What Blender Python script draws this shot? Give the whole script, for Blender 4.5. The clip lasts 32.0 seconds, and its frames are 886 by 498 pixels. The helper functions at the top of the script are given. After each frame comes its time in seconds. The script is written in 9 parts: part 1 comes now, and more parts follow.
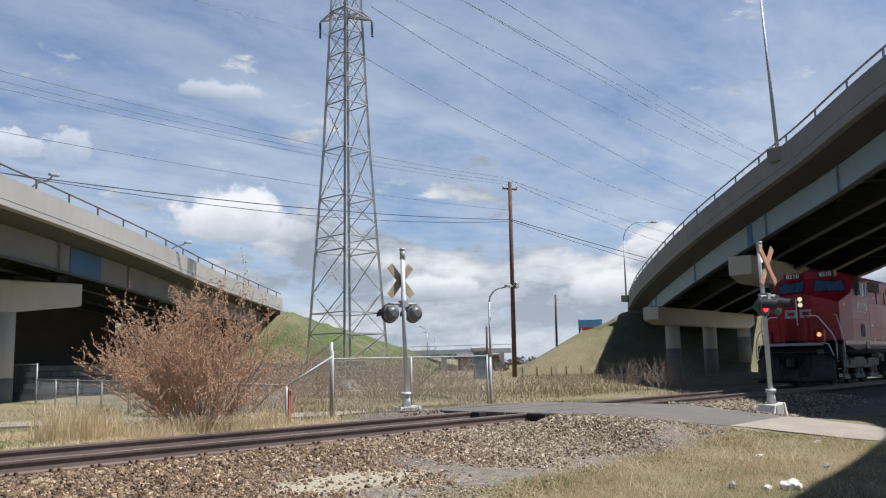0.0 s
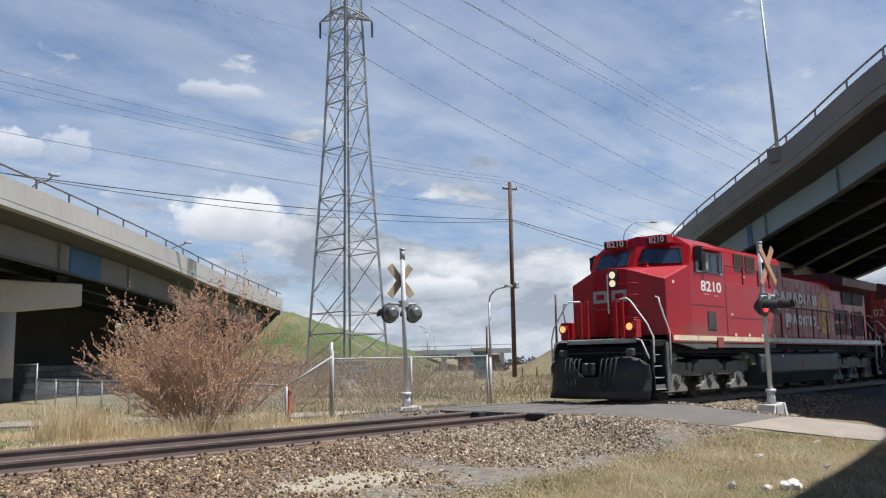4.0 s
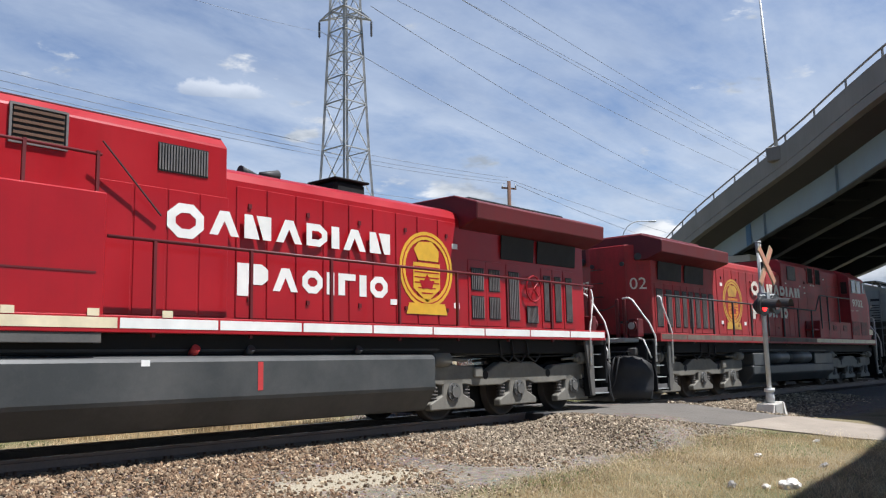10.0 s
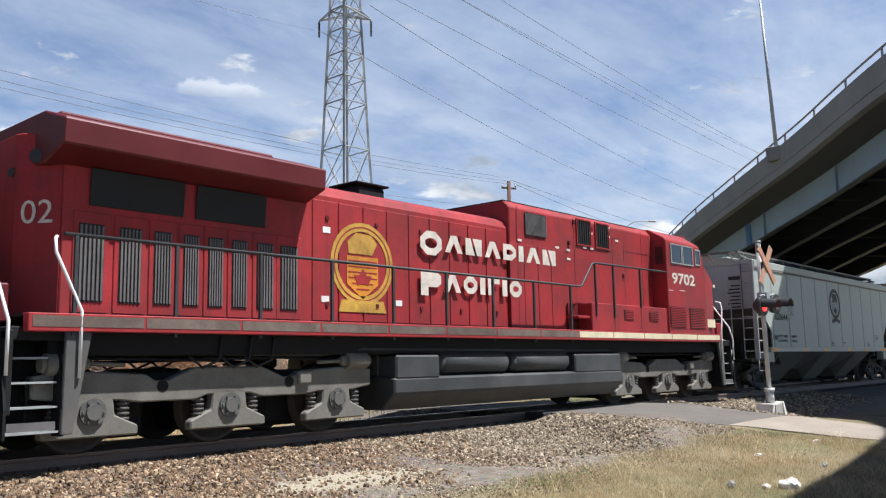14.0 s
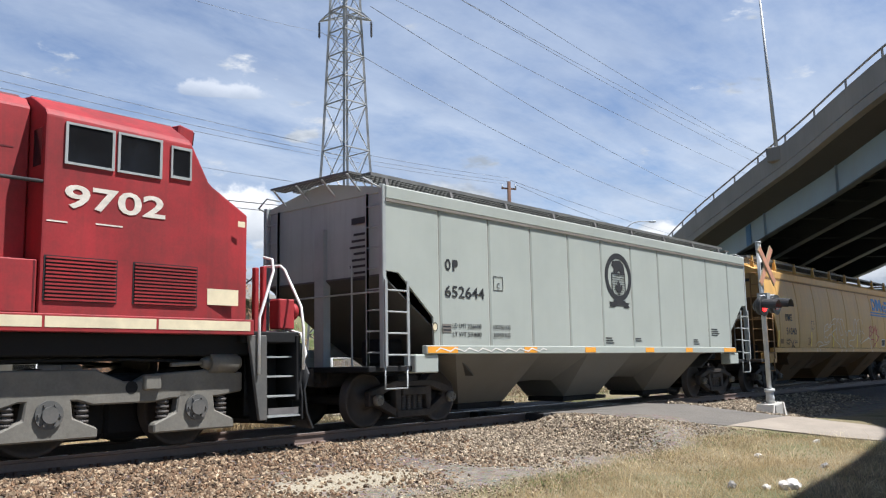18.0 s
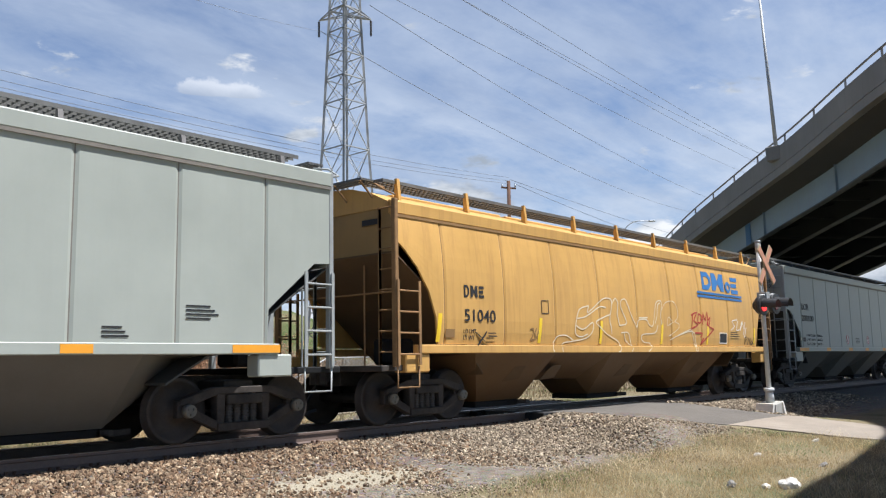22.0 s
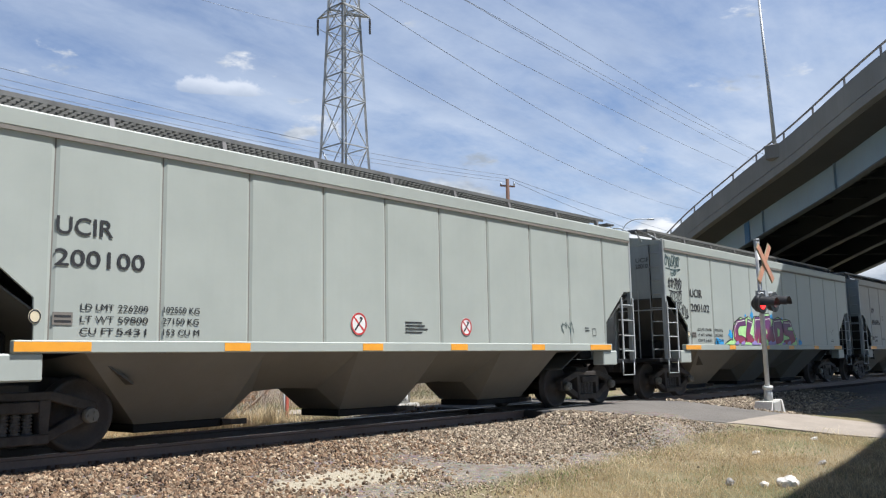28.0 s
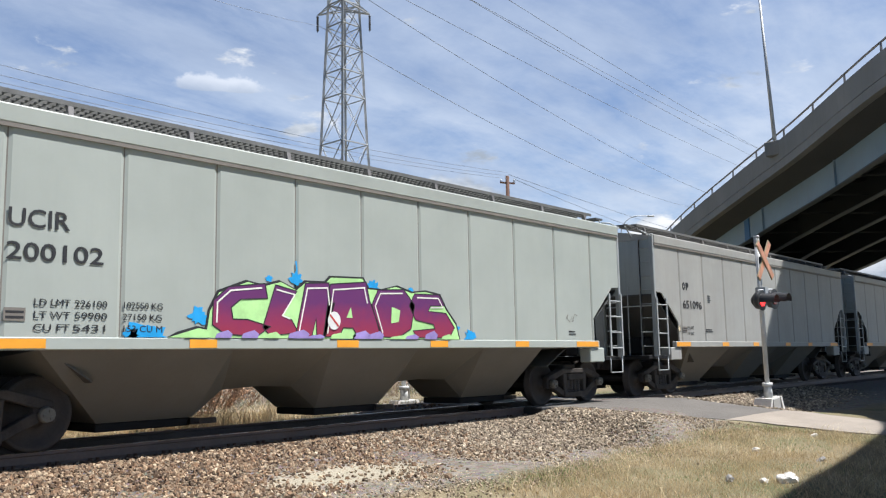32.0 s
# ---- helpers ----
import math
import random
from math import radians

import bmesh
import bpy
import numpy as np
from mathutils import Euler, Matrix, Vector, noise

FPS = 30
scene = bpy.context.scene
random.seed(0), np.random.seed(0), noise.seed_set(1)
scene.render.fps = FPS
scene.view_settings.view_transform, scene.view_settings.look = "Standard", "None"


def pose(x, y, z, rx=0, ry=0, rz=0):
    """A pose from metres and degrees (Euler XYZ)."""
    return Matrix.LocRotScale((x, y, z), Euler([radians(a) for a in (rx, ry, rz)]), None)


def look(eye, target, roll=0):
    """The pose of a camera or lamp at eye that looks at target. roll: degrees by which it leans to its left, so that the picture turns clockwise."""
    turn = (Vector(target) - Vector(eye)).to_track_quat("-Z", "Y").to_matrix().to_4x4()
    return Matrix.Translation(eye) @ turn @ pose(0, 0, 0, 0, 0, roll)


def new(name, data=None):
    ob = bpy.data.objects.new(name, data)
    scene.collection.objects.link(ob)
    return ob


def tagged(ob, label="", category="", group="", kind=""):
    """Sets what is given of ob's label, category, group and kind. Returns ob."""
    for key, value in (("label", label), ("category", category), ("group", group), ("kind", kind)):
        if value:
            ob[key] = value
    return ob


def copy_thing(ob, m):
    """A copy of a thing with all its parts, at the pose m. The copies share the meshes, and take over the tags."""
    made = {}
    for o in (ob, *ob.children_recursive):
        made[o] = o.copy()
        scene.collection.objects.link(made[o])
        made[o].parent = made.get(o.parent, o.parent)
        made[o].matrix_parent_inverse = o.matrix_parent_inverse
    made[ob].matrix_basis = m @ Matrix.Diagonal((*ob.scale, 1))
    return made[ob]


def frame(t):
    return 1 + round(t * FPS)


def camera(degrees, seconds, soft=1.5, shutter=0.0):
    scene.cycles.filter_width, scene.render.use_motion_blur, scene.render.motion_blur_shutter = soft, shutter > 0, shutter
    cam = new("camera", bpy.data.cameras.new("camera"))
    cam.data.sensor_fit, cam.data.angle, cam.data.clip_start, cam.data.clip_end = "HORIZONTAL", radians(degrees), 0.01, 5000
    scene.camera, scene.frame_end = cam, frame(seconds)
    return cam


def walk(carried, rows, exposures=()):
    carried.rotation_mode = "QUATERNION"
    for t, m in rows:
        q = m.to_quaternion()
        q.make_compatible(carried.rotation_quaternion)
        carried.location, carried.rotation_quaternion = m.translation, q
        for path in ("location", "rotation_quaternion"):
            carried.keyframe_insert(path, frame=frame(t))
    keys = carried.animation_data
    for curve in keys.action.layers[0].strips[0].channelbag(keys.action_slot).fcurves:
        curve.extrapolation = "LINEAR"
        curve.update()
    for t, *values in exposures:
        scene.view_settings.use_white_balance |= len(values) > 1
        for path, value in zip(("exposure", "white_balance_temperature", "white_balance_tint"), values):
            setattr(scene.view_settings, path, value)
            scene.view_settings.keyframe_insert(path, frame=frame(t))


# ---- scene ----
EYE = (0.0, 0.0, 1.034)
YAW, PITCH, ROLL = 48.792, 7.740, -1.089


def aim(dyaw, dpitch):
    a, b = radians(YAW + dyaw), radians(PITCH + dpitch)
    way = Vector((math.sin(a) * math.cos(b), math.cos(a) * math.cos(b), math.sin(b)))
    return look(EYE, Vector(EYE) + way, ROLL)


cam = camera(54.83, 32.0, soft=1.2)
walk(cam, [(0.0, aim(0, 0)), (6.5, aim(0, 0)), (8.0, aim(0.05, -0.002)), (10.0, aim(0.057, -0.045)),
           (14.5, aim(0.068, -0.057)), (16.5, aim(0.068, -0.057)), (19.0, aim(0.057, -0.005)), (21.0, aim(0.08, -0.038)),
           (23.0, aim(0.08, -0.098)), (25.5, aim(0.11, -0.118)), (27.5, aim(0.144, -0.182)), (28.0, aim(0.152, -0.20)),
           (29.0, aim(0.152, -0.28)), (30.0, aim(0.14, -0.348)), (31.0, aim(0.14, -0.38)), (32.0, aim(0.155, -0.409))],
     exposures=((0.0, 0.45, 6150, 10), (5.0, 0.47, 6150, 10), (9.0, 0.61, 6150, 10), (12.0, 0.63, 6150, 10), (14.0, 0.70, 6150, 10), (17.0, 0.72, 6150, 10), (20.0, 0.67, 6150, 10),
                (23.0, 0.63, 6150, 10), (25.0, 0.57, 6150, 10), (28.0, 0.68, 6150, 10), (32.0, 0.72, 6150, 10)))

# ---- light: high sun from the right behind the camera, broken cloud ----
SUN = Vector((2.9, -4.5, 11.2)).normalized()
sun = new("sun", bpy.data.lights.new("sun", "SUN"))
sun.data.energy, sun.data.angle, sun.data.color = 5.0, radians(0.6), (1.0, 0.97, 0.94)
sun.matrix_world = look(SUN * 100, (0, 0, 0))


def ramp(nt, fac, stops, smooth=False):
    r = nt.nodes.new("ShaderNodeValToRGB")
    if smooth:
        r.color_ramp.interpolation = "EASE"
    e = r.color_ramp.elements
    while len(e) < len(stops):
        e.new(0.5)
    for el, (p, c) in zip(e, stops):
        el.position, el.color = p, ((c, c, c, 1) if isinstance(c, (int, float)) else (*c, 1))
    nt.links.new(fac, r.inputs["Fac"])
    return r.outputs["Color"]


def math_node(nt, op, a, b=0.0, c=None, clamp=False):
    m = nt.nodes.new("ShaderNodeMath")
    m.operation, m.use_clamp = op, clamp
    for i, v in enumerate((a, b) if c is None else (a, b, c)):
        if isinstance(v, (int, float)):
            m.inputs[i].default_value = v
        else:
            nt.links.new(v, m.inputs[i])
    return m.outputs[0]


def mix(nt, fac, a, b, blend="MIX"):
    m = nt.nodes.new("ShaderNodeMix")
    m.data_type, m.blend_type = "RGBA", blend
    for sock, v in ((m.inputs[0], fac), (m.inputs[6], a), (m.inputs[7], b)):
        if isinstance(v, (int, float)):
            sock.default_value = v
        elif isinstance(v, (tuple, list)):
            sock.default_value = (*v, 1) if len(v) == 3 else v
        else:
            nt.links.new(v, sock)
    return m.outputs[2]


def noise_tex(nt, vec, scale, detail=4.0, rough=0.55, distort=0.0):
    n = nt.nodes.new("ShaderNodeTexNoise")
    n.inputs["Scale"].default_value, n.inputs["Detail"].default_value = scale, detail
    n.inputs["Roughness"].default_value, n.inputs["Distortion"].default_value = rough, distort
    nt.links.new(vec, n.inputs["Vector"])
    return n.outputs["Fac"]


def mapped(nt, vec, scale=(1, 1, 1), loc=(0, 0, 0), rot=(0, 0, 0)):
    m = nt.nodes.new("ShaderNodeMapping")
    m.inputs["Scale"].default_value, m.inputs["Location"].default_value, m.inputs["Rotation"].default_value = scale, loc, rot
    nt.links.new(vec, m.inputs["Vector"])
    return m.outputs[0]


def make_world():
    w = bpy.data.worlds.new("sky")
    scene.world = w
    w.use_nodes = True
    nt = w.node_tree
    nt.nodes.clear()
    sky = nt.nodes.new("ShaderNodeTexSky")
    sky.sky_type, sky.sun_disc = "NISHITA", False
    sky.sun_elevation, sky.sun_rotation = math.asin(SUN.z), math.atan2(SUN.x, SUN.y)
    sky.air_density, sky.dust_density, sky.ozone_density = 1.0, 0.3, 1.5
    tc = nt.nodes.new("ShaderNodeTexCoord")
    sep = nt.nodes.new("ShaderNodeSeparateXYZ")
    nt.links.new(tc.outputs["Generated"], sep.inputs[0])
    up = math_node(nt, "MAXIMUM", sep.outputs[2], 0.0)
    flat = math_node(nt, "ADD", up, 0.16)
    # project the view ray on a flat cloud layer
    comb = nt.nodes.new("ShaderNodeCombineXYZ")
    nt.links.new(math_node(nt, "DIVIDE", sep.outputs[0], flat), comb.inputs[0])
    nt.links.new(math_node(nt, "DIVIDE", sep.outputs[1], flat), comb.inputs[1])
    layer = comb.outputs[0]
    # high streaky veil
    veil = noise_tex(nt, mapped(nt, layer, (0.75, 1.6, 1), rot=(0, 0, 0.5)), 1.5, 9, 0.62, 0.35)
    veil2 = noise_tex(nt, mapped(nt, layer, (1, 1, 1), loc=(3.1, 1.7, 0)), 5.0, 8, 0.65, 0.2)
    v = math_node(nt, "ADD", math_node(nt, "MULTIPLY", veil, 0.72), math_node(nt, "MULTIPLY", veil2, 0.28))
    vmask = ramp(nt, v, [(0.36, 0.22), (0.47, 0.60), (0.56, 0.84), (0.68, 0.96)])
    # the veil thins out overhead
    vmask = math_node(nt, "MULTIPLY", vmask, ramp(nt, up, [(0.18, 1.0), (0.38, 0.72), (0.60, 0.04)]))
    # the cloud field stands over one quarter of the sky and thins out away from it
    field = nt.nodes.new("ShaderNodeVectorMath")
    field.operation = "DOT_PRODUCT"
    nt.links.new(tc.outputs["Generated"], field.inputs[0])
    field.inputs[1].default_value = (math.sin(radians(YAW)), math.cos(radians(YAW)), 0.0)
    cloudy = ramp(nt, field.outputs["Value"], [(0.30, 0.0), (0.72, 1.0)], True)
    vmask = math_node(nt, "MULTIPLY", vmask, cloudy)
    # puffs of cumulus low over the horizon
    puff = noise_tex(nt, mapped(nt, tc.outputs["Generated"], (1, 1, 2.6), loc=(0.35, 0.2, 0.05)), 8.0, 9, 0.56, 0.1)
    low = ramp(nt, up, [(0.0, 0.98), (0.10, 0.80), (0.16, 0.18), (0.22, 0.0)])
    pm = math_node(nt, "ADD", puff, math_node(nt, "MULTIPLY", low, 0.27))
    pmask = math_node(nt, "MULTIPLY", ramp(nt, pm, [(0.62, 0.0), (0.70, 1.0)], True), cloudy)
    shade = noise_tex(nt, mapped(nt, tc.outputs["Generated"], (1, 1, 3.0), loc=(0.35, 0.2, 0.13)), 8.0, 7, 0.58, 0.1)
    pcol = ramp(nt, shade, [(0.36, (0.96, 0.96, 0.96)), (0.49, (0.66, 0.69, 0.73)), (0.60, (0.40, 0.45, 0.52))])
    vcol = ramp(nt, noise_tex(nt, mapped(nt, layer, (1, 2.2, 1), rot=(0, 0, 0.5)), 1.3, 5, 0.6),
                [(0.3, (0.46, 0.53, 0.66)), (0.55, (0.62, 0.69, 0.80)), (0.75, (0.80, 0.84, 0.90))])
    blue = mix(nt, 1.0, sky.outputs[0], (0.090, 0.10, 0.116), "MULTIPLY")
    # deeper blue towards the zenith of a dry spring day
    blue = mix(nt, 1.0, blue, ramp(nt, up, [(0.40, 1.0), (0.75, 0.38)]), "MULTIPLY")
    col = mix(nt, vmask, blue, vcol)
    col = mix(nt, pmask, col, pcol)
    # one heaped cloud and two small ones
    for (px, pz, ax, az, s) in CLOUDS:
        q = Vector(px)
        dot = nt.nodes.new("ShaderNodeVectorMath")
        dot.operation = "DOT_PRODUCT"
        nt.links.new(tc.outputs["Generated"], dot.inputs[0])
        side = Vector((q.y, -q.x, 0)).normalized()
        dot.inputs[1].default_value = side
        a = math_node(nt, "DIVIDE", dot.outputs["Value"], ax)
        b = math_node(nt, "DIVIDE", math_node(nt, "SUBTRACT", sep.outputs[2], q.z), az)
        # flat base: compress below, bulge above
        bb = math_node(nt, "MULTIPLY", math_node(nt, "MINIMUM", b, 0.0), 3.6)
        b2 = math_node(nt, "ADD", math_node(nt, "MAXIMUM", b, 0.0), math_node(nt, "ABSOLUTE", bb))
        r = math_node(nt, "SQRT", math_node(nt, "ADD", math_node(nt, "POWER", math_node(nt, "ABSOLUTE", a), 2.0), math_node(nt, "POWER", b2, 2.0)))
        front = nt.nodes.new("ShaderNodeVectorMath")
        front.operation = "DOT_PRODUCT"
        nt.links.new(tc.outputs["Generated"], front.inputs[0])
        front.inputs[1].default_value = q
        lump = noise_tex(nt, mapped(nt, tc.outputs["Generated"], (1, 1, 1.2)), s, 6, 0.6)
        rr = math_node(nt, "ADD", r, math_node(nt, "MULTIPLY", math_node(nt, "SUBTRACT", lump, 0.5), 1.5))
        cm = ramp(nt, rr, [(0.70, 1.0), (1.0, 0.0)], True)
        cm = math_node(nt, "MULTIPLY", cm, math_node(nt, "GREATER_THAN", front.outputs["Value"], 0.5))
        ccol = ramp(nt, math_node(nt, "ADD", b, math_node(nt, "MULTIPLY", lump, 0.8)), [(0.1, (0.52, 0.56, 0.62)), (0.5, (0.78, 0.80, 0.83)), (0.9, (1.08, 1.07, 1.06))])
        col = mix(nt, math_node(nt, "MULTIPLY", cm, pz), col, ccol)
    # pale haze at the horizon
    haze = ramp(nt, up, [(0.0, 0.5), (0.05, 0.16), (0.12, 0.0)])
    haze = math_node(nt, "MULTIPLY", haze, math_node(nt, "ADD", math_node(nt, "MULTIPLY", cloudy, 0.7), 0.3))
    col = mix(nt, haze, col, (0.74, 0.80, 0.86))
    bg = nt.nodes.new("ShaderNodeBackground")
    bg.inputs["Strength"].default_value = 0.645
    nt.links.new(col, bg.inputs["Color"])
    out = nt.nodes.new("ShaderNodeOutputWorld")
    nt.links.new(bg.outputs[0], out.inputs["Surface"])


def sky_way(x, y):
    """Unit way in the world for a place in a 1568 x 882 picture at the start."""
    m = aim(0, 0).to_3x3()
    return (m @ Vector(((x - 784) / 1511.6, (441 - y) / 1511.6, -1))).normalized()


CLOUDS = [(sky_way(412, 408), 0.97, 0.088, 0.052, 22), (sky_way(400, 168), 0.45, 0.055, 0.016, 34), (sky_way(20, 268), 0.6, 0.034, 0.026, 60),
          (sky_way(122, 275), 0.4, 0.028, 0.034, 60), (sky_way(760, 520), 0.8, 0.075, 0.025, 26), (sky_way(1090, 520), 0.85, 0.06, 0.03, 26)]
make_world()

# ---- materials ----
MATS = {}


def mat(name, colour, rough=0.6, metal=0.0, vary=0.25, scale=3.0, fine=40.0, bump=0.15, streak=0.0, dirt=(0.10, 0.085, 0.07), dirt_amount=0.0,
        emit=0.0, spec=0.5, island=False, coat=0.0, rand=0.0):
    """A painted or plain surface: two scales of tone, optional run-down streaks and dirt patches."""
    m = bpy.data.materials.new(name)
    m.use_nodes = True
    nt = m.node_tree
    b = nt.nodes["Principled BSDF"]
    tc = nt.nodes.new("ShaderNodeTexCoord").outputs["Object"]
    big, small = noise_tex(nt, tc, scale, 5, 0.6), noise_tex(nt, tc, fine, 4, 0.6)
    lo, hi = tuple(c * (1 - vary) for c in colour), tuple(min(1, c * (1 + vary)) for c in colour)
    col = mix(nt, ramp(nt, big, [(0.3, 0.0), (0.7, 1.0)]), lo, hi)
    col = mix(nt, 0.35 * min(1, vary * 3), col, mix(nt, ramp(nt, small, [(0.3, 0.0), (0.7, 1.0)]), lo, hi))
    if rand:
        oi = nt.nodes.new("ShaderNodeObjectInfo").outputs["Random"] if not island else nt.nodes.new("ShaderNodeNewGeometry").outputs["Random Per Island"]
        col = mix(nt, 1.0, col, ramp(nt, oi, [(0.0, 1 - rand), (1.0, 1.0)]), "MULTIPLY")
    if streak:
        st = noise_tex(nt, mapped(nt, tc, (6, 6, 0.35)), 1.0, 6, 0.65)
        col = mix(nt, math_node(nt, "MULTIPLY", ramp(nt, st, [(0.48, 0.0), (0.75, 1.0)]), streak), col, dirt)
    if dirt_amount:
        dm = noise_tex(nt, tc, 1.1, 9, 0.7)
        col = mix(nt, math_node(nt, "MULTIPLY", ramp(nt, dm, [(0.42, 0.0), (0.68, 1.0)]), dirt_amount), col, dirt)
    nt.links.new(col, b.inputs["Base Color"])
    nt.links.new(ramp(nt, big, [(0.2, max(0.03, rough - 0.1)), (0.8, min(1, rough + 0.12))]), b.inputs["Roughness"])
    b.inputs["Metallic"].default_value = metal
    b.inputs["Specular IOR Level"].default_value = spec
    if coat:
        b.inputs["Coat Weight"].default_value = coat
    if emit:
        b.inputs["Emission Color"].default_value, b.inputs["Emission Strength"].default_value = (*colour, 1), emit
    if bump:
        bp = nt.nodes.new("ShaderNodeBump")
        bp.inputs["Strength"].default_value, bp.inputs["Distance"].default_value = bump, 0.01
        nt.links.new(small, bp.inputs["Height"])
        nt.links.new(bp.outputs[0], b.inputs["Normal"])
    MATS[name] = m
    return m


def glass_mat(name, colour=(0.02, 0.03, 0.035), rough=0.04):
    m = mat(name, colour, rough, 0, 0.1, bump=0, spec=0.8)
    return m


mat("rail_steel", (0.150, 0.105, 0.085), 0.65, 0.0, 0.3, 1.0, 30)
mat("rail_head", (0.42, 0.41, 0.40), 0.25, 0.95, 0.15, 1.5, 60, 0.05)
mat("tie_wood", (0.10, 0.075, 0.058), 0.9, 0, 0.4, 2.5, 50, 0.6, rand=0.35)
mat("plate_rust", (0.13, 0.075, 0.05), 0.8, 0.3, 0.4)
mat("asphalt", (0.125, 0.112, 0.097), 0.92, 0, 0.2, 1.2, 120, 0.5, dirt=(0.20, 0.18, 0.15), dirt_amount=0.35)
mat("path_concrete", (0.30, 0.255, 0.205), 0.9, 0, 0.2, 1.5, 90, 0.4, dirt_amount=0.35, dirt=(0.24, 0.2, 0.16))
mat("concrete", (0.235, 0.225, 0.205), 0.88, 0, 0.16, 0.6, 30, 0.3, streak=0.3, dirt=(0.2, 0.185, 0.16), dirt_amount=0.2)
# right bridge's face: pale concrete darkened, as it turns from the sun
mat("concrete_pale_shaded", (0.225, 0.222, 0.21), 0.88, 0, 0.14, 0.5, 30, 0.3, streak=0.3, dirt=(0.15, 0.145, 0.13))
mat("concrete_light", (0.52, 0.485, 0.41), 0.85, 0, 0.10, 0.5, 30, 0.3, streak=0.25, dirt=(0.30, 0.27, 0.22))
mat("concrete_pale", (0.37, 0.355, 0.32), 0.85, 0, 0.12, 0.5, 30, 0.3, streak=0.2, dirt=(0.24, 0.22, 0.19))
mat("girder_paint", (0.23, 0.30, 0.335), 0.6, 0, 0.12, 0.5, 20, 0.1, streak=0.25, dirt=(0.25, 0.23, 0.2))
mat("flange_grey", (0.07, 0.085, 0.095), 0.6, 0.1, 0.2, 0.7, 20, 0.1)
# concrete of the deck's underside and joint, darkened to carry their shade
mat("concrete_shaded", (0.07, 0.07, 0.068), 0.9, 0, 0.2, 0.6, 30, 0.3, streak=0.3, dirt=(0.06, 0.058, 0.055))
# near-black colour for ground and wall under the left deck, in place of shade
mat("under_deck_shade", (0.055, 0.048, 0.04), 0.95, 0, 0.4, 0.8, 30, 0.4)
# inner girders and cross frames: near black to stand in for under-deck shade
mat("girder_shaded", (0.022, 0.026, 0.03), 0.8, 0, 0.25, 0.7, 20, 0.1, spec=0.2)
mat("blue_patch", (0.045, 0.13, 0.25), 0.6, 0, 0.2, 1.0, 20, 0.1)
mat("galv", (0.40, 0.41, 0.41), 0.55, 0.2, 0.18, 3, 40, 0.1)
mat("mast_alloy", (0.58, 0.58, 0.565), 0.5, 0.1, 0.15, 3, 40, 0.1)
mat("rail_grey", (0.20, 0.19, 0.185), 0.6, 0.2, 0.2, 2, 40, 0.1)
mat("tower_steel", (0.42, 0.42, 0.405), 0.6, 0.4, 0.3, 1.5, 30, 0.1)
mat("dark_steel", (0.06, 0.06, 0.062), 0.6, 0.4, 0.3, 3, 40, 0.1)
mat("wire", (0.27, 0.30, 0.345), 0.95, 0, 0.1, bump=0, spec=0.05)
mat("pole_wood", (0.14, 0.075, 0.05), 0.9, 0, 0.35, 1.5, 40, 0.5, streak=0.4, dirt=(0.06, 0.04, 0.03))
mat("stone_wall", (0.34, 0.32, 0.29), 0.95, 0, 0.25, 2, 30, 0.6, rand=0.3)
mat("black_rubber", (0.02, 0.02, 0.021), 0.7, 0, 0.2)
mat("signal_black", (0.035, 0.035, 0.036), 0.5, 0, 0.3, 6, 40)
mat("cross_back", (0.36, 0.29, 0.18), 0.7, 0.0, 0.2, 4, 40)
mat("cross_orange", (0.62, 0.30, 0.19), 0.6, 0, 0.2, 5, 40, streak=0.3)
mat("lens_red", (0.25, 0.01, 0.01), 0.2, 0, 0.1, bump=0)
mat("lens_lit", (1.0, 0.02, 0.02), 0.3, 0, 0, bump=0, emit=1.6)
mat("twig", (0.40, 0.30, 0.23), 0.9, 0, 0.35, 3, 30)
mat("bud", (0.66, 0.41, 0.25), 0.85, 0, 0.35, 6, 30, island=True, rand=0.45)
mat("dry_grass", (0.64, 0.49, 0.28), 0.95, 0, 0.25, 4, 30, island=True, rand=0.45, bump=0)
mat("tan_reed", (0.80, 0.66, 0.42), 0.95, 0, 0.2, 4, 30, island=True, rand=0.3, bump=0)
mat("brown_reed", (0.46, 0.36, 0.225), 0.95, 0, 0.25, 4, 30, island=True, rand=0.5, bump=0)
mat("green_grass", (0.20, 0.27, 0.085), 0.95, 0, 0.3, 4, 30, island=True, rand=0.45, bump=0)
mat("scrub", (0.40, 0.31, 0.22), 0.95, 0, 0.3, 2, 30, island=True, rand=0.4)
mat("white_rock", (0.72, 0.68, 0.62), 0.95, 0, 0.15, 8, 60, 0.6)
mat("red_paint", (0.355, 0.006, 0.012), 0.38, 0, 0.12, 1.0, 30, 0.02, streak=0.25, dirt=(0.19, 0.012, 0.012), coat=0.12, spec=0.35)
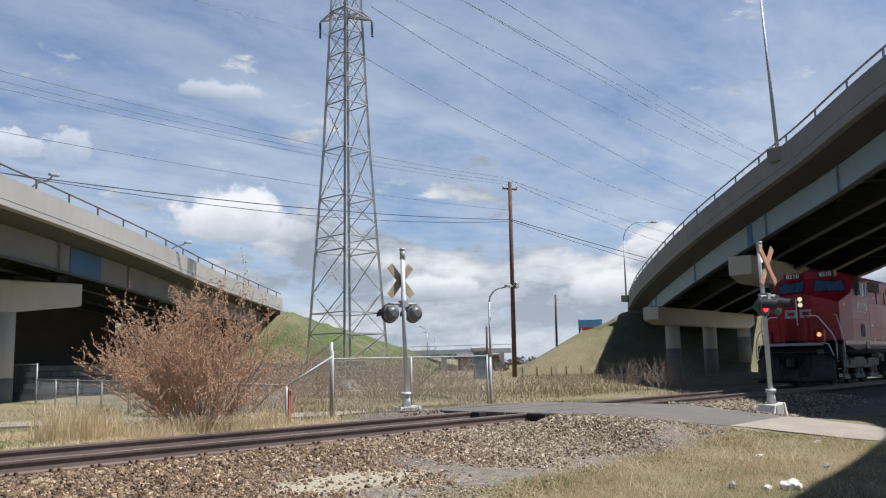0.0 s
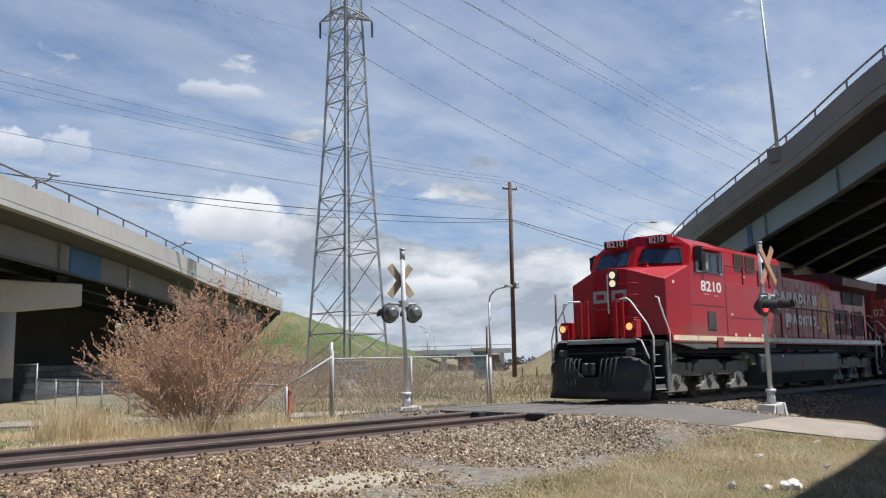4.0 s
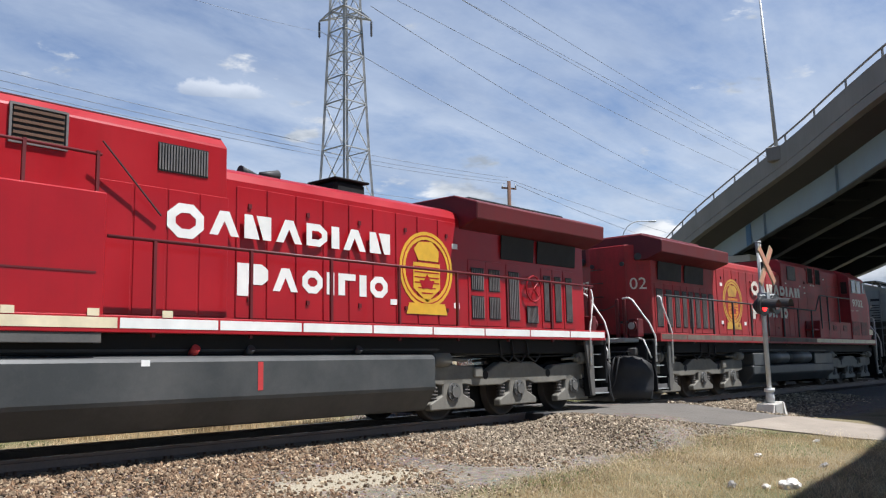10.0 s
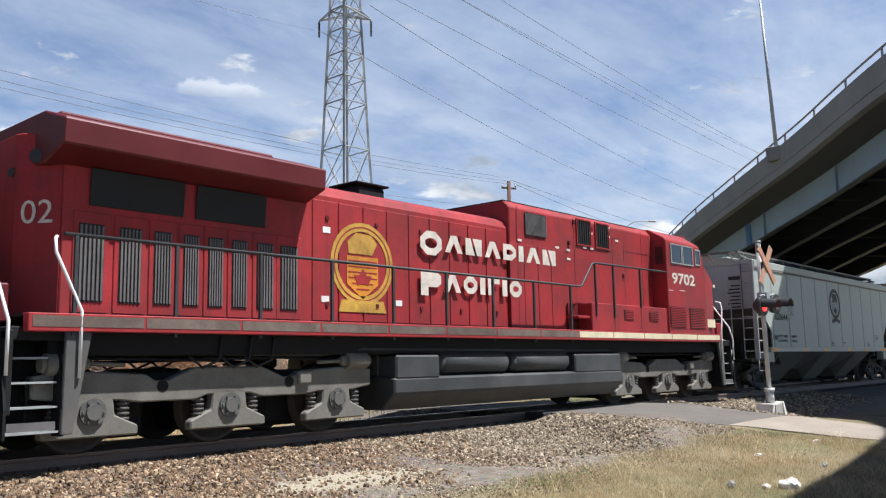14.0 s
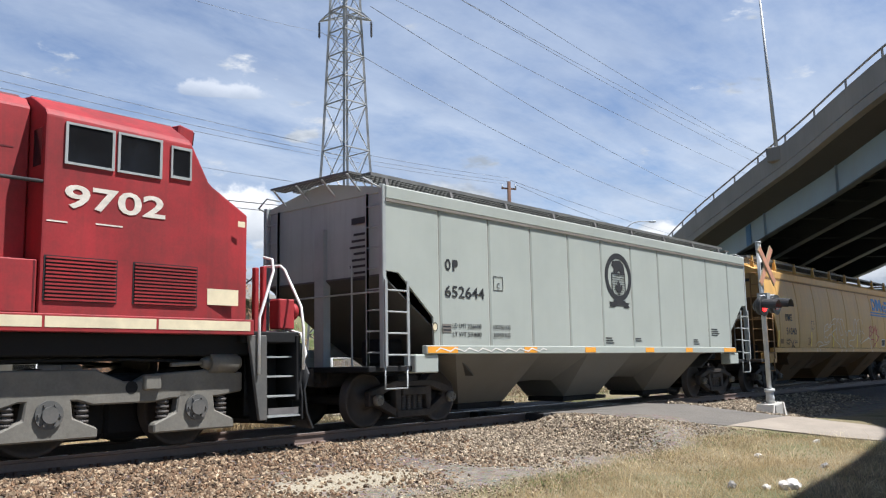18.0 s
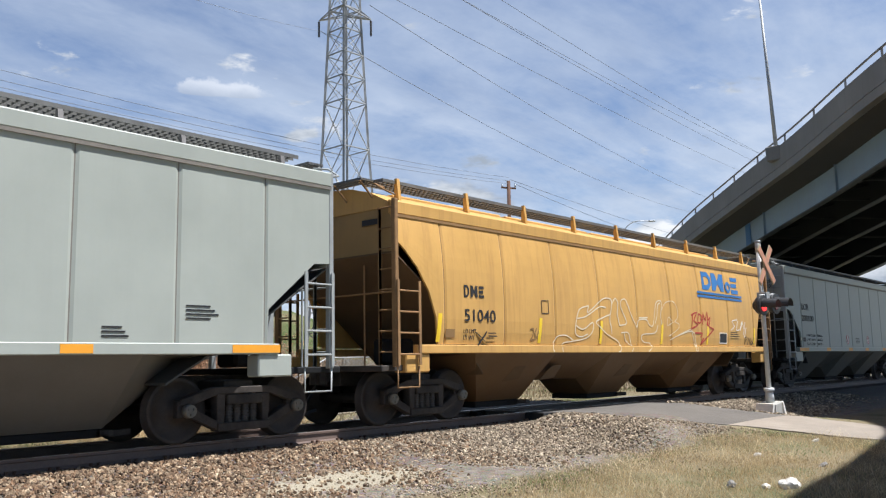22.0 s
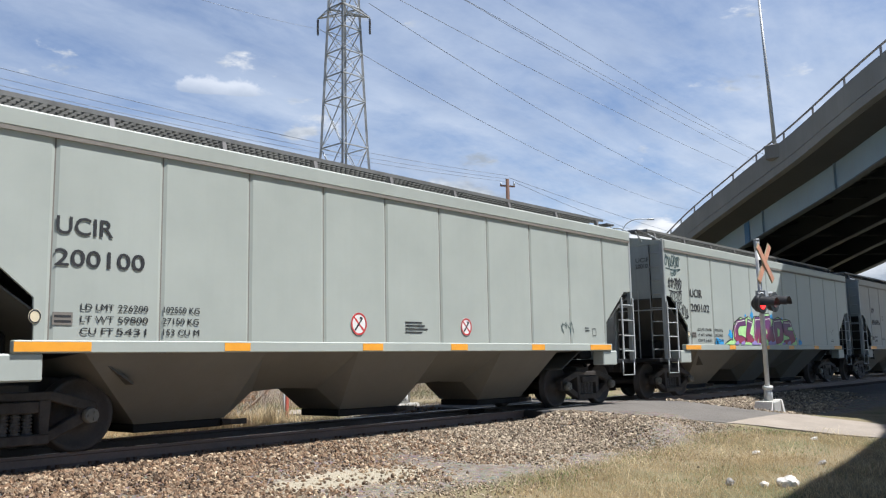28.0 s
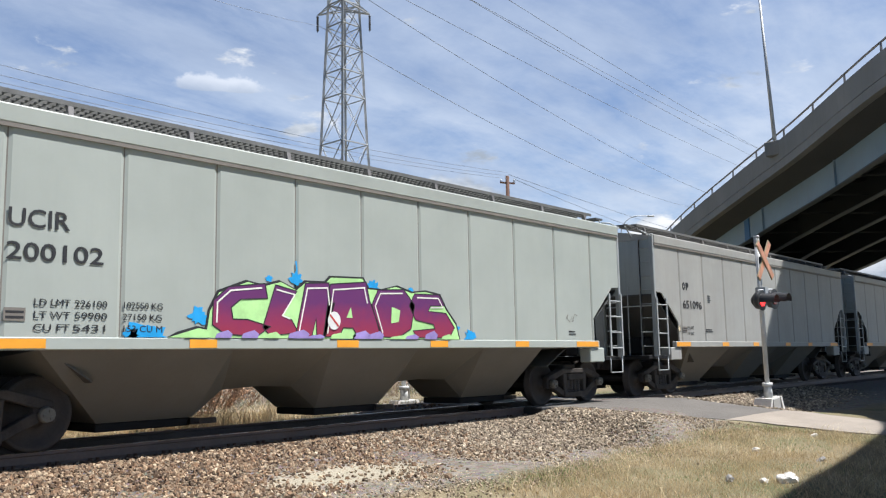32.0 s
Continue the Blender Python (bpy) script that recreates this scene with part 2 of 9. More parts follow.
def road_dust(name):
    """A brown bloom of road dust on the lower cab side."""
    nt = MATS[name].node_tree
    b = nt.nodes["Principled BSDF"]
    tc = nt.nodes.new("ShaderNodeTexCoord").outputs["Object"]
    sep = nt.nodes.new("ShaderNodeSeparateXYZ")
    nt.links.new(tc, sep.inputs[0])
    n = noise_tex(nt, tc, 1.6, 6, 0.6)
    a = math_node(nt, "MULTIPLY", math_node(nt, "ADD", sep.outputs[0], 7.1), 0.55)
    r = math_node(nt, "ADD", math_node(nt, "MULTIPLY", a, a), math_node(nt, "MULTIPLY", math_node(nt, "MAXIMUM", math_node(nt, "SUBTRACT", sep.outputs[2], 1.75), 0.0), 1.5))
    r = math_node(nt, "ADD", r, math_node(nt, "MULTIPLY", math_node(nt, "SUBTRACT", n, 0.5), 1.2))
    col = mix(nt, ramp(nt, r, [(0.0, 0.62), (1.0, 0.0)], True), b.inputs["Base Color"].links[0].from_socket, (0.20, 0.095, 0.062))
    nt.links.new(col, b.inputs["Base Color"])


road_dust("red_paint")
mat("red_faded", (0.36, 0.028, 0.032), 0.55, 0, 0.28, 0.8, 30, 0.05, streak=0.5, dirt=(0.12, 0.03, 0.028), dirt_amount=0.65, spec=0.35)
mat("sill_worn", (0.12, 0.085, 0.07), 0.8, 0, 0.4, 2, 30, 0.1, dirt=(0.42, 0.36, 0.27), dirt_amount=0.35)
mat("maroon", (0.115, 0.009, 0.012), 0.5, 0, 0.2, 1.2, 30, 0.04, streak=0.3, dirt=(0.08, 0.02, 0.02))
mat("frame_grey", (0.095, 0.095, 0.09), 0.7, 0.1, 0.3, 2, 30, 0.2, dirt=(0.2, 0.17, 0.14), dirt_amount=0.4)
mat("truck_grey", (0.195, 0.182, 0.152), 0.75, 0.1, 0.3, 2.5, 30, 0.2, dirt=(0.09, 0.08, 0.07), dirt_amount=0.5)
mat("under_black", (0.013, 0.013, 0.0135), 0.75, 0, 0.3, 2, 30, 0.2, spec=0.25)
mat("plough_black", (0.018, 0.018, 0.019), 0.5, 0, 0.3, 2, 30, 0.15, dirt=(0.06, 0.055, 0.05), dirt_amount=0.5)
mat("tank_black", (0.045, 0.048, 0.048), 0.5, 0, 0.25, 1.0, 30, 0.06, dirt=(0.15, 0.14, 0.13), dirt_amount=0.3)
mat("white_paint", (0.80, 0.79, 0.75), 0.5, 0, 0.08, 4, 40, 0.03)
mat("stripe_cream", (0.72, 0.62, 0.42), 0.55, 0, 0.15, 3, 40, 0.03)
mat("gold", (0.66, 0.38, 0.03), 0.5, 0, 0.15, 4, 40, 0.02)
mat("grille_dark", (0.014, 0.014, 0.015), 0.7, 0, 0.3, 4, 60)
mat("grille_grey", (0.16, 0.15, 0.145), 0.6, 0.3, 0.3, 4, 60)
mat("hopper_grey", (0.39, 0.415, 0.37), 0.45, 0, 0.07, 0.9, 25, 0.03, streak=0.12, dirt=(0.30, 0.30, 0.27))
mat("hopper_grey_dull", (0.36, 0.355, 0.325), 0.6, 0, 0.1, 0.9, 25, 0.03, streak=0.3, dirt=(0.27, 0.245, 0.21), dirt_amount=0.3)
# grey bays: dirty body paint, darkened further for shade under the wagon
mat("hopper_grey_shaded", (0.160, 0.152, 0.132), 0.7, 0, 0.15, 1.2, 25, 0.05, streak=0.3, dirt=(0.15, 0.13, 0.1), dirt_amount=0.35)
mat("hopper_tan", (0.63, 0.365, 0.105), 0.5, 0, 0.10, 0.9, 25, 0.03, streak=0.5, dirt=(0.37, 0.19, 0.06), dirt_amount=0.12)
# tan bays: body tan with dirt, its base darkened for shade
mat("hopper_tan_shaded", (0.140, 0.076, 0.030), 0.6, 0, 0.15, 1.0, 25, 0.05, streak=0.4, dirt=(0.16, 0.10, 0.05), dirt_amount=0.4)
mat("letter_black", (0.022, 0.022, 0.024), 0.6, 0, 0.1, bump=0)
mat("letter_blue", (0.04, 0.17, 0.42), 0.5, 0, 0.15, 3, 30, 0)
mat("reflect_orange", (0.85, 0.36, 0.03), 0.4, 0, 0.1, bump=0)
mat("reflect_yellow", (0.9, 0.62, 0.03), 0.4, 0, 0.1, bump=0)
mat("wheel_steel", (0.050, 0.040, 0.034), 0.65, 0.1, 0.4, 4, 40, 0.1)
mat("wheel_tread", (0.40, 0.38, 0.36), 0.3, 0.9, 0.15, bump=0)
mat("bogie_rust", (0.042, 0.036, 0.032), 0.7, 0.05, 0.5, 4, 40, 0.2, dirt=(0.20, 0.165, 0.135), dirt_amount=0.33, spec=0.3)
mat("spring_dark", (0.10, 0.088, 0.078), 0.7, 0.1, 0.3)
mat("lamp_warm", (1.0, 0.78, 0.50), 0.3, 0, 0, bump=0, emit=0.55)
mat("lamp_amber", (1.0, 0.55, 0.18), 0.3, 0, 0, bump=0, emit=0.6)
mat("graf_purple", (0.20, 0.025, 0.13), 0.5, 0, 0.45, 1.6, 20, 0)


def graffiti_fade():
    """Purple spray paint that turns to crimson towards its lower edge."""
    m = mat("graf_fade", (0.2, 0.02, 0.12), 0.5, 0, 0.3, 2.5, 20, 0)
    nt = m.node_tree
    sep = nt.nodes.new("ShaderNodeSeparateXYZ")
    nt.links.new(nt.nodes.new("ShaderNodeTexCoord").outputs["Object"], sep.inputs[0])
    zz = math_node(nt, "ADD", sep.outputs[2], math_node(nt, "MULTIPLY", noise_tex(nt, nt.nodes["Texture Coordinate"].outputs["Object"], 4.0), 0.4))
    k = math_node(nt, "SUBTRACT", math_node(nt, "MULTIPLY", zz, 1.0), 1.35)
    nt.links.new(ramp(nt, k, [(0.15, (0.34, 0.03, 0.045)), (0.45, (0.27, 0.025, 0.085)), (0.8, (0.13, 0.025, 0.13))]), nt.nodes["Principled BSDF"].inputs["Base Color"])


graffiti_fade()
mat("graf_green", (0.45, 0.75, 0.30), 0.5, 0, 0.2, bump=0)
mat("graf_blue", (0.02, 0.33, 0.70), 0.5, 0, 0.2, bump=0)
mat("graf_lilac", (0.33, 0.25, 0.55), 0.5, 0, 0.3, bump=0)
mat("graf_white", (0.80, 0.77, 0.70), 0.6, 0, 0.1, bump=0)
mat("graf_red", (0.45, 0.05, 0.04), 0.6, 0, 0.2, bump=0)
mat("graf_teal", (0.035, 0.075, 0.08), 0.6, 0, 0.2, bump=0)
mat("far_wood", (0.16, 0.14, 0.13), 0.95, 0, 0.3, 0.5, 8, 0, island=True, rand=0.3)
mat("red_brick", (0.30, 0.10, 0.07), 0.9, 0, 0.2, 0.5, 8, 0.1)
mat("far_pale", (0.50, 0.50, 0.50), 0.8, 0, 0.15, 0.4, 8, 0.1)
mat("teal_mottled", (0.15, 0.25, 0.29), 0.6, 0, 0.75, 2.2, 9, 0, dirt=(0.42, 0.44, 0.42), dirt_amount=0.6)
mat("sign_blue", (0.10, 0.26, 0.42), 0.6, 0, 0.2, 0.5, 5, 0)
mat("sign_red", (0.5, 0.04, 0.04), 0.6, 0, 0.2, bump=0)
mat("post_red", (0.45, 0.10, 0.07), 0.7, 0, 0.2, 4, 40)
# windscreen: blue base colour stands in for mirrored sky
glass_mat("cab_glass", (0.03, 0.055, 0.095), 0.03).node_tree.nodes["Principled BSDF"].inputs["IOR"].default_value = 2.0
glass_mat("cab_glass_dark", (0.012, 0.012, 0.013), 0.08)


def see_through(name, share):
    """Thin blades let part of the light through."""
    nt = MATS[name].node_tree
    b = nt.nodes["Principled BSDF"]
    tr = nt.nodes.new("ShaderNodeBsdfTranslucent")
    nt.links.new(b.inputs["Base Color"].links[0].from_socket, tr.inputs["Color"])
    m = nt.nodes.new("ShaderNodeMixShader")
    m.inputs[0].default_value = share
    nt.links.new(b.outputs[0], m.inputs[1])
    nt.links.new(tr.outputs[0], m.inputs[2])
    nt.links.new(m.outputs[0], nt.nodes["Material Output"].inputs["Surface"])


for grass_name in ("dry_grass", "tan_reed", "brown_reed", "green_grass"):
    see_through(grass_name, 0.45)


def ground_mat():
    m = bpy.data.materials.new("ground_mix")
    m.use_nodes = True
    nt = m.node_tree
    b = nt.nodes["Principled BSDF"]
    b.inputs["Roughness"].default_value = 0.95
    b.inputs["Specular IOR Level"].default_value = 0.2
    tc = nt.nodes.new("ShaderNodeTexCoord").outputs["Object"]
    sep = nt.nodes.new("ShaderNodeSeparateXYZ")
    nt.links.new(tc, sep.inputs[0])
    X, Y = sep.outputs[0], sep.outputs[1]
    n1, n2, n3 = noise_tex(nt, tc, 0.5, 6, 0.65), noise_tex(nt, tc, 5, 6, 0.65), noise_tex(nt, tc, 34, 4, 0.7)
    vor = nt.nodes.new("ShaderNodeTexVoronoi")
    vor.inputs["Scale"].default_value = 22
    nt.links.new(tc, vor.inputs["Vector"])
    stones = mix(nt, 0.55, ramp(nt, n3, [(0.3, (0.0864, 0.0684, 0.0576)), (0.7, (0.259, 0.223, 0.194))]), mix(nt, 0.6, (0.187, 0.158, 0.137), vor.outputs["Color"], "MULTIPLY"))
    fines = ramp(nt, math_node(nt, "ADD", math_node(nt, "MULTIPLY", n2, 0.5), math_node(nt, "MULTIPLY", n3, 0.5)), [(0.3, (0.18, 0.155, 0.126)), (0.7, (0.324, 0.288, 0.238))])
    dry = ramp(nt, math_node(nt, "ADD", math_node(nt, "MULTIPLY", n1, 0.4), math_node(nt, "MULTIPLY", n3, 0.6)), [(0.3, (0.137, 0.112, 0.0648)), (0.7, (0.317, 0.259, 0.158))])
    green = ramp(nt, n3, [(0.3, (0.0396, 0.054, 0.0158)), (0.7, (0.108, 0.13, 0.0432))])
    grass = mix(nt, ramp(nt, noise_tex(nt, tc, 0.35, 6, 0.6), [(0.50, 0.0), (0.66, 0.75)]), dry, green)
    # gravelly dirt, with one heap of pale sand
    pebble = mix(nt, 0.6, ramp(nt, n3, [(0.3, (0.0936, 0.0756, 0.0612)), (0.7, (0.266, 0.23, 0.191))]), mix(nt, 0.7, (0.238, 0.205, 0.169), vor.outputs["Color"], "MULTIPLY"))
    fines = mix(nt, ramp(nt, n2, [(0.42, 0.0), (0.62, 0.75)]), pebble, fines)
    hx = math_node(nt, "DIVIDE", math_node(nt, "SUBTRACT", X, 7.7), 1.5)
    hy = math_node(nt, "DIVIDE", math_node(nt, "SUBTRACT", Y, 8.35), 0.62)
    heap = math_node(nt, "ADD", math_node(nt, "ADD", math_node(nt, "MULTIPLY", hx, hx), math_node(nt, "MULTIPLY", hy, hy)), math_node(nt, "MULTIPLY", math_node(nt, "SUBTRACT", n2, 0.5), 2.2))
    sand = ramp(nt, n3, [(0.3, (0.288, 0.248, 0.18)), (0.7, (0.432, 0.389, 0.295))])
    # ballast band along the track, fines beside it, grass beyond
    dist = math_node(nt, "ABSOLUTE", math_node(nt, "SUBTRACT", Y, 11.55))
    wob = math_node(nt, "ADD", dist, math_node(nt, "MULTIPLY", math_node(nt, "SUBTRACT", n1, 0.5), 1.6))
    near = math_node(nt, "LESS_THAN", Y, 11.55)
    inside = ramp(nt, heap, [(0.55, 1.0), (1.0, 0.0)])
    col = mix(nt, ramp(nt, math_node(nt, "MULTIPLY", wob, 0.1), [(0.27, 0.0), (0.36, 1.0)]), stones, fines)
    col = mix(nt, inside, col, sand)
    edge = math_node(nt, "ADD", 0.37, math_node(nt, "MULTIPLY", near, 0.085))
    g = math_node(nt, "SUBTRACT", math_node(nt, "ADD", math_node(nt, "MULTIPLY", wob, 0.1), math_node(nt, "MULTIPLY", math_node(nt, "SUBTRACT", n2, 0.5), 0.05)), edge)
    col = mix(nt, ramp(nt, math_node(nt, "MULTIPLY", g, 14.0), [(0.0, 0.0), (0.5, 1.0)]), col, grass)
    nt.links.new(col, b.inputs["Base Color"])
    bp = nt.nodes.new("ShaderNodeBump")
    bp.inputs["Strength"].default_value, bp.inputs["Distance"].default_value = 0.7, 0.03
    nt.links.new(n3, bp.inputs["Height"])
    nt.links.new(bp.outputs[0], b.inputs["Normal"])
    MATS["ground_mix"] = m


ground_mat()


def slope_mat(name, lo, hi, glo, ghi, amount):
    m = bpy.data.materials.new(name)
    m.use_nodes = True
    nt = m.node_tree
    b = nt.nodes["Principled BSDF"]
    b.inputs["Roughness"].default_value = 0.95
    b.inputs["Specular IOR Level"].default_value = 0.2
    tc = nt.nodes.new("ShaderNodeTexCoord").outputs["Object"]
    n1, n3 = noise_tex(nt, tc, 0.25, 6, 0.65), noise_tex(nt, tc, 9, 6, 0.75)
    dry, green = ramp(nt, n3, [(0.3, lo), (0.7, hi)]), ramp(nt, n3, [(0.3, glo), (0.7, ghi)])
    nt.links.new(mix(nt, ramp(nt, n1, [(amount - 0.12, 1.0), (amount + 0.12, 0.0)]), dry, green), b.inputs["Base Color"])
    bp = nt.nodes.new("ShaderNodeBump")
    bp.inputs["Strength"].default_value, bp.inputs["Distance"].default_value = 0.8, 0.06
    nt.links.new(n3, bp.inputs["Height"])
    nt.links.new(bp.outputs[0], b.inputs["Normal"])
    MATS[name] = m


slope_mat("slope_green", (0.12, 0.105, 0.06), (0.28, 0.235, 0.14), (0.04, 0.062, 0.02), (0.125, 0.165, 0.055), 0.58)
slope_mat("slope_dry", (0.115, 0.10, 0.06), (0.30, 0.255, 0.155), (0.075, 0.08, 0.034), (0.19, 0.185, 0.09), 0.48)


def stone_mat(name, stops):
    """Broken stone: each piece its own tone out of a range."""
    m = mat(name, (0.3, 0.3, 0.3), 0.95, 0, 0.3, 12, 90, 0.5)
    nt = m.node_tree
    b = nt.nodes["Principled BSDF"]
    old = b.inputs["Base Color"].links[0].from_socket
    isl = nt.nodes.new("ShaderNodeNewGeometry").outputs["Random Per Island"]
    c = mix(nt, 1.0, ramp(nt, isl, stops), mix(nt, 1.0, old, (3.1, 2.78, 2.2), "MULTIPLY"), "MULTIPLY")
    nt.links.new(c, b.inputs["Base Color"])


stone_mat("ballast", [(0.0, (0.05, 0.036, 0.028)), (0.25, (0.13, 0.09, 0.065)), (0.5, (0.25, 0.165, 0.115)), (0.7, (0.22, 0.18, 0.15)), (0.9, (0.38, 0.30, 0.23)), (1.0, (0.58, 0.50, 0.42))])
stone_mat("ballast_grey", [(0.0, (0.08, 0.065, 0.055)), (0.3, (0.19, 0.165, 0.145)), (0.6, (0.30, 0.265, 0.235)), (0.85, (0.40, 0.365, 0.325)), (1.0, (0.62, 0.57, 0.51))])
stone_mat("gravel_pale", [(0.0, (0.12, 0.10, 0.085)), (0.3, (0.27, 0.23, 0.19)), (0.6, (0.40, 0.34, 0.28)), (0.85, (0.46, 0.42, 0.37)), (1.0, (0.68, 0.63, 0.56))])
mat("signal_grey", (0.16, 0.16, 0.16), 0.45, 0.3, 0.3, 6, 40)

# ---- mesh helpers ----


def quad_box(bm, x0, x1, y0, y1, z0, z1, m=None):
    """A box by its limits; m places it."""
    c = [(x0, y0, z0), (x1, y0, z0), (x1, y1, z0), (x0, y1, z0), (x0, y0, z1), (x1, y0, z1), (x1, y1, z1), (x0, y1, z1)]
    v = [bm.verts.new(m @ Vector(p) if m else p) for p in c]
    for f in ((3, 2, 1, 0), (4, 5, 6, 7), (0, 1, 5, 4), (1, 2, 6, 5), (2, 3, 7, 6), (3, 0, 4, 7)):
        bm.faces.new([v[i] for i in f])
    return bm


def rod(bm, p0, p1, r0, r1=None, seg=8, cap=True):
    p0, p1 = Vector(p0), Vector(p1)
    r1 = r0 if r1 is None else r1
    d = p1 - p0
    if d.length < 1e-6:
        return bm
    q = d.to_track_quat("Z", "Y")
    a, b = [], []
    for i in range(seg):
        t = 2 * math.pi * (i + 0.5) / seg
        o = q @ Vector((math.cos(t), math.sin(t), 0))
        a.append(bm.verts.new(p0 + o * r0))
        b.append(bm.verts.new(p1 + o * r1))
    for i in range(seg):
        j = (i + 1) % seg
        f = bm.faces.new((a[i], a[j], b[j], b[i]))
        f.smooth = seg > 6
    if cap:
        bm.faces.new(a[::-1])
        bm.faces.new(b)
    return bm


def pipe(bm, pts, r, seg=6):
    """One unbroken tube through points."""
    pts = [Vector(p) for p in pts]
    rows = []
    q = None
    for i, p in enumerate(pts):
        d = (pts[min(i + 1, len(pts) - 1)] - pts[max(i - 1, 0)]).normalized()
        if q is None:
            q = d.orthogonal().normalized()
        else:
            q = (q - d * q.dot(d)).normalized()
        s = d.cross(q)
        rows.append([bm.verts.new(p + (q * math.cos(2 * math.pi * k / seg) + s * math.sin(2 * math.pi * k / seg)) * r) for k in range(seg)])
    for a, b in zip(rows, rows[1:]):
        for k in range(seg):
            f = bm.faces.new((a[k], a[(k + 1) % seg], b[(k + 1) % seg], b[k]))
            f.smooth = True
    bm.faces.new(rows[0][::-1])
    bm.faces.new(rows[-1])
    return bm


def prism(bm, prof, axis, a, b):
    """A polygon swept straight along an axis from a to b. prof: pairs in the other two axes, in order."""
    def at(p, s):
        return {"x": (s, p[0], p[1]), "y": (p[0], s, p[1]), "z": (p[0], p[1], s)}[axis]
    lo, hi = [bm.verts.new(at(p, a)) for p in prof], [bm.verts.new(at(p, b)) for p in prof]
    n = len(prof)
    for i in range(n):
        j = (i + 1) % n
        bm.faces.new((lo[i], lo[j], hi[j], hi[i]))
    bm.faces.new(lo[::-1])
    bm.faces.new(hi)
    return bm


def skin(bm, rows, smooth=False, close=False):
    """A sheet through rows of points."""
    vs = [[bm.verts.new(p) for p in r] for r in rows]
    for r0, r1 in zip(vs, vs[1:]):
        n = len(r0)
        for i in range(n if close else n - 1):
            j = (i + 1) % n
            f = bm.faces.new((r0[i], r0[j], r1[j], r1[i]))
            f.smooth = smooth
    return vs


def slab(bm, rows, off, smooth=False):
    """A sheet with thickness: rows of points and the vector to its back."""
    off = Vector(off)
    f, k = skin(bm, rows, smooth), skin(bm, [[Vector(p) + off for p in r] for r in rows], smooth)
    for a, b in ((f[0], k[0]), (f[-1], k[-1]), ([r[0] for r in f], [r[0] for r in k]), ([r[-1] for r in f], [r[-1] for r in k])):
        for i in range(len(a) - 1):
            bm.faces.new((a[i], a[i + 1], b[i + 1], b[i]))
    return bm


def disc(bm, c, n, r, thick, seg=20):
    c, n = Vector(c), Vector(n).normalized()
    return rod(bm, c - n * thick / 2, c + n * thick / 2, r, r, seg)


def bevelled(bm, width=0.02, seg=1, angle=30):
    bmesh.ops.recalc_face_normals(bm, faces=bm.faces)
    es = [e for e in bm.edges if len(e.link_faces) == 2 and e.calc_face_angle(0) > radians(angle)]
    bmesh.ops.bevel(bm, geom=es, offset=width, segments=seg, profile=0.6, affect="EDGES", clamp_overlap=True)
    return bm


def mesh_of(bm, name, fix=True):
    me = bpy.data.meshes.new(name)
    if fix:
        bmesh.ops.recalc_face_normals(bm, faces=bm.faces)
    bm.to_mesh(me)
    bm.free()
    return me


def part(name, bm, material, parent, label="", at=None):
    me = bm if isinstance(bm, bpy.types.Mesh) else mesh_of(bm, name)
    if not me.materials:
        me.materials.append(MATS[material])
    ob = new(name, me)
    ob.parent = parent
    if at is not None:
        ob.matrix_basis = at
    if label:
        tagged(ob, label)
    return ob


def thing(name, label, category, group="", at=None, kind=""):
    ob = new(name)
    ob.empty_display_size = 0.3
    if at is not None:
        ob.matrix_basis = at
    return tagged(ob, label, category, group, kind)


def solid(name, bm, material, label, category="", group="", kind="", at=None):
    me = bm if isinstance(bm, bpy.types.Mesh) else mesh_of(bm, name)
    if not me.materials:
        me.materials.append(MATS[material])
    ob = new(name, me)
    if at is not None:
        ob.matrix_basis = at
    return tagged(ob, label, category, group, kind)


def B():
    return bmesh.new()

# ---- ground, track and path ----
DY = 11.55          # track centre line, rail top at z = 0


def unit2(a, b):
    d = Vector((b[0] - a[0], b[1] - a[1]))
    return d.normalized()


# edges of the two decks that face the track: x, y, parapet top z
EDGE_R = [(4.0, -2.3, 10.95), (12.8, -1.1, 10.95), (21.7, 0.25, 10.92), (26.5, 3.98, 10.85), (29.58, 6.65, 10.74), (31.9, 8.7, 10.5), (35.11, 11.68, 9.98), (39.05, 15.74, 9.31),
          (45.36, 21.78, 8.35), (58.47, 31.48, 7.5), (73.2, 40.7, 7.2)]
EDGE_L = [(-14.0, 6.5, 7.3), (-4.0, 15.6, 7.45), (4.0, 22.8, 7.5), (11.06, 28.92, 7.52), (14.12, 31.56, 7.53), (18.04, 34.8, 7.45), (22.94, 38.7, 7.25), (30.16, 44.6, 6.9), (42.61, 54.4, 6.5)]
DIR_R, DIR_L = unit2(EDGE_R[-2], EDGE_R[-1]), unit2(EDGE_L[-2], EDGE_L[-1])
WIDE_R, WIDE_L = 12.0, 11.0


def bank(x, y, a, d, sign, wide, top, fall):
    """Height of a road bank: a the abutment, d its way, sign 1 if the deck lies to the right of the edge."""
    rx, ry = x - a[0], y - a[1]
    along = rx * d.x + ry * d.y
    across = sign * (rx * d.y - ry * d.x)       # positive under the deck
    t = top - fall * np.maximum(along, 0)
    return np.minimum(np.minimum(t - np.maximum(-across, 0) / 1.9, t - np.maximum(across - wide, 0) / 1.9), t + np.minimum(along, 0) / 1.7)


def path_z(y):
    return np.interp(y, [-20, 3.5, 5, 7.0, 8.8, 9.6, 13.6, 15, 16.5], [-0.44, -0.43, -0.38, -0.25, -0.08, -0.005, -0.005, -0.07, -0.15])


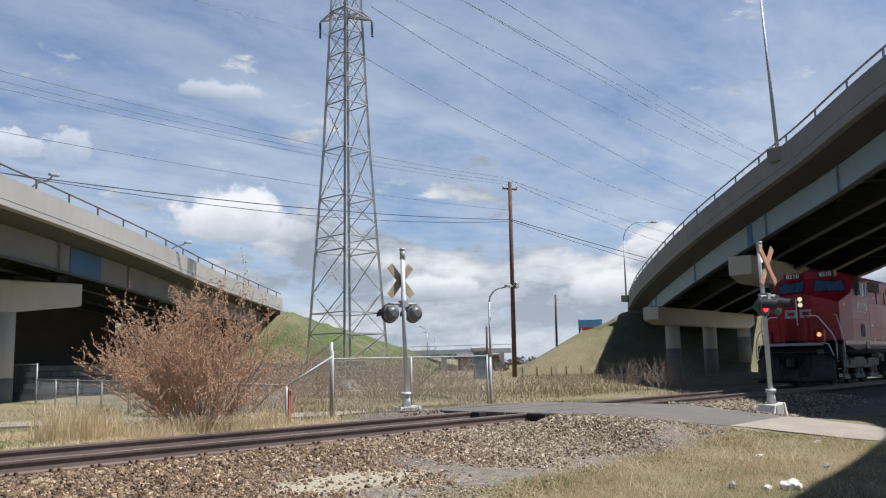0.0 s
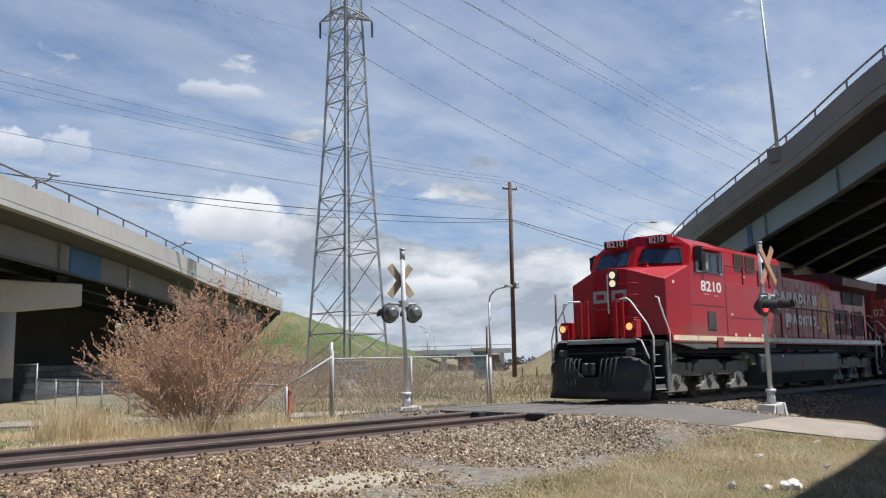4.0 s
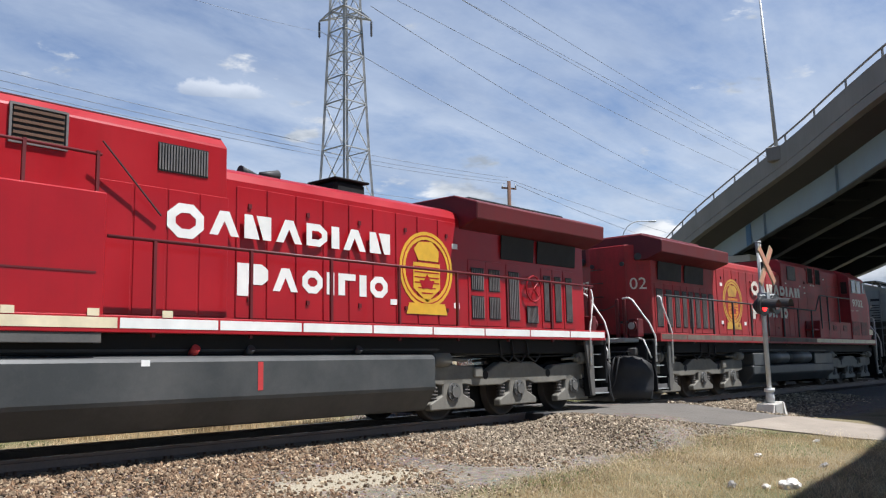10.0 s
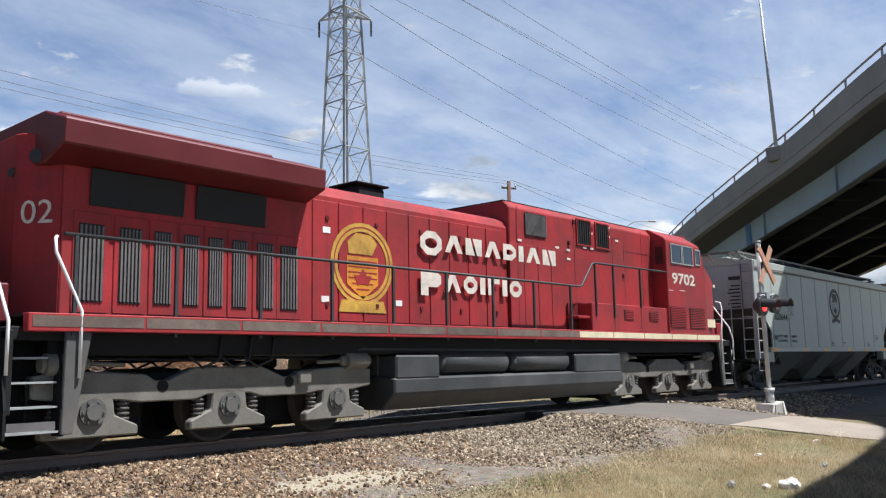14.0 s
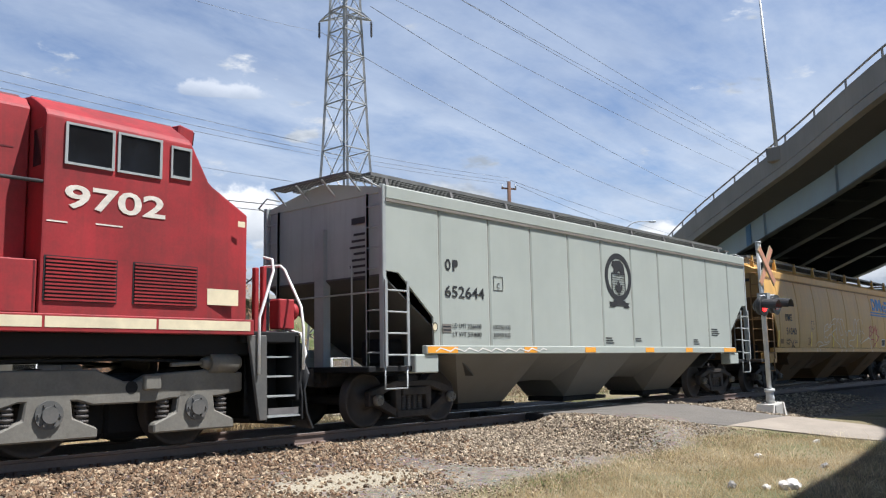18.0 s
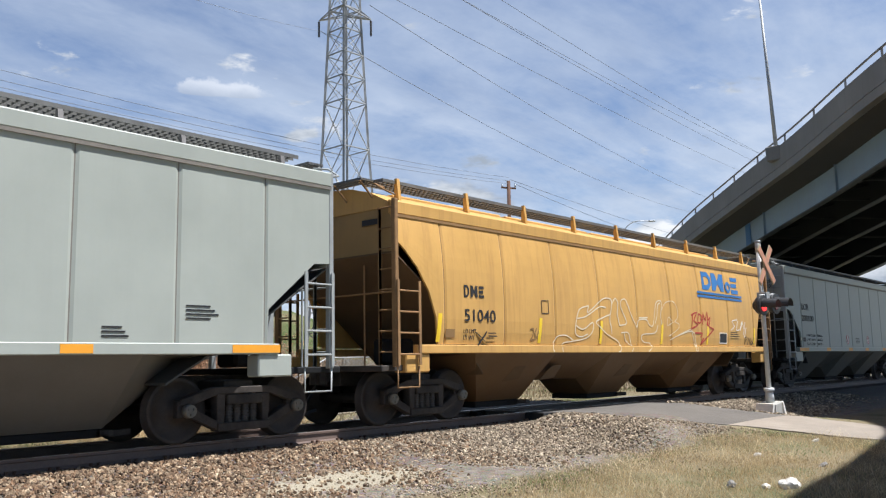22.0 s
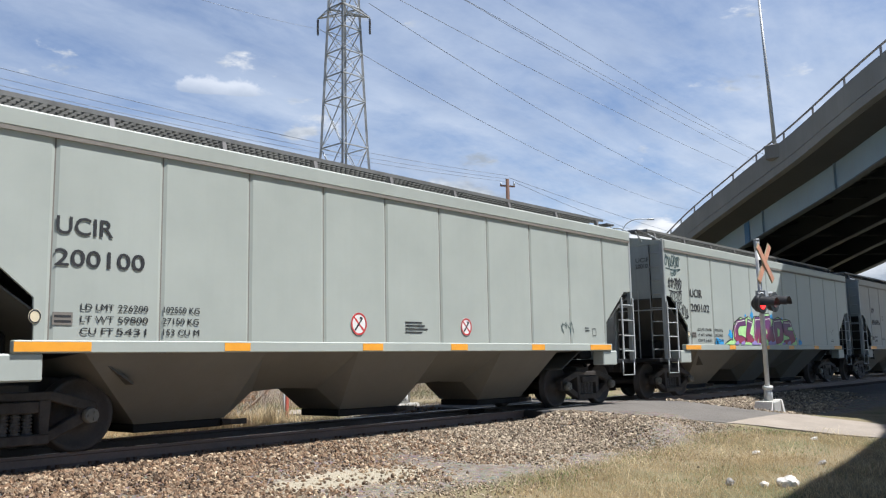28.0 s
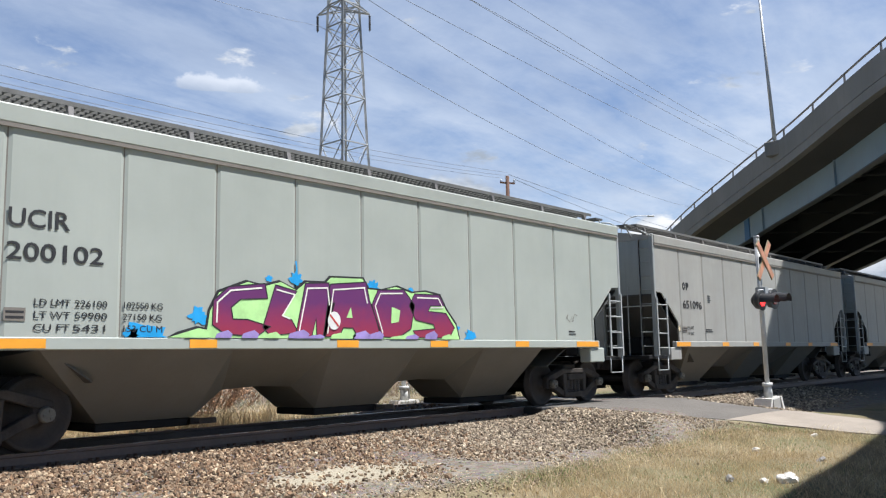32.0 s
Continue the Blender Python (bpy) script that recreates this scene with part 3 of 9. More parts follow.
def ground_z(x, y):
    x, y = np.asarray(x, float), np.asarray(y, float)
    far = np.clip((np.hypot(x, y) - 26) / 30, 0, 1)
    z = np.where(y < 11.5, np.interp(y, [-50, 4, 7.5, 8.7, 10.1, 10.4], [-0.52, -0.5, -0.47, -0.42, -0.21, -0.20]),
                 np.interp(y, [12.8, 13.3, 14.6, 16], [-0.20, -0.21, -0.28, -0.32]))
    near_path = np.clip(1 - np.maximum(np.maximum(14.9 - x, x - 19.65), 0) / 1.8, 0, 1) * (y < 17)
    near_path = near_path * near_path * (3 - 2 * near_path)
    z = z * (1 - near_path) + np.maximum(path_z(y) - 0.012, -0.6) * near_path * np.where(np.abs(y - 11.55) < 1.6, 0, 1) + z * near_path * np.where(np.abs(y - 11.55) < 1.6, 1, 0)
    z = z * (1 - far) + far * np.interp(np.abs(y - DY), [2.2, 5], [-0.22, 0.02])
    z = np.maximum(z, bank(x, y, EDGE_R[-1], DIR_R, 1, WIDE_R, 6.0, 0.02))
    z = np.maximum(z, bank(x, y, EDGE_L[-1], DIR_L, -1, WIDE_L, 5.6, 0.012))
    return z


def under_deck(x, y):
    """Ground under the left deck, coloured dark to stand in for its shade."""
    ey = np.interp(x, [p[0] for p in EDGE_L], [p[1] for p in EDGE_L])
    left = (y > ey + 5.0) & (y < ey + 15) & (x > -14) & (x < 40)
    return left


def lines(*spans):
    out = []
    for a, b, s in spans:
        out += list(np.arange(a, b, s))
    return np.array(out)


def make_ground():
    xs = lines((-4000, -600, 400), (-600, -60, 60), (-60, 0, 4), (0, 26, 0.3), (26, 130, 1.3), (130, 600, 40), (600, 4001, 400))
    ys = lines((-4000, -600, 400), (-600, -40, 60), (-40, 2, 3), (2, 19, 0.3), (19, 120, 1.3), (120, 600, 40), (600, 4001, 400))
    X, Y = np.meshgrid(xs, ys)
    Z = ground_z(X, Y)
    near = (np.hypot(X, Y) < 130)
    rough = np.array([noise.noise(Vector((a * 0.9, b * 0.9, 0))) * 0.035 + noise.noise(Vector((a * 0.2, b * 0.2, 4))) * 0.06 for a, b in zip(X[near], Y[near])])
    rough = rough + np.array([noise.noise(Vector((a * 0.45, b * 0.45, 9))) * 0.30 for a, b in zip(X[near], Y[near])]) * np.clip((Z[near] - 0.5) / 1.5, 0, 1)
    flat = np.clip((np.abs(Y[near] - DY) - 1.6) / 1.0, 0, 1)
    Z[near] += rough * flat
    n, m = X.shape
    verts = np.stack([X.ravel(), Y.ravel(), Z.ravel()], 1)
    i = np.arange(n * m).reshape(n, m)
    faces = np.stack([i[:-1, :-1].ravel(), i[:-1, 1:].ravel(), i[1:, 1:].ravel(), i[1:, :-1].ravel()], 1)
    me = bpy.data.meshes.new("ground")
    me.from_pydata(verts.tolist(), [], faces.tolist())
    for p in ("ground_mix", "slope_green", "slope_dry", "under_deck_shade"):
        me.materials.append(MATS[p])
    cx, cy = verts[faces].mean(1)[:, 0], verts[faces].mean(1)[:, 1]
    hr = bank(cx, cy, EDGE_R[-1], DIR_R, 1, WIDE_R, 6.0, 0.02)
    hl = bank(cx, cy, EDGE_L[-1], DIR_L, -1, WIDE_L, 5.6, 0.012)
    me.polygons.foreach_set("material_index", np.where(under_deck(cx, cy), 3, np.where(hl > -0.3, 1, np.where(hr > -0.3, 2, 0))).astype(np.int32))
    me.polygons.foreach_set("use_smooth", np.ones(len(faces), bool))
    me.update()
    tagged(new("ground", me), "dry spring grass, gravel and grassy banks", "ground", kind="structure")


make_ground()


def stones(name, n, box, size, material, label, seed, dens=None):
    """Loose stones strewn over the ground as one mesh."""
    rng = np.random.default_rng(seed)
    px, py = rng.uniform(box[0], box[1], n), rng.uniform(box[2], box[3], n)
    if dens is not None:
        keep = rng.random(n) < dens(px, py)
        px, py = px[keep], py[keep]
        n = len(px)
    base = np.array([(1, 0, 0), (-1, 0, 0), (0, 1, 0), (0, -1, 0), (0, 0, 1), (0, 0, -1), (0.6, 0.6, 0.55), (-0.6, 0.55, 0.6), (0.55, -0.6, 0.6)])
    tri = np.array([(0, 2, 6), (2, 4, 6), (4, 0, 6), (2, 1, 7), (1, 4, 7), (4, 2, 7), (0, 4, 8), (4, 3, 8), (3, 0, 8), (1, 3, 4), (2, 0, 5), (1, 2, 5), (3, 1, 5), (0, 3, 5)])
    s = rng.uniform(size[0], size[1], (n, 1, 1)) * rng.uniform(0.6, 1.25, (n, 1, 3))
    v = base[None] * s * rng.uniform(0.8, 1.2, (n, 9, 1))
    a, t = rng.uniform(0, 6.28, n), rng.uniform(-0.7, 0.7, n)
    ca, sa, ct, st = np.cos(a), np.sin(a), np.cos(t), np.sin(t)
    y1, z1 = v[..., 1] * ct[:, None] - v[..., 2] * st[:, None], v[..., 1] * st[:, None] + v[..., 2] * ct[:, None]
    x2, y2 = v[..., 0] * ca[:, None] - y1 * sa[:, None], v[..., 0] * sa[:, None] + y1 * ca[:, None]
    gz = ground_z(px, py) + s[:, 0, 2] * 0.25
    V = np.stack([x2 + px[:, None], y2 + py[:, None], z1 + gz[:, None]], -1).reshape(-1, 3)
    F = (tri[None] + (np.arange(n) * 9)[:, None, None]).reshape(-1, 3)
    me = bpy.data.meshes.new(name)
    me.from_pydata(V.tolist(), [], F.tolist())
    me.materials.append(MATS[material])
    return tagged(new(name, me), label, "gravel", kind="stuff")


def off_path(x, y):
    return ((x < 15.05 + np.clip((9.6 - y) / 1.8, 0, 1) * 1.1) | (x > 19.75)) * 1.0


def shoulder(x, y):
    heap = ((x - 7.7) / 1.5) ** 2 + ((y - 8.35) / 0.62) ** 2
    return off_path(x, y) * np.clip((y - 7.4) / 1.4, 0.05, 1) * np.clip(heap - 0.3, 0.05, 1)


def greyer(x):
    """Share of cleaner, greyer stone, which grows towards the level crossing."""
    return np.clip((x - 8.5) / 4.0, 0.08, 0.92)


stones("ballast_stones", 66000, (3.0, 25, 7.4, 10.85), (0.013, 0.038), "ballast", "brown crushed stone along the rails", 3, lambda x, y: shoulder(x, y) * (1 - greyer(x)))
stones("ballast_stones_grey", 66000, (7.0, 25, 7.4, 10.85), (0.013, 0.038), "ballast_grey", "grey crushed stone near the level crossing", 8, lambda x, y: shoulder(x, y) * greyer(x))
stones("ballast_between_rails", 5000, (2.5, 26, 10.95, 14.3), (0.02, 0.042), "ballast", "crushed stone between and behind the rails", 4, off_path)
stones("verge_stones", 9000, (19.5, 32, 7.0, 10.6), (0.018, 0.05), "ballast_grey", "grey stones beside the path and signal", 6, lambda x, y: np.clip((y - 7.2 - (x - 20) * 0.05) / 0.8, 0, 1))
stones("loose_gravel", 30000, (4, 22, 5.2, 8.9), (0.007, 0.022), "gravel_pale", "thin loose gravel beside the track", 5,
       lambda x, y: off_path(x, y) * np.clip((y - 5.6) / 1.6, 0.03, 1) * np.clip(((x - 7.7) / 1.5) ** 2 + ((y - 8.35) / 0.62) ** 2, 0.12, 1))

RAIL = [(-0.07, -0.172), (0.07, -0.172), (0.07, -0.160), (0.013, -0.140), (0.010, -0.05), (0.034, -0.038), (0.036, -0.008), (0.030, 0.0), (-0.030, 0.0),
        (-0.036, -0.008), (-0.034, -0.038), (-0.010, -0.05), (-0.013, -0.140), (-0.07, -0.160)]


def make_track():
    track = thing("railway_track", "single railway track on wooden sleepers in ballast", "railway track", kind="structure")
    for side in (-1, 1):
        y = DY + side * 0.7525
        rail = part("rail", prism(B(), [(y + a, b) for a, b in RAIL], "x", -80, 260), "rail_steel", track, "rusty steel rail with a worn bright top")
        part("running_top", quad_box(B(), -80, 260, y - 0.028, y + 0.028, -0.001, 0.002), "rail_head", rail)
    bm = bevelled(quad_box(B(), -0.115, 0.115, -1.3, 1.3, -0.18, 0.0), 0.012)
    tie = mesh_of(bm, "sleeper")
    tie.materials.append(MATS["tie_wood"])
    pl = mesh_of(quad_box(B(), -0.09, 0.09, -0.17, 0.17, 0.0, 0.014), "tie_plate")
    pl.materials.append(MATS["plate_rust"])
    rng = random.Random(7)
    for i in range(120):
        x = -6 + i * 0.52
        t = part("sleeper", tie, "tie_wood", track, at=pose(x, DY + rng.uniform(-0.05, 0.05), -0.188, 0, 0, rng.uniform(-1, 1)))
        if x < 27:
            for s in (-1, 1):
                part("tie_plate", pl, "plate_rust", t, at=pose(0, s * 0.7525, 0.0))
    far = B()
    for i in range(300):
        x = -80 + i * 0.52 if i < 140 else 56.4 + (i - 140) * 0.52
        if not -6.2 < x < 56.3:
            quad_box(far, x - 0.115, x + 0.115, DY - 1.3, DY + 1.3, -0.37, -0.188)
    tagged(part("sleeper_row", far, "tie_wood", track), kind="stuff")
    # spikes that hold the near rail's foot
    sp = mesh_of(bevelled(quad_box(B(), -0.016, 0.016, -0.03, 0.02, 0.0, 0.045), 0.006), "spike")
    sp.materials.append(MATS["plate_rust"])
    for i in range(46):
        x = 3.4 + i * 0.52 - 0.04
        for d in (-0.05, 0.05):
            part("spike", sp, "plate_rust", track, at=pose(x + d, DY - 0.7525 - 0.082, -0.176))


make_track()


# the path's two edges on the camera's side
PATH_Y, PATH_X0, PATH_X1 = [-9, 4.3, 5.7, 6.7, 7.9, 8.8, 9.6], [16.2, 16.3, 16.5, 16.55, 16.05, 15.75, 15.5], [19.0, 18.9, 19.4, 19.7, 19.6, 19.8, 19.9]


def path_strip(name, y0, y1, material, label, x0=15.15, x1=19.4):
    bm = B()
    rows = []
    for y in np.append(np.arange(y0, y1 - 0.2, 0.35), y1):
        c = [x0, x1]
        if y < 9.7:
            c = [float(np.interp(y, PATH_Y, PATH_X0)) + 0.10 * noise.noise(Vector((y * 1.6, 1, 0))), float(np.interp(y, PATH_Y, PATH_X1)) + 0.12 * noise.noise(Vector((y * 1.6, 9, 0)))]
        rows.append([(c[0] + (c[1] - c[0]) * k / 6, y, float(path_z(y)) + 0.015 * math.sin(math.pi * k / 6)) for k in range(7)])
    slab(bm, rows, (0, 0, -0.16))
    return solid(name, bm, material, label, "path", kind="structure")


path_strip("pavement_concrete", -9, 7.05, "path_concrete", "weathered pale concrete footpath with cracks")
path_strip("pavement_asphalt", 7.06, 9.55, "asphalt", "grey asphalt footpath rising to the level crossing")
path_strip("pavement_far", 13.65, 16.4, "asphalt", "grey asphalt footpath beyond the rails")


def crossing_panels():
    deck = thing("level_crossing_deck", "level crossing deck of worn panels between the rails", "level crossing", kind="structure")
    for i, (a, b, m) in enumerate(((DY - 1.97, DY - 0.83, "asphalt"), (DY - 0.66, DY - 0.01, "asphalt"), (DY + 0.01, DY + 0.66, "asphalt"), (DY + 0.83, DY + 2.08, "asphalt"))):
        for k in range(3):
            part("panel", bevelled(quad_box(B(), 15.15 + k * 1.45, 15.15 + (k + 1) * 1.45 - 0.015, a, b, -0.165, -0.006), 0.012), m, deck)
    # dark timber ends of the panels
    for y in (DY - 1.0, DY + 0.75):
        part("end_block", bevelled(quad_box(B(), 14.86, 15.13, y - 0.25, y + 0.25, -0.17, 0.0), 0.02), "black_rubber", deck)


crossing_panels()


def far_path():
    """The strip of pale path that crosses the view behind the bushes."""
    bm = B()
    a, b = Vector((19.0, 17.0)), Vector((-2.0, 31.0))
    rows = []
    for i in range(41):
        p = a.lerp(b, i / 40)
        n = Vector((0.55, 0.83)) * 1.1
        rows.append([(p.x + n.x * k, p.y + n.y * k, float(ground_z(p.x + n.x * k, p.y + n.y * k)) + 0.05) for k in (-1, 0, 1)])
    slab(bm, rows, (0, 0, -0.12))
    solid("pavement_behind", bm, "path_concrete", "pale footpath strip behind the fence", "path", kind="structure")


far_path()

# ---- road bridges ----


def smooth_line(pts, n):
    """Points on a smooth curve through pts."""
    out = []
    P = [Vector(p) for p in pts]
    P = [P[0] * 2 - P[1]] + P + [P[-1] * 2 - P[-2]]
    for i in range(1, len(P) - 2):
        for k in range(n):
            t = k / n
            a, b, c, d = P[i - 1], P[i], P[i + 1], P[i + 2]
            out.append(0.5 * ((2 * b) + (c - a) * t + (2 * a - 5 * b + 4 * c - d) * t * t + (3 * b - a - 3 * c + d) * t ** 3))
    out.append(P[-2])
    return out


def offset_line(line, off, dz=0.0):
    """Shift a line sideways: positive to the right of its way."""
    out = []
    for i, p in enumerate(line):
        d = line[min(i + 1, len(line) - 1)] - line[max(i - 1, 0)]
        d.z = 0
        d.normalize()
        out.append(Vector((p.x + d.y * off, p.y - d.x * off, p.z + dz)))
    return out


def sweep(line, prof, close=True):
    """A cross-section (offset to the right, height) swept along a line."""
    bm = B()
    cols = [offset_line(line, o, h) for o, h in prof]
    vs = skin(bm, list(zip(*cols)), close=close)
    bm.faces.new(vs[0][::-1])
    bm.faces.new(vs[-1])
    return bm


def road_bridge(name, edge, side, wide, label, paint, dark, face, girders, piers, stiff, pale):
    """edge: the visible parapet edge; side 1: the deck lies to the right of its way, -1 to the left.
    face: depths below the parapet's top of its joint, the slab's edge, the slab's underside and the girder's foot."""
    joint, lip, soffit, foot = face
    cap_h = foot - soffit - 0.04
    br = thing(name, label, "bridge")
    s = side
    L = smooth_line(edge, 6)
    part("parapet", sweep(L, [(0, 0), (0.28 * s, 0.0), (0.34 * s, -joint), (0.0, -joint)]), pale, br, "pale concrete parapet")
    part("joint_shadow_gap", sweep(L, [(0.025 * s, -joint - 0.002), (0.3 * s, -joint - 0.002), (0.3 * s, -joint - 0.028), (0.025 * s, -joint - 0.028)]), "concrete_shaded", br, "recessed joint under the parapet")
    part("parapet", sweep(L, [((wide - 0.3) * s, 0), (wide * s, 0.0), (wide * s, -joint), ((wide - 0.35) * s, -joint)]), "concrete_pale", br)
    part("deck_edge", sweep(L, [(-0.01 * s, -joint - 0.03), (0.3 * s, -joint - 0.03), (0.3 * s, -lip), (-0.01 * s, -lip)]), pale, br, "pale concrete deck edge")
    part("deck_slab", sweep(L, [(0.301 * s, -joint - 0.032), ((wide - 0.03) * s, -joint - 0.032), ((wide - 0.03) * s, -lip), ((wide - 1.3) * s, -soffit), (1.45 * s, -soffit), (0.301 * s, -lip - 0.01)]), "concrete_shaded", br, "concrete deck slab with overhanging edge, coloured dark for shade")
    gap = (wide - 2.9) / (girders - 1)
    for g in range(girders):
        o = (1.45 + g * gap) * s
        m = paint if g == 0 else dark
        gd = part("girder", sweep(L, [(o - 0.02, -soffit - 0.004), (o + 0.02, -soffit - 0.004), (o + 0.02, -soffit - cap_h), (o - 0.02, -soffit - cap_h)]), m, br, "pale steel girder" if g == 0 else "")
        part("bottom_flange", sweep(L, [(o - 0.15, -soffit - cap_h - 0.002), (o + 0.15, -soffit - cap_h - 0.002), (o + 0.15, -foot), (o - 0.15, -foot)]), "flange_grey", gd)
        if g == 0:
            # stiffeners on the outer face
            pnts = offset_line(L, o - 0.075 * s)
            for i in range(2, len(L) - 1):
                if i % stiff == 0:
                    w = (pnts[i + 1] - pnts[i - 1])
                    a = pnts[i]
                    part("stiffener", quad_box(B(), -0.012, 0.012, -0.05, 0.05, -soffit - cap_h, -soffit - 0.01, pose(a.x, a.y, a.z, 0, 0, math.degrees(math.atan2(w.y, w.x)))), m, gd)
    # cross frames under the deck: two chords and a diagonal between each two girders
    for i in range(1, len(L) - 1, 3):
        for g in range(girders - 1):
            a, b = offset_line(L, (1.5 + g * gap) * s)[i], offset_line(L, (1.4 + (g + 1) * gap) * s)[i]
            bm = B()
            for h0, h1 in ((-soffit - 0.25, -soffit - 0.25), (-foot + 0.25, -foot + 0.25), (-foot + 0.25, -soffit - 0.25)):
                rod(bm, a + Vector((0, 0, h0)), b + Vector((0, 0, h1)), 0.05, 0.05, 4)
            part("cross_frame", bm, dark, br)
    # railing on the parapet
    off = offset_line(L, 0.14 * s)
    rl = part("railing", pipe(B(), [p + Vector((0, 0, 0.40)) for p in off], 0.04, 6), "rail_grey", br, "galvanised steel rail on posts")
    pm = mesh_of(quad_box(B(), -0.03, 0.03, -0.03, 0.03, -0.02, 0.39), "post")
    pm.materials.append(MATS["rail_grey"])
    left = 0.0
    for a, b in zip(off, off[1:]):
        n = (b - a).length
        while left < n:
            q = a.lerp(b, left / n)
            part("post", pm, "rail_grey", rl, at=pose(q.x, q.y, q.z, 0, 0, math.degrees(math.atan2((b - a).y, (b - a).x))))
            left += 2.6
        left -= n
    for (i0, o0, o1, cols, ztop, w, h) in piers:
        # skewed pier, in line with the track
        M, zt = pose(i0[0], i0[1], 0, 0, 0, 90), ztop
        bm = B()
        sgn = -s
        y0, y1 = sgn * o0, sgn * o1
        prism(bm, [(y0, zt), (y1, zt), (y1, zt - h * 0.72), (y1 - sgn * 1.0, zt - h), (y0 + sgn * (1.2 if s > 0 else 2.8), zt - h), (y0, zt - h * 0.74)], "x", -w / 2, w / 2)
        part("pier_cap", bevelled(bm, 0.04), "concrete_light", br, "concrete pier cap", at=M)
        for c in cols:
            q = M @ Vector((0, sgn * c, 0))
            gz = float(ground_z(q.x, q.y)) - 0.3
            bm = rod(B(), (q.x, q.y, gz), (q.x, q.y, zt - h + 0.05), 0.52, 0.52, 20)
            col = part("column", bm, "concrete_light", br, "round concrete pier column")
            part("painted_band", rod(B(), (q.x, q.y, gz), (q.x, q.y, gz + (1.3 if s < 0 else 2.2)), 0.528, 0.528, 20), "concrete", col, "grey painted lower band")
        for k in range(4):
            yb = y0 + sgn * (0.5 + 3.0 * k)
            part("bearing", quad_box(B(), -0.28, 0.28, min(yb, yb + sgn * 0.5), max(yb, yb + sgn * 0.5), zt, zt + (0.33 if s < 0 else 0.06)), "dark_steel", br, at=M)
    return br, L


BR, LR = road_bridge("road_bridge", EDGE_R, 1, WIDE_R, "curved road overpass with concrete parapet and pale steel girders", "girder_paint", "girder_shaded", (0.85, 1.22, 1.45, 2.60), 5,
                     [((41.9, 16.9), 0.0, 14.5, (8.6, 12.8), 6.2, 1.2, 1.3), ((54.6, 28.6), 0.0, 17.2, (3.2, 9.5, 16.2), 4.80, 1.2, 1.2)], 7, "concrete_pale_shaded")
BL, LL = road_bridge("road_bridge", EDGE_L, -1, WIDE_L, "road overpass with concrete parapet, weathered girder and railing", "concrete", "girder_shaded", (0.77, 0.99, 1.15, 2.33), 5,
                     [((17.45, 36.7), 0.0, 10.5, (3.05, 8.0), 4.82, 1.2, 1.3)], 7, "concrete_pale")


def abutment(a, d, sign, wide, top, parent):
    ang = math.degrees(math.atan2(d.y, d.x))
    M = pose(a[0], a[1], 0, 0, 0, ang)
    y = (-sign * wide, 0.0) if sign > 0 else (0.0, wide)
    part("abutment", bevelled(quad_box(B(), -0.6, 0.6, min(y), max(y), -0.5, top), 0.03), "concrete", parent, "concrete abutment wall", at=M)


abutment(EDGE_R[-1], DIR_R, 1, WIDE_R, 6.3, BR)
abutment(EDGE_L[-1], DIR_L, -1, WIDE_L, 5.6, BL)


def blue_patches():
    """Blue overpainted patches, laid on the outer girders between two points of their run."""
    for L, i0, i1, s, h0, h1, p in ((LL, 29.1, 32.2, -1, 1.17, 2.28, BL), (LR, 43.3, 43.75, 1, 1.5, 2.55, BR), (LR, 54.4, 54.9, 1, 1.5, 2.55, BR)):
        q = offset_line(L, 1.405 * s)
        rows = []
        for k in range(5):
            u = i0 + (i1 - i0) * k / 4
            c = q[int(u)].lerp(q[int(u) + 1], u - int(u))
            rows.append([c + Vector((0, 0, -h0)), c + Vector((0, 0, -h1))])
        d = q[int(i0) + 1] - q[int(i0)]
        part("painted_panel", slab(B(), rows, Vector((-d.y, d.x, 0)).normalized() * 0.012 * s), "blue_patch", p, "blue painted patch on the girder")


blue_patches()


def road_lamp(name, at, h, arm, turn, label, r=0.11):
    t = thing(name, label, "street lamp", "lamps on the bridges", at=at)
    part("base", bevelled(quad_box(B(), -0.35, 0.35, -0.35, 0.35, -0.55, 0.06), 0.03), "concrete", t, "concrete bracket on the parapet")
    part("pole", rod(B(), (0, 0, 0.05), (0, 0, h - arm * 0.75), r, r * 0.55, 12), "galv", t, "slender galvanised pole")
    pts = []
    for k in range(9):
        u = k / 8 * math.pi / 2
        pts.append(Vector((arm * 0.75 * (1 - math.cos(u)), 0, h - arm * 0.75 + arm * 0.75 * math.sin(u))))
    pts.append(pts[-1] + Vector((arm * 0.5, 0, 0.0)))
    m = pose(0, 0, 0, 0, 0, turn)
    part("mast_arm", pipe(B(), [m @ p for p in pts], r * 0.5, 8), "galv", t, "curved mast arm")
    e = m @ pts[-1]
    bm = quad_box(B(), -0.32, 0.32, -0.14, 0.14, -0.09, 0.06, pose(e.x, e.y, e.z, 0, 0, turn))
    part("lamp_head", bevelled(bm, 0.04), "galv", t, "cobra-head lantern")
    return t


road_lamp("street_lamp", pose(36.1, 12.6, 9.85, -1.6, -1.4, 0), 7.6, 1.2, 130, "tall galvanised street lamp on the bridge parapet", 0.085)
road_lamp("street_lamp", pose(71.0, 39.6, 7.1), 7.0, 2.4, -42, "curved galvanised street lamp at the bridge end", 0.09)


# ---- lattice pylon ----


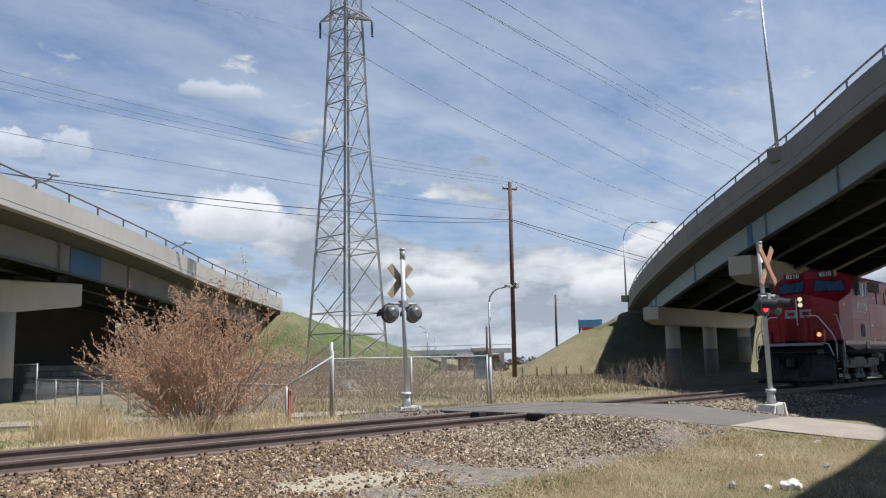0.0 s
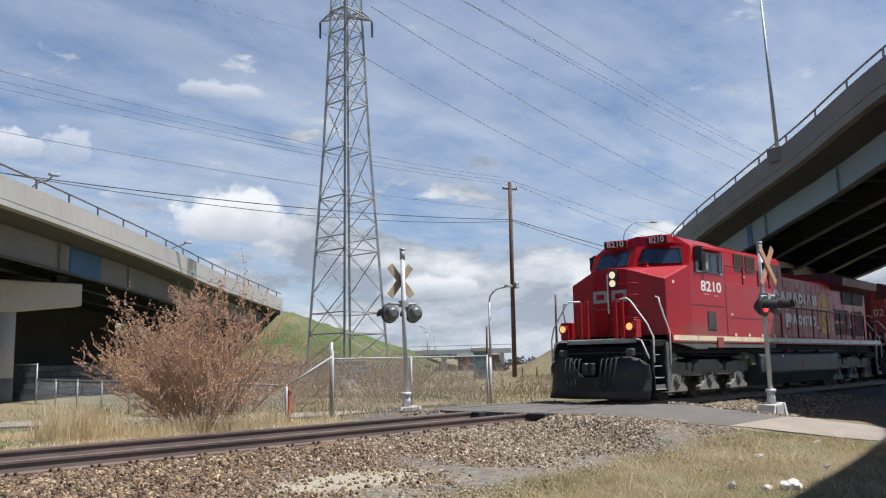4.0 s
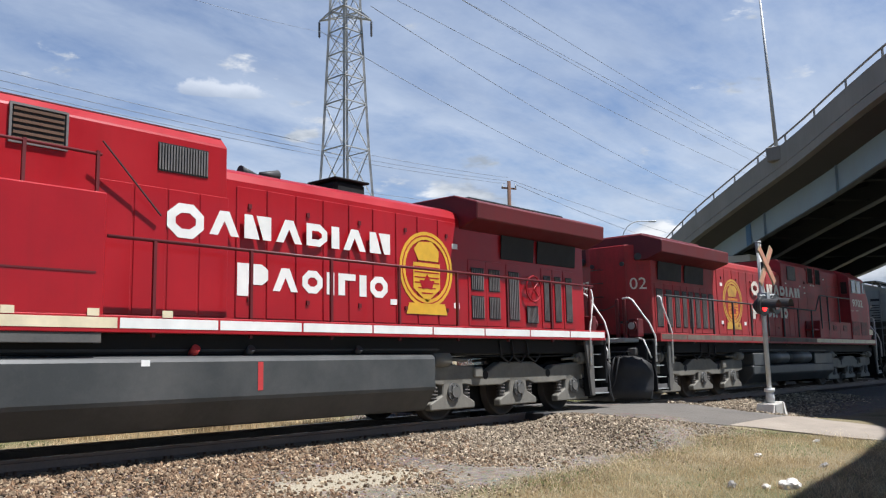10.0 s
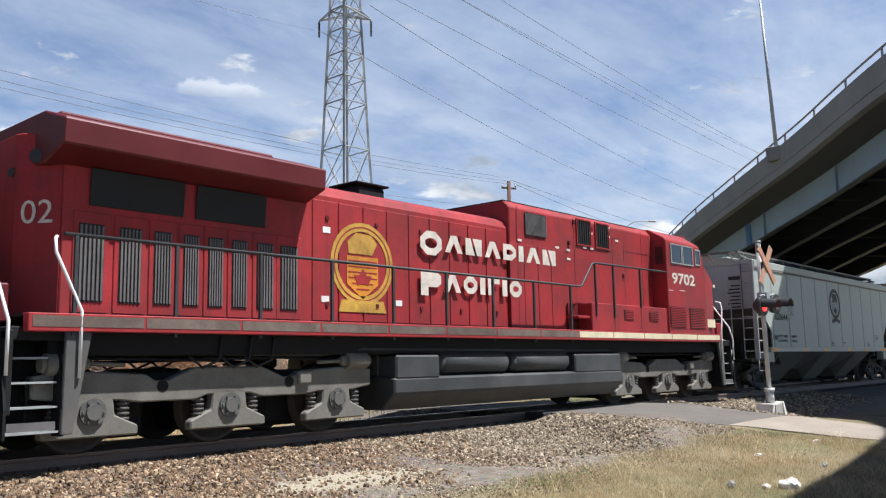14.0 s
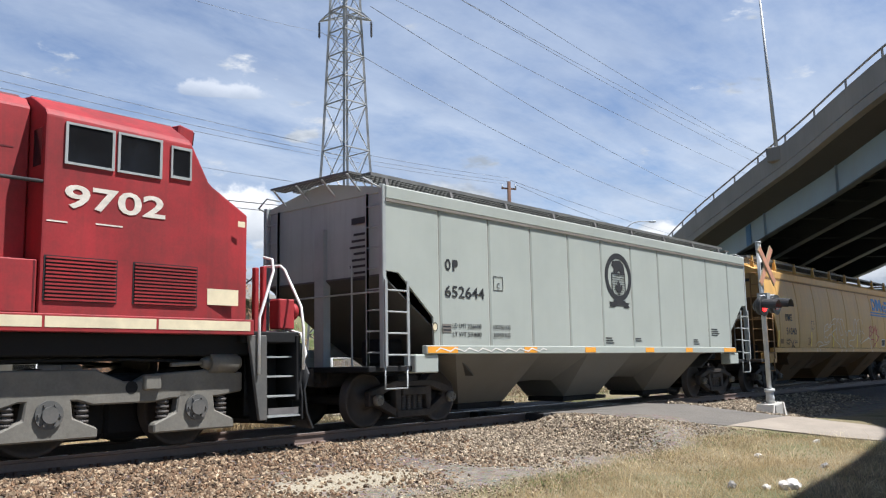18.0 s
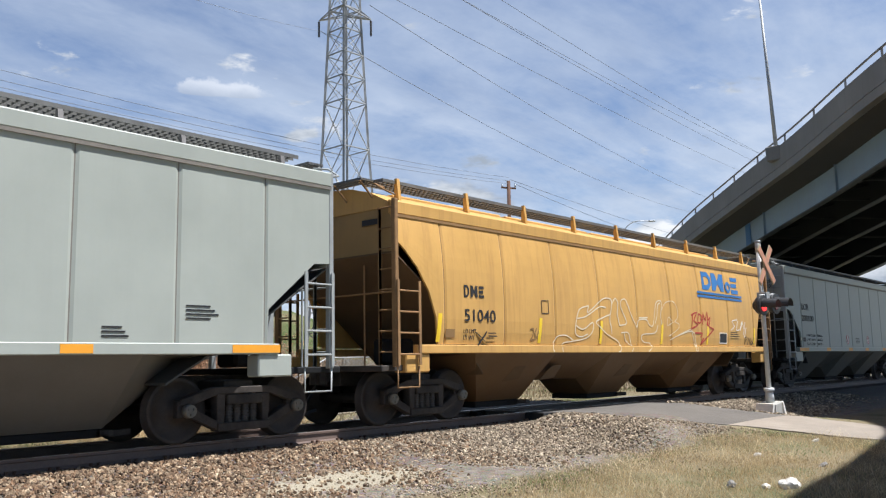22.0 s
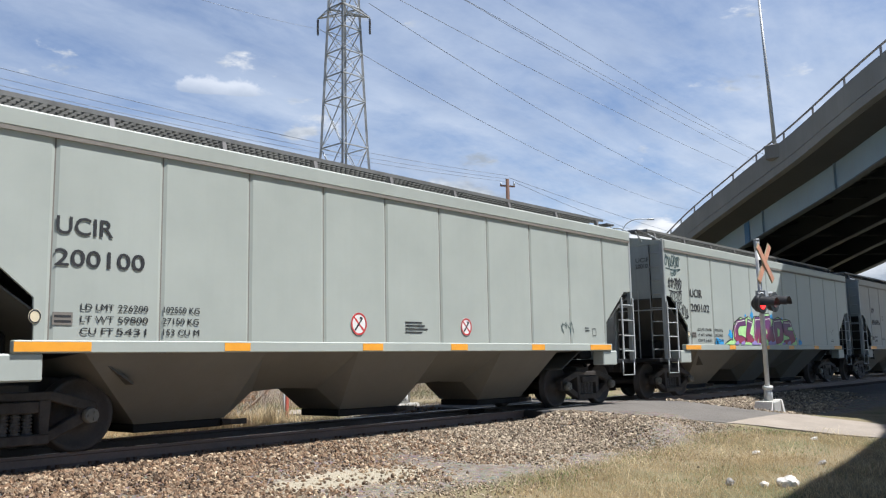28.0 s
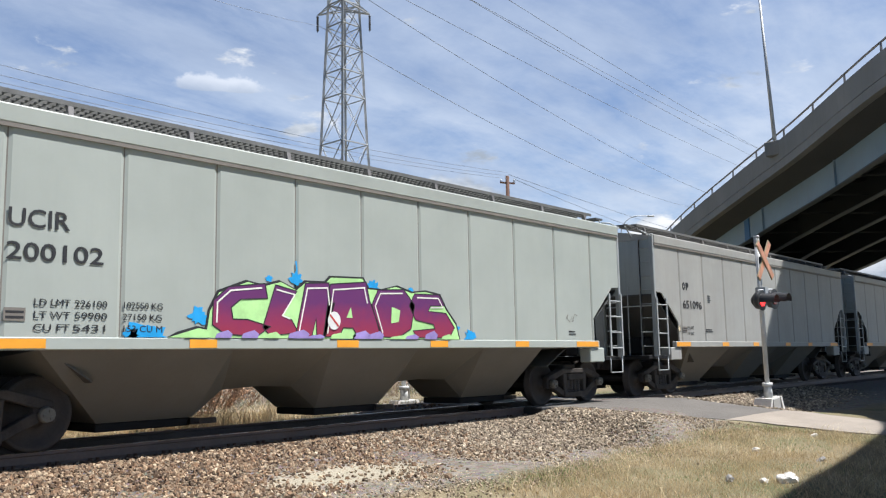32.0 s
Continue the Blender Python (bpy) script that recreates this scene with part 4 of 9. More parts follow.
def pylon():
    C = Vector((30.85, 33.88, 0.1))
    t = thing("transmission_tower", "grey steel lattice transmission tower", "pylon", at=pose(C.x, C.y, C.z, 0, 0, -46.5))
    lev = [0.0, 1.2, 2.65, 4.85, 7.05, 8.55, 9.95, 12.6, 15.2, 16.6, 17.95, 19.3, 20.6, 22.2, 24.5, 27]

    def half(z):
        return float(np.interp(z, [0, 4.85, 12.6, 20.4, 27], [2.22, 1.84, 1.26, 0.86, 0.6]))

    def leg(i, z):
        a = math.radians(90 * i)
        return Vector((half(z) * math.cos(a), half(z) * math.sin(a), z))

    def angle_bar(p, q, w, name, m="tower_steel"):
        bm = B()
        d = (q - p)
        M = Matrix.Translation(p) @ d.to_track_quat("Z", "Y").to_matrix().to_4x4()
        quad_box(bm, -w / 2, w / 2, -w / 2, -w / 2 + 0.012, 0, d.length, M)
        quad_box(bm, -w / 2, -w / 2 + 0.012, -w / 2, w / 2, 0, d.length, M)
        return part(name, bm, m, t)
    for i in range(4):
        for a, b in zip(lev, lev[1:]):
            angle_bar(leg(i, a), leg(i, b), 0.13, "leg")
        j = (i + 1) % 4
        for k, (a, b) in enumerate(zip(lev, lev[1:])):
            if k == 0:
                continue
            angle_bar(leg(i, a), leg(j, b), 0.038, "brace")
            angle_bar(leg(j, a), leg(i, b), 0.038, "brace")
            if k % 2 == 1 or b > 12:
                angle_bar(leg(i, b), leg(j, b), 0.06, "strut")
            else:
                m0, m1 = (leg(i, a) + leg(i, b)) / 2, (leg(j, a) + leg(j, b)) / 2
                angle_bar(m0, m1, 0.05, "strut")
        part("footing", rod(B(), leg(i, 0) - Vector((0, 0, 0.5)), leg(i, 0) + Vector((0, 0, 0.25)), 0.35, 0.3, 12), "concrete", t)
    # cross arm with insulator strings
    side = Vector((0.66, -0.75, 0))
    rot = Matrix.Rotation(radians(46.5), 3, "Z")
    for sgn, ln in ((-1, 1.45), (1, 1.45)):
        tip = rot @ (side * sgn * ln) + Vector((0, 0, 20.05))
        for i in range(4):
            angle_bar(leg(i, 20.6), tip, 0.07, "cross_arm")
        st = part("insulator_string", rod(B(), tip, tip - Vector((0, 0, 1.0)), 0.02, 0.02, 6), "dark_steel", t, "dark insulator string")
        for k in range(8):
            part("insulator", rod(B(), tip - Vector((0, 0, 0.1 + k * 0.11)), tip - Vector((0, 0, 0.17 + k * 0.11)), 0.075, 0.05, 10), "dark_steel", st)
    return t


pylon()


def cable(name, a, b, sag, r, label, n=18):
    pts = []
    a, b = Vector(a), Vector(b)
    for i in range(n + 1):
        t = i / n
        p = a.lerp(b, t)
        p.z -= sag * 4 * t * (1 - t)
        pts.append(p)
    return solid(name, pipe(B(), pts, r * 0.95, 6), "wire" if "black" not in label else "dark_steel", label, "power line", "overhead lines")


def spot(x, y, depth):
    """The place that a direction of the first view meets at a depth along the view axis."""
    m = aim(0, 0)
    return m @ (Vector(((x - 784) / 1511.6, (441 - y) / 1511.6, -1)) * depth)


def overhead_lines():
    lab = "thin overhead power line"
    cable("power_line", spot(200, -45, 26), spot(570, 58, 44.5), 0.15, 0.009, lab)
    cable("power_line", spot(570, 58, 44.5), spot(1320, 385, 150), 3.0, 0.02, lab)
    cable("power_line", spot(657, 12, 45.5), spot(1400, 390, 150), 2.6, 0.02, lab)
    cable("power_line", spot(560, -75, 40), spot(1420, 345, 140), 1.0, 0.019, lab)
    cable("power_line", spot(640, -100, 40), spot(1440, 310, 130), 1.0, 0.018, lab)
    cable("power_line", spot(660, -92, 40), spot(1480, 350, 130), 1.0, 0.018, lab)
    cable("power_line", spot(760, -80, 40), spot(1470, 330, 130), 1.0, 0.018, lab)
    for dy, e in ((0, 316), (14, 322), (24, 327)):
        cable("power_line", spot(-120, 94 + dy * 1.4, 34), spot(902, e, 65), 0.5, 0.016, lab)
    cable("power_line", spot(-100, 214, 34), spot(900, 372, 65), 0.35, 0.016, lab)
    cable("telephone_cable", spot(-100, 292, 36), spot(906, 389, 65), 0.5, 0.024, "thick black overhead cable")
    cable("telephone_cable", spot(-100, 288, 36), spot(906, 392, 65), 0.9, 0.018, "thick black overhead cable")
    cable("telephone_cable", spot(906, 389, 65), spot(1400, 512, 140), 0.6, 0.03, "thick black overhead cable")
    cable("telephone_cable", spot(906, 392, 65), spot(1400, 505, 140), 1.3, 0.02, "thick black overhead cable")
    cable("power_line", spot(905, 320, 65), spot(1400, 468, 140), 0.7, 0.02, lab)
    cable("power_line", spot(912, 327, 65), spot(1400, 475, 140), 1.6, 0.02, lab)


overhead_lines()


def utility_pole():
    p = spot(911, 664, 65)
    q = spot(902, 322, 65)
    t = thing("utility_pole", "brown wooden utility pole with a crossarm", "utility pole")
    part("pole", rod(B(), p - Vector((0, 0, 0.3)), q, 0.19, 0.14, 12), "pole_wood", t, "weathered brown wooden pole")
    u = (q - p).normalized()
    side = Vector((0.66, -0.75, 0))
    m = q - u * 0.55
    bm = quad_box(B(), -0.62, 0.62, -0.06, 0.06, -0.06, 0.06, Matrix.Translation(m) @ pose(0, 0, 0, 0, 0, math.degrees(math.atan2(side.y, side.x)) + 25))
    part("crossarm", bm, "pole_wood", t)
    for k in (-0.5, 0.0, 0.5):
        c = m + side * k
        part("insulator", rod(B(), c + Vector((0, 0, 0.05)), c + Vector((0, 0, 0.3)), 0.06, 0.04, 8), "galv", t)
    bx = q - u * 7.9
    part("fixture", bevelled(quad_box(B(), bx.x + 0.1, bx.x + 0.5, bx.y - 0.3, bx.y + 0.1, bx.z - 0.2, bx.z + 0.25), 0.04), "galv", t, "grey fixture on the pole")
    # second pole far off and two short ones
    for x, y0, y1, d, r in ((985, 608, 522, 95, 0.14), (863, 655, 578, 60, 0.09)):
        a, b = spot(x, y0, d), spot(x - 2, y1, d)
        a.z = float(ground_z(a.x, a.y)) - 0.2
        solid("utility_pole", rod(B(), a, b, r, r * 0.8, 10), "pole_wood", "short wooden pole in the distance", "utility pole")


utility_pole()


def arc_lamp(x0, y0, x1, y1, xa, d, label):
    """A street lamp whose arm sweeps over in a bow."""
    a, b = spot(x0, y0, d), spot(x1, y1, d)
    a.z = float(ground_z(a.x, a.y))
    e = spot(xa, y1 - 2, d)
    t = thing("street_lamp", label, "street lamp", "distant street lamps")
    h = b.z - a.z
    r = (e - b).length * 0.8
    part("pole", rod(B(), a, Vector((a.x, a.y, b.z - r)), 0.10, 0.07, 10), "galv", t)
    dr = (e - b)
    dr.z = 0
    dr.normalize()
    pts = [Vector((a.x, a.y, b.z - r)) + dr * r * (1 - math.cos(k / 8 * math.pi / 2)) + Vector((0, 0, r * math.sin(k / 8 * math.pi / 2))) for k in range(9)]
    pts.append(e)
    part("mast_arm", pipe(B(), pts, 0.055, 8), "galv", t)
    part("lamp_head", bevelled(quad_box(B(), e.x - 0.3, e.x + 0.3, e.y - 0.15, e.y + 0.15, e.z - 0.1, e.z + 0.06), 0.03), "galv", t)


arc_lamp(30, 640, 46, 311, 96, 50, "street lamp with a bowed arm behind the bridge")
arc_lamp(290, 640, 302, 431, 333, 70, "street lamp with a bowed arm behind the bridge")
arc_lamp(869, 660, 868, 508, 900, 58, "grey street lamp with a bowed arm")
arc_lamp(757, 640, 756, 580, 745, 150, "distant grey street lamp")
arc_lamp(770, 640, 769, 590, 752, 190, "distant grey street lamp")


def crossing_mast(name, at, label, lit, seen_from_back):
    """Level crossing signal: mast, crossbuck, two lamps with hoods on an arm, junction box and base."""
    t = thing(name, label, "railway signal", "level crossing signals", at=at)
    bm = quad_box(B(), -0.22, 0.22, -0.22, 0.22, -0.45, 0.0)
    part("foundation", bevelled(bm, 0.03), "concrete_pale", t, "concrete foundation block")
    for s in (-1, 1):
        part("foundation_leg", prism(B(), [(s * 0.22, 0.0), (s * 0.30, 0.0), (s * 0.46, -0.42), (s * 0.36, -0.42)], "y", -0.22, 0.22), "white_rock", t)
    part("mast_base", rod(rod(B(), (0, 0, 0), (0, 0, 0.28), 0.115, 0.095, 12), (0, 0, 0.28), (0, 0, 0.36), 0.13, 0.13, 12), "mast_alloy", t, "bolted mast base")
    part("mast", rod(B(), (0, 0, 0.3), (0, 0, 4.05), 0.06, 0.06, 12), "mast_alloy", t, "aluminium mast")
    part("bell", rod(rod(B(), (0, 0, 3.8), (0, 0, 4.05), 0.07, 0.07, 12), (0, 0, 4.05), (0, 0, 4.1), 0.08, 0.07, 12), "galv", t, "grey bell housing")
    fwd, zc, zl = (-0.17, 3.46, 2.46) if not seen_from_back else (-0.115, 3.25, 2.40)
    cb = part("crossbuck", quad_box(B(), -0.05, 0.05, fwd + 0.02, -0.05, zc - 0.10, zc + 0.10), "dark_steel", t, "crossbuck bracket")
    for s in (-1, 1):
        ln = 0.60 if not seen_from_back else 0.52
        bm = bevelled(quad_box(B(), -ln, ln, -0.012, 0.012, -0.10, 0.10, pose(0, fwd - 0.014 * s, zc, 0, s * 50, 0)), 0.006)
        bl = part("blade", bm, "cross_back", cb, "weathered crossbuck blade")
        bm = quad_box(B(), -ln + 0.03, ln - 0.03, -0.003, 0.003, -0.075, 0.075, pose(0, fwd - 0.014 * s - 0.016, zc, 0, s * 50, 0))
        part("reflective_strip", bm, "cross_orange", bl)
    part("arm", quad_box(rod(B(), (-0.42, fwd + 0.06, zl + 0.24), (0.42, fwd + 0.06, zl + 0.24), 0.035, 0.035, 8), -0.09, 0.09, fwd, 0.09, zl + 0.16, zl + 0.32), "galv", t, "lamp arm with clamp")
    lz = fwd - 0.02
    for s in (-1, 1):
        x = s * 0.36
        lp = part("signal_lamp", rod(rod(B(), (x, lz, zl), (x, lz + 0.14, zl), 0.24, 0.21, 20), (x, lz + 0.14, zl), (x, lz + 0.25, zl), 0.21, 0.09, 20), "signal_grey" if seen_from_back else "signal_black", t, "round lamp housing")
        part("background", disc(B(), (x, lz - 0.005, zl), (0, 1, 0), 0.26, 0.012, 24), "signal_black", lp, "round black backing disc")
        bm = B()
        rows = []
        for k in range(13):
            a = math.pi * (k / 12) * 1.15 - 0.24
            rows.append([(x + 0.165 * math.cos(a), lz - 0.01, zl + 0.165 * math.sin(a)), (x + 0.165 * math.cos(a), lz - 0.38, zl - 0.03 + 0.165 * math.sin(a))])
        slab(bm, rows, (0, 0, 0.008))
        part("hood", bm, "signal_black", lp, "black visor")
        part("lens", rod(B(), (x, lz - 0.025, zl), (x, lz - 0.01, zl), 0.145, 0.15, 20), "lens_lit" if (s == lit) else "lens_red", lp, "lit red lens" if s == lit else "dark red lens")
    if not seen_from_back:
        part("mast_stripe", rod(B(), (0, 0, 1.20), (0, 0, 1.62), 0.0575, 0.0575, 12), "stripe_cream", t, "faded yellow band")
    return t


crossing_mast("crossing_signal", pose(21.9, 8.25, -0.08, 1.5, -4.6, -4), "crossing signal with orange crossbuck and red lamps by the footpath", -1, False)
far_mast = crossing_mast("crossing_signal", pose(16.13, 15.47, 0.0, 0, 1.1, 166), "grey crossing signal seen from behind with round lamps", 0, True)


# ---- fences ----


def chain_fence(pts, h, label, mesh_h=None, step=2.4, r=0.028, cell=0.09):
    t = thing("chain_link_fence", label, "fence", "chain-link fences")
    P = [Vector((p[0], p[1], float(ground_z(p[0], p[1])))) for p in pts]
    top = [p + Vector((0, 0, h)) for p in P]
    part("top_rail", pipe(B(), top, 0.021, 8), "galv", t, "galvanised top rail")
    wires = B()
    for a, b in zip(P, P[1:]):
        ln = (b - a).length
        n = max(1, round(ln / step))
        for k in range(n + 1):
            q = a.lerp(b, k / n)
            part("post", rod(B(), q - Vector((0, 0, 0.2)), q + Vector((0, 0, h + 0.04)), r, r, 10), "galv", t)
        d = (b - a) / ln
        m = int(ln / cell)
        for k in range(-int(h / cell), m):
            for s in (1, -1):
                u0, u1 = k * cell, k * cell + h
                z0, z1 = (0.03, h) if s > 0 else (h, 0.03)
                if u0 < 0:
                    z0, u0 = z0 + (z1 - z0) * (-u0) / (u1 - u0), 0
                if u1 > ln:
                    z1, u1 = z0 + (z1 - z0) * (ln - u0) / (u1 - u0), ln
                if u1 - u0 > 0.02:
                    rod(wires, a + d * u0 + Vector((0, 0, z0)), a + d * u1 + Vector((0, 0, z1)), 0.0028, 0.0028, 3, False)
    tagged(part("wire_mesh", wires, "galv", t, "diamond wire mesh"), kind="stuff")
    return t


def fences():
    chain_fence([(15.1, 37.6), (15.27, 35.2)], 1.55, "galvanised chain-link fence under the bridge", cell=0.20)
    chain_fence([(15.27, 35.2), (12.92, 16.32)], 0.95, "low galvanised chain-link fence behind the shrub", cell=0.10)
    chain_fence([(14.3, 16.25), (17.2, 19.6), (21.3, 16.9)], 1.6, "galvanised chain-link fence along the footpath", cell=0.10)
    z = float(ground_z(13, 16.3))
    solid("fence_brace", rod(B(), (12.92, 16.3, z + 0.95), (14.3, 16.25, z + 1.62), 0.02, 0.02, 8), "galv", "sloping galvanised brace pipe of the fence", "fence")
    for x, y, h in ((14.35, 16.35, 1.85), (20.7, 16.3, 1.5)):
        z = float(ground_z(x, y))
        solid("gate_post", rod(B(), (x, y, z - 0.2), (x, y, z + h), 0.042, 0.042, 12), "galv", "thick galvanised fence end post", "post")
    z = float(ground_z(13.1, 16.45))
    solid("marker_post", bevelled(quad_box(B(), 13.06, 13.15, 16.42, 16.5, z - 0.1, z + 0.85), 0.01), "post_red", "red painted marker post by the fence", "post")


fences()


def retaining_wall(a, b, h, parent_name, label):
    w = thing(parent_name, label, "wall", kind="structure")
    d = b - a
    ln = Vector((d.x, d.y, 0)).length
    ang = math.degrees(math.atan2(d.y, d.x))
    bl = mesh_of(bevelled(quad_box(B(), 0.01, 0.99, -0.25, 0.25, 0.01, 0.29), 0.03), "block")
    bl.materials.append(MATS["stone_wall"])
    rng = random.Random(5)
    for c in range(int(h / 0.3)):
        u = -0.5 * (c % 2)
        while u < ln - 0.3:
            wd = rng.choice((0.8, 1.0, 1.3))
            m = pose(a.x, a.y, a.z, 0, 0, ang) @ pose(u, 0.04 * c + rng.uniform(-0.03, 0.03), c * 0.3) @ Matrix.Diagonal((wd, 1, 1, 1))
            part("block", bl, "stone_wall", w, at=m)
            u += wd
    return w


wa, wb = spot(410, 690, 52), spot(650, 684, 52)
wa.z = wb.z = -0.1
retaining_wall(wa, wb, 1.6, "wall_stone", "grey stone block retaining wall at the foot of the bank")
wa, wb = spot(60, 700, 44), spot(300, 700, 46)
wa.z = wb.z = -0.1
retaining_wall(wa, wb, 1.5, "wall_under_bridge", "grey block retaining wall under the bridge")


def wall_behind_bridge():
    """A wall that closes the space under the bridge; its dark colour stands for shade."""
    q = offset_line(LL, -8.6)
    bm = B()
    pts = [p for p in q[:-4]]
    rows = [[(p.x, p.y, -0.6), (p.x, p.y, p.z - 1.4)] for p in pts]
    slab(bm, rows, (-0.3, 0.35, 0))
    solid("wall_back", bm, "under_deck_shade", "wall behind the bridge columns, coloured dark for the shade there", "wall", kind="structure")


wall_behind_bridge()

# ---- plants and loose things ----


def blades(name, n, box, hgt, wid, material, label, seed, dens=None, lean=0.5, category="grass"):
    """Grass blades strewn over the ground as one mesh of bent slips."""
    rng = np.random.default_rng(seed)
    px, py = rng.uniform(box[0], box[1], n), rng.uniform(box[2], box[3], n)
    if dens is not None:
        k = rng.random(n) < dens(px, py)
        px, py = px[k], py[k]
        n = len(px)
    h = rng.uniform(hgt[0], hgt[1], n)
    a = rng.uniform(0, 6.283, n)
    w = rng.uniform(wid[0], wid[1], n)
    l = rng.uniform(0.1, 1.0, n) * lean * h
    la = rng.uniform(0, 6.283, n)
    gz = ground_z(px, py) - 0.01
    dx, dy = np.cos(a) * w, np.sin(a) * w
    lx, ly = np.cos(la) * l, np.sin(la) * l
    V = np.stack([np.stack([px - dx, py - dy, gz], 1), np.stack([px + dx, py + dy, gz], 1),
                  np.stack([px - dx * 0.7 + lx * 0.35, py - dy * 0.7 + ly * 0.35, gz + h * 0.6], 1), np.stack([px + dx * 0.7 + lx * 0.35, py + dy * 0.7 + ly * 0.35, gz + h * 0.6], 1),
                  np.stack([px + lx, py + ly, gz + h * 0.95], 1)], 1).reshape(-1, 3)
    o = (np.arange(n) * 5)[:, None]
    F = np.concatenate([np.stack([o[:, 0], o[:, 0] + 1, o[:, 0] + 3], 1), np.stack([o[:, 0], o[:, 0] + 3, o[:, 0] + 2], 1), np.stack([o[:, 0] + 2, o[:, 0] + 3, o[:, 0] + 4], 1)])
    me = bpy.data.meshes.new(name)
    me.from_pydata(V.tolist(), [], F.tolist())
    me.materials.append(MATS[material])
    return tagged(new(name, me), label, category, kind="stuff")


def patchy(sx, sy, lo, seed):
    def f(x, y):
        v = np.array([noise.noise(Vector((a * sx, b * sy, seed))) for a, b in zip(x, y)])
        return np.clip((v - lo) * 2.2, 0, 1)
    return f


def lawn_edge(x, y):
    """How grassy the ground is on the camera's side: dense below the gravel's edge."""
    edge = np.interp(x, [6.5, 8, 9.7, 12.5, 14.8, 17, 30], [5.3, 6.3, 7.0, 7.3, 6.9, 5.0, 4.6])
    v = np.array([noise.noise(Vector((a * 1.3, b * 1.3, 2))) for a, b in zip(x, y)])
    return np.clip((edge - y + v * 0.7) * 1.4, 0, 1) * off_path(x, y)


def lawn_dry(x, y):
    v = np.array([noise.noise(Vector((a * 0.9, b * 0.9, 8))) for a, b in zip(x, y)])
    return lawn_edge(x, y) * np.clip(0.75 + v * 1.2, 0.15, 1)


def lawn_green(x, y):
    v = np.array([noise.noise(Vector((a * 0.9, b * 0.9, 8))) for a, b in zip(x, y)])
    return lawn_edge(x, y) * np.clip(0.12 - v * 1.2, 0.03, 1)


patch_near = patchy(0.8, 0.8, -0.25, 4)
blades("dry_grass", 110000, (5.5, 21, 2.6, 8.0), (0.03, 0.10), (0.0018, 0.0036), "dry_grass", "short dry straw-coloured grass by the camera", 11, lawn_dry, 1.3)
blades("green_grass", 40000, (5.5, 21, 2.6, 8.0), (0.02, 0.06), (0.002, 0.004), "green_grass", "sparse new green grass blades", 12, lawn_green, 0.9)
blades("long_straw", 5200, (7.0, 19, 2.8, 7.0), (0.10, 0.26), (0.0018, 0.0034), "tan_reed", "long fallen straws in the near grass", 22, lambda x, y: lawn_dry(x, y) * patch_near(x, y), 2.6)
blades("edge_grass", 16000, (8.5, 16.5, 4.6, 7.4), (0.02, 0.07), (0.002, 0.004), "green_grass", "greener grass along the edge of the gravel", 23, lambda x, y: lawn_edge(x, y) * np.clip(1.2 - np.abs(y - np.interp(x, [8, 9.7, 12.5, 14.8, 17], [5.9, 6.6, 6.9, 6.4, 5.0])) / 0.6, 0, 1), 0.9)
blades("tall_dry_grass", 6500, (6.4, 9.6, 15.0, 17.2), (0.25, 0.95), (0.004, 0.009), "tan_reed", "tall pale dry grass clump behind the track", 13,
       lambda x, y: np.clip(1.15 - ((x - 7.75) / 0.85) ** 2 - ((y - 16.0) / 0.8) ** 2, 0, 1), 0.6)
blades("straw_by_shrub", 6000, (8.2, 13.2, 14.6, 17.0), (0.15, 0.55), (0.004, 0.008), "tan_reed", "bleached straw round the foot of the shrub", 20, patchy(0.9, 0.9, -0.3, 6), 0.9)
blades("short_straw", 40000, (4.0, 13.5, 14.3, 19.5), (0.05, 0.20), (0.004, 0.009), "tan_reed", "short bleached straw behind the track", 19, patchy(0.6, 0.6, -0.35, 5), 1.4)
blades("new_grass", 9000, (5.0, 7.6, 14.8, 17.0), (0.06, 0.18), (0.005, 0.010), "green_grass", "bright new grass at the foot of the ballast", 18,
       lambda x, y: np.clip(1.2 - ((x - 6.6) / 0.75) ** 2 - ((y - 16.0) / 0.8) ** 2, 0, 1), 0.7)
blades("verge_grass", 30000, (3.5, 34, 14.2, 30), (0.05, 0.20), (0.005, 0.011), "brown_reed", "dry verge grass beyond the track", 14, patchy(0.35, 0.35, -0.2, 3), 0.8)
blades("verge_green", 30000, (2.5, 34, 14.2, 30), (0.04, 0.13), (0.006, 0.012), "green_grass", "green spring grass beyond the track", 15, patchy(0.22, 0.22, -0.05, 7), 0.8)
blades("far_reeds", 18000, (26, 60, 17.5, 44), (0.08, 0.28), (0.012, 0.025), "brown_reed", "brown reeds along the far side of the track", 16,
       lambda x, y: np.clip(1.1 - np.abs((y - (17 + (x - 26) * 0.62)) / 5.0), 0, 1) * ((x < 50) | (y > 30)), 0.5)


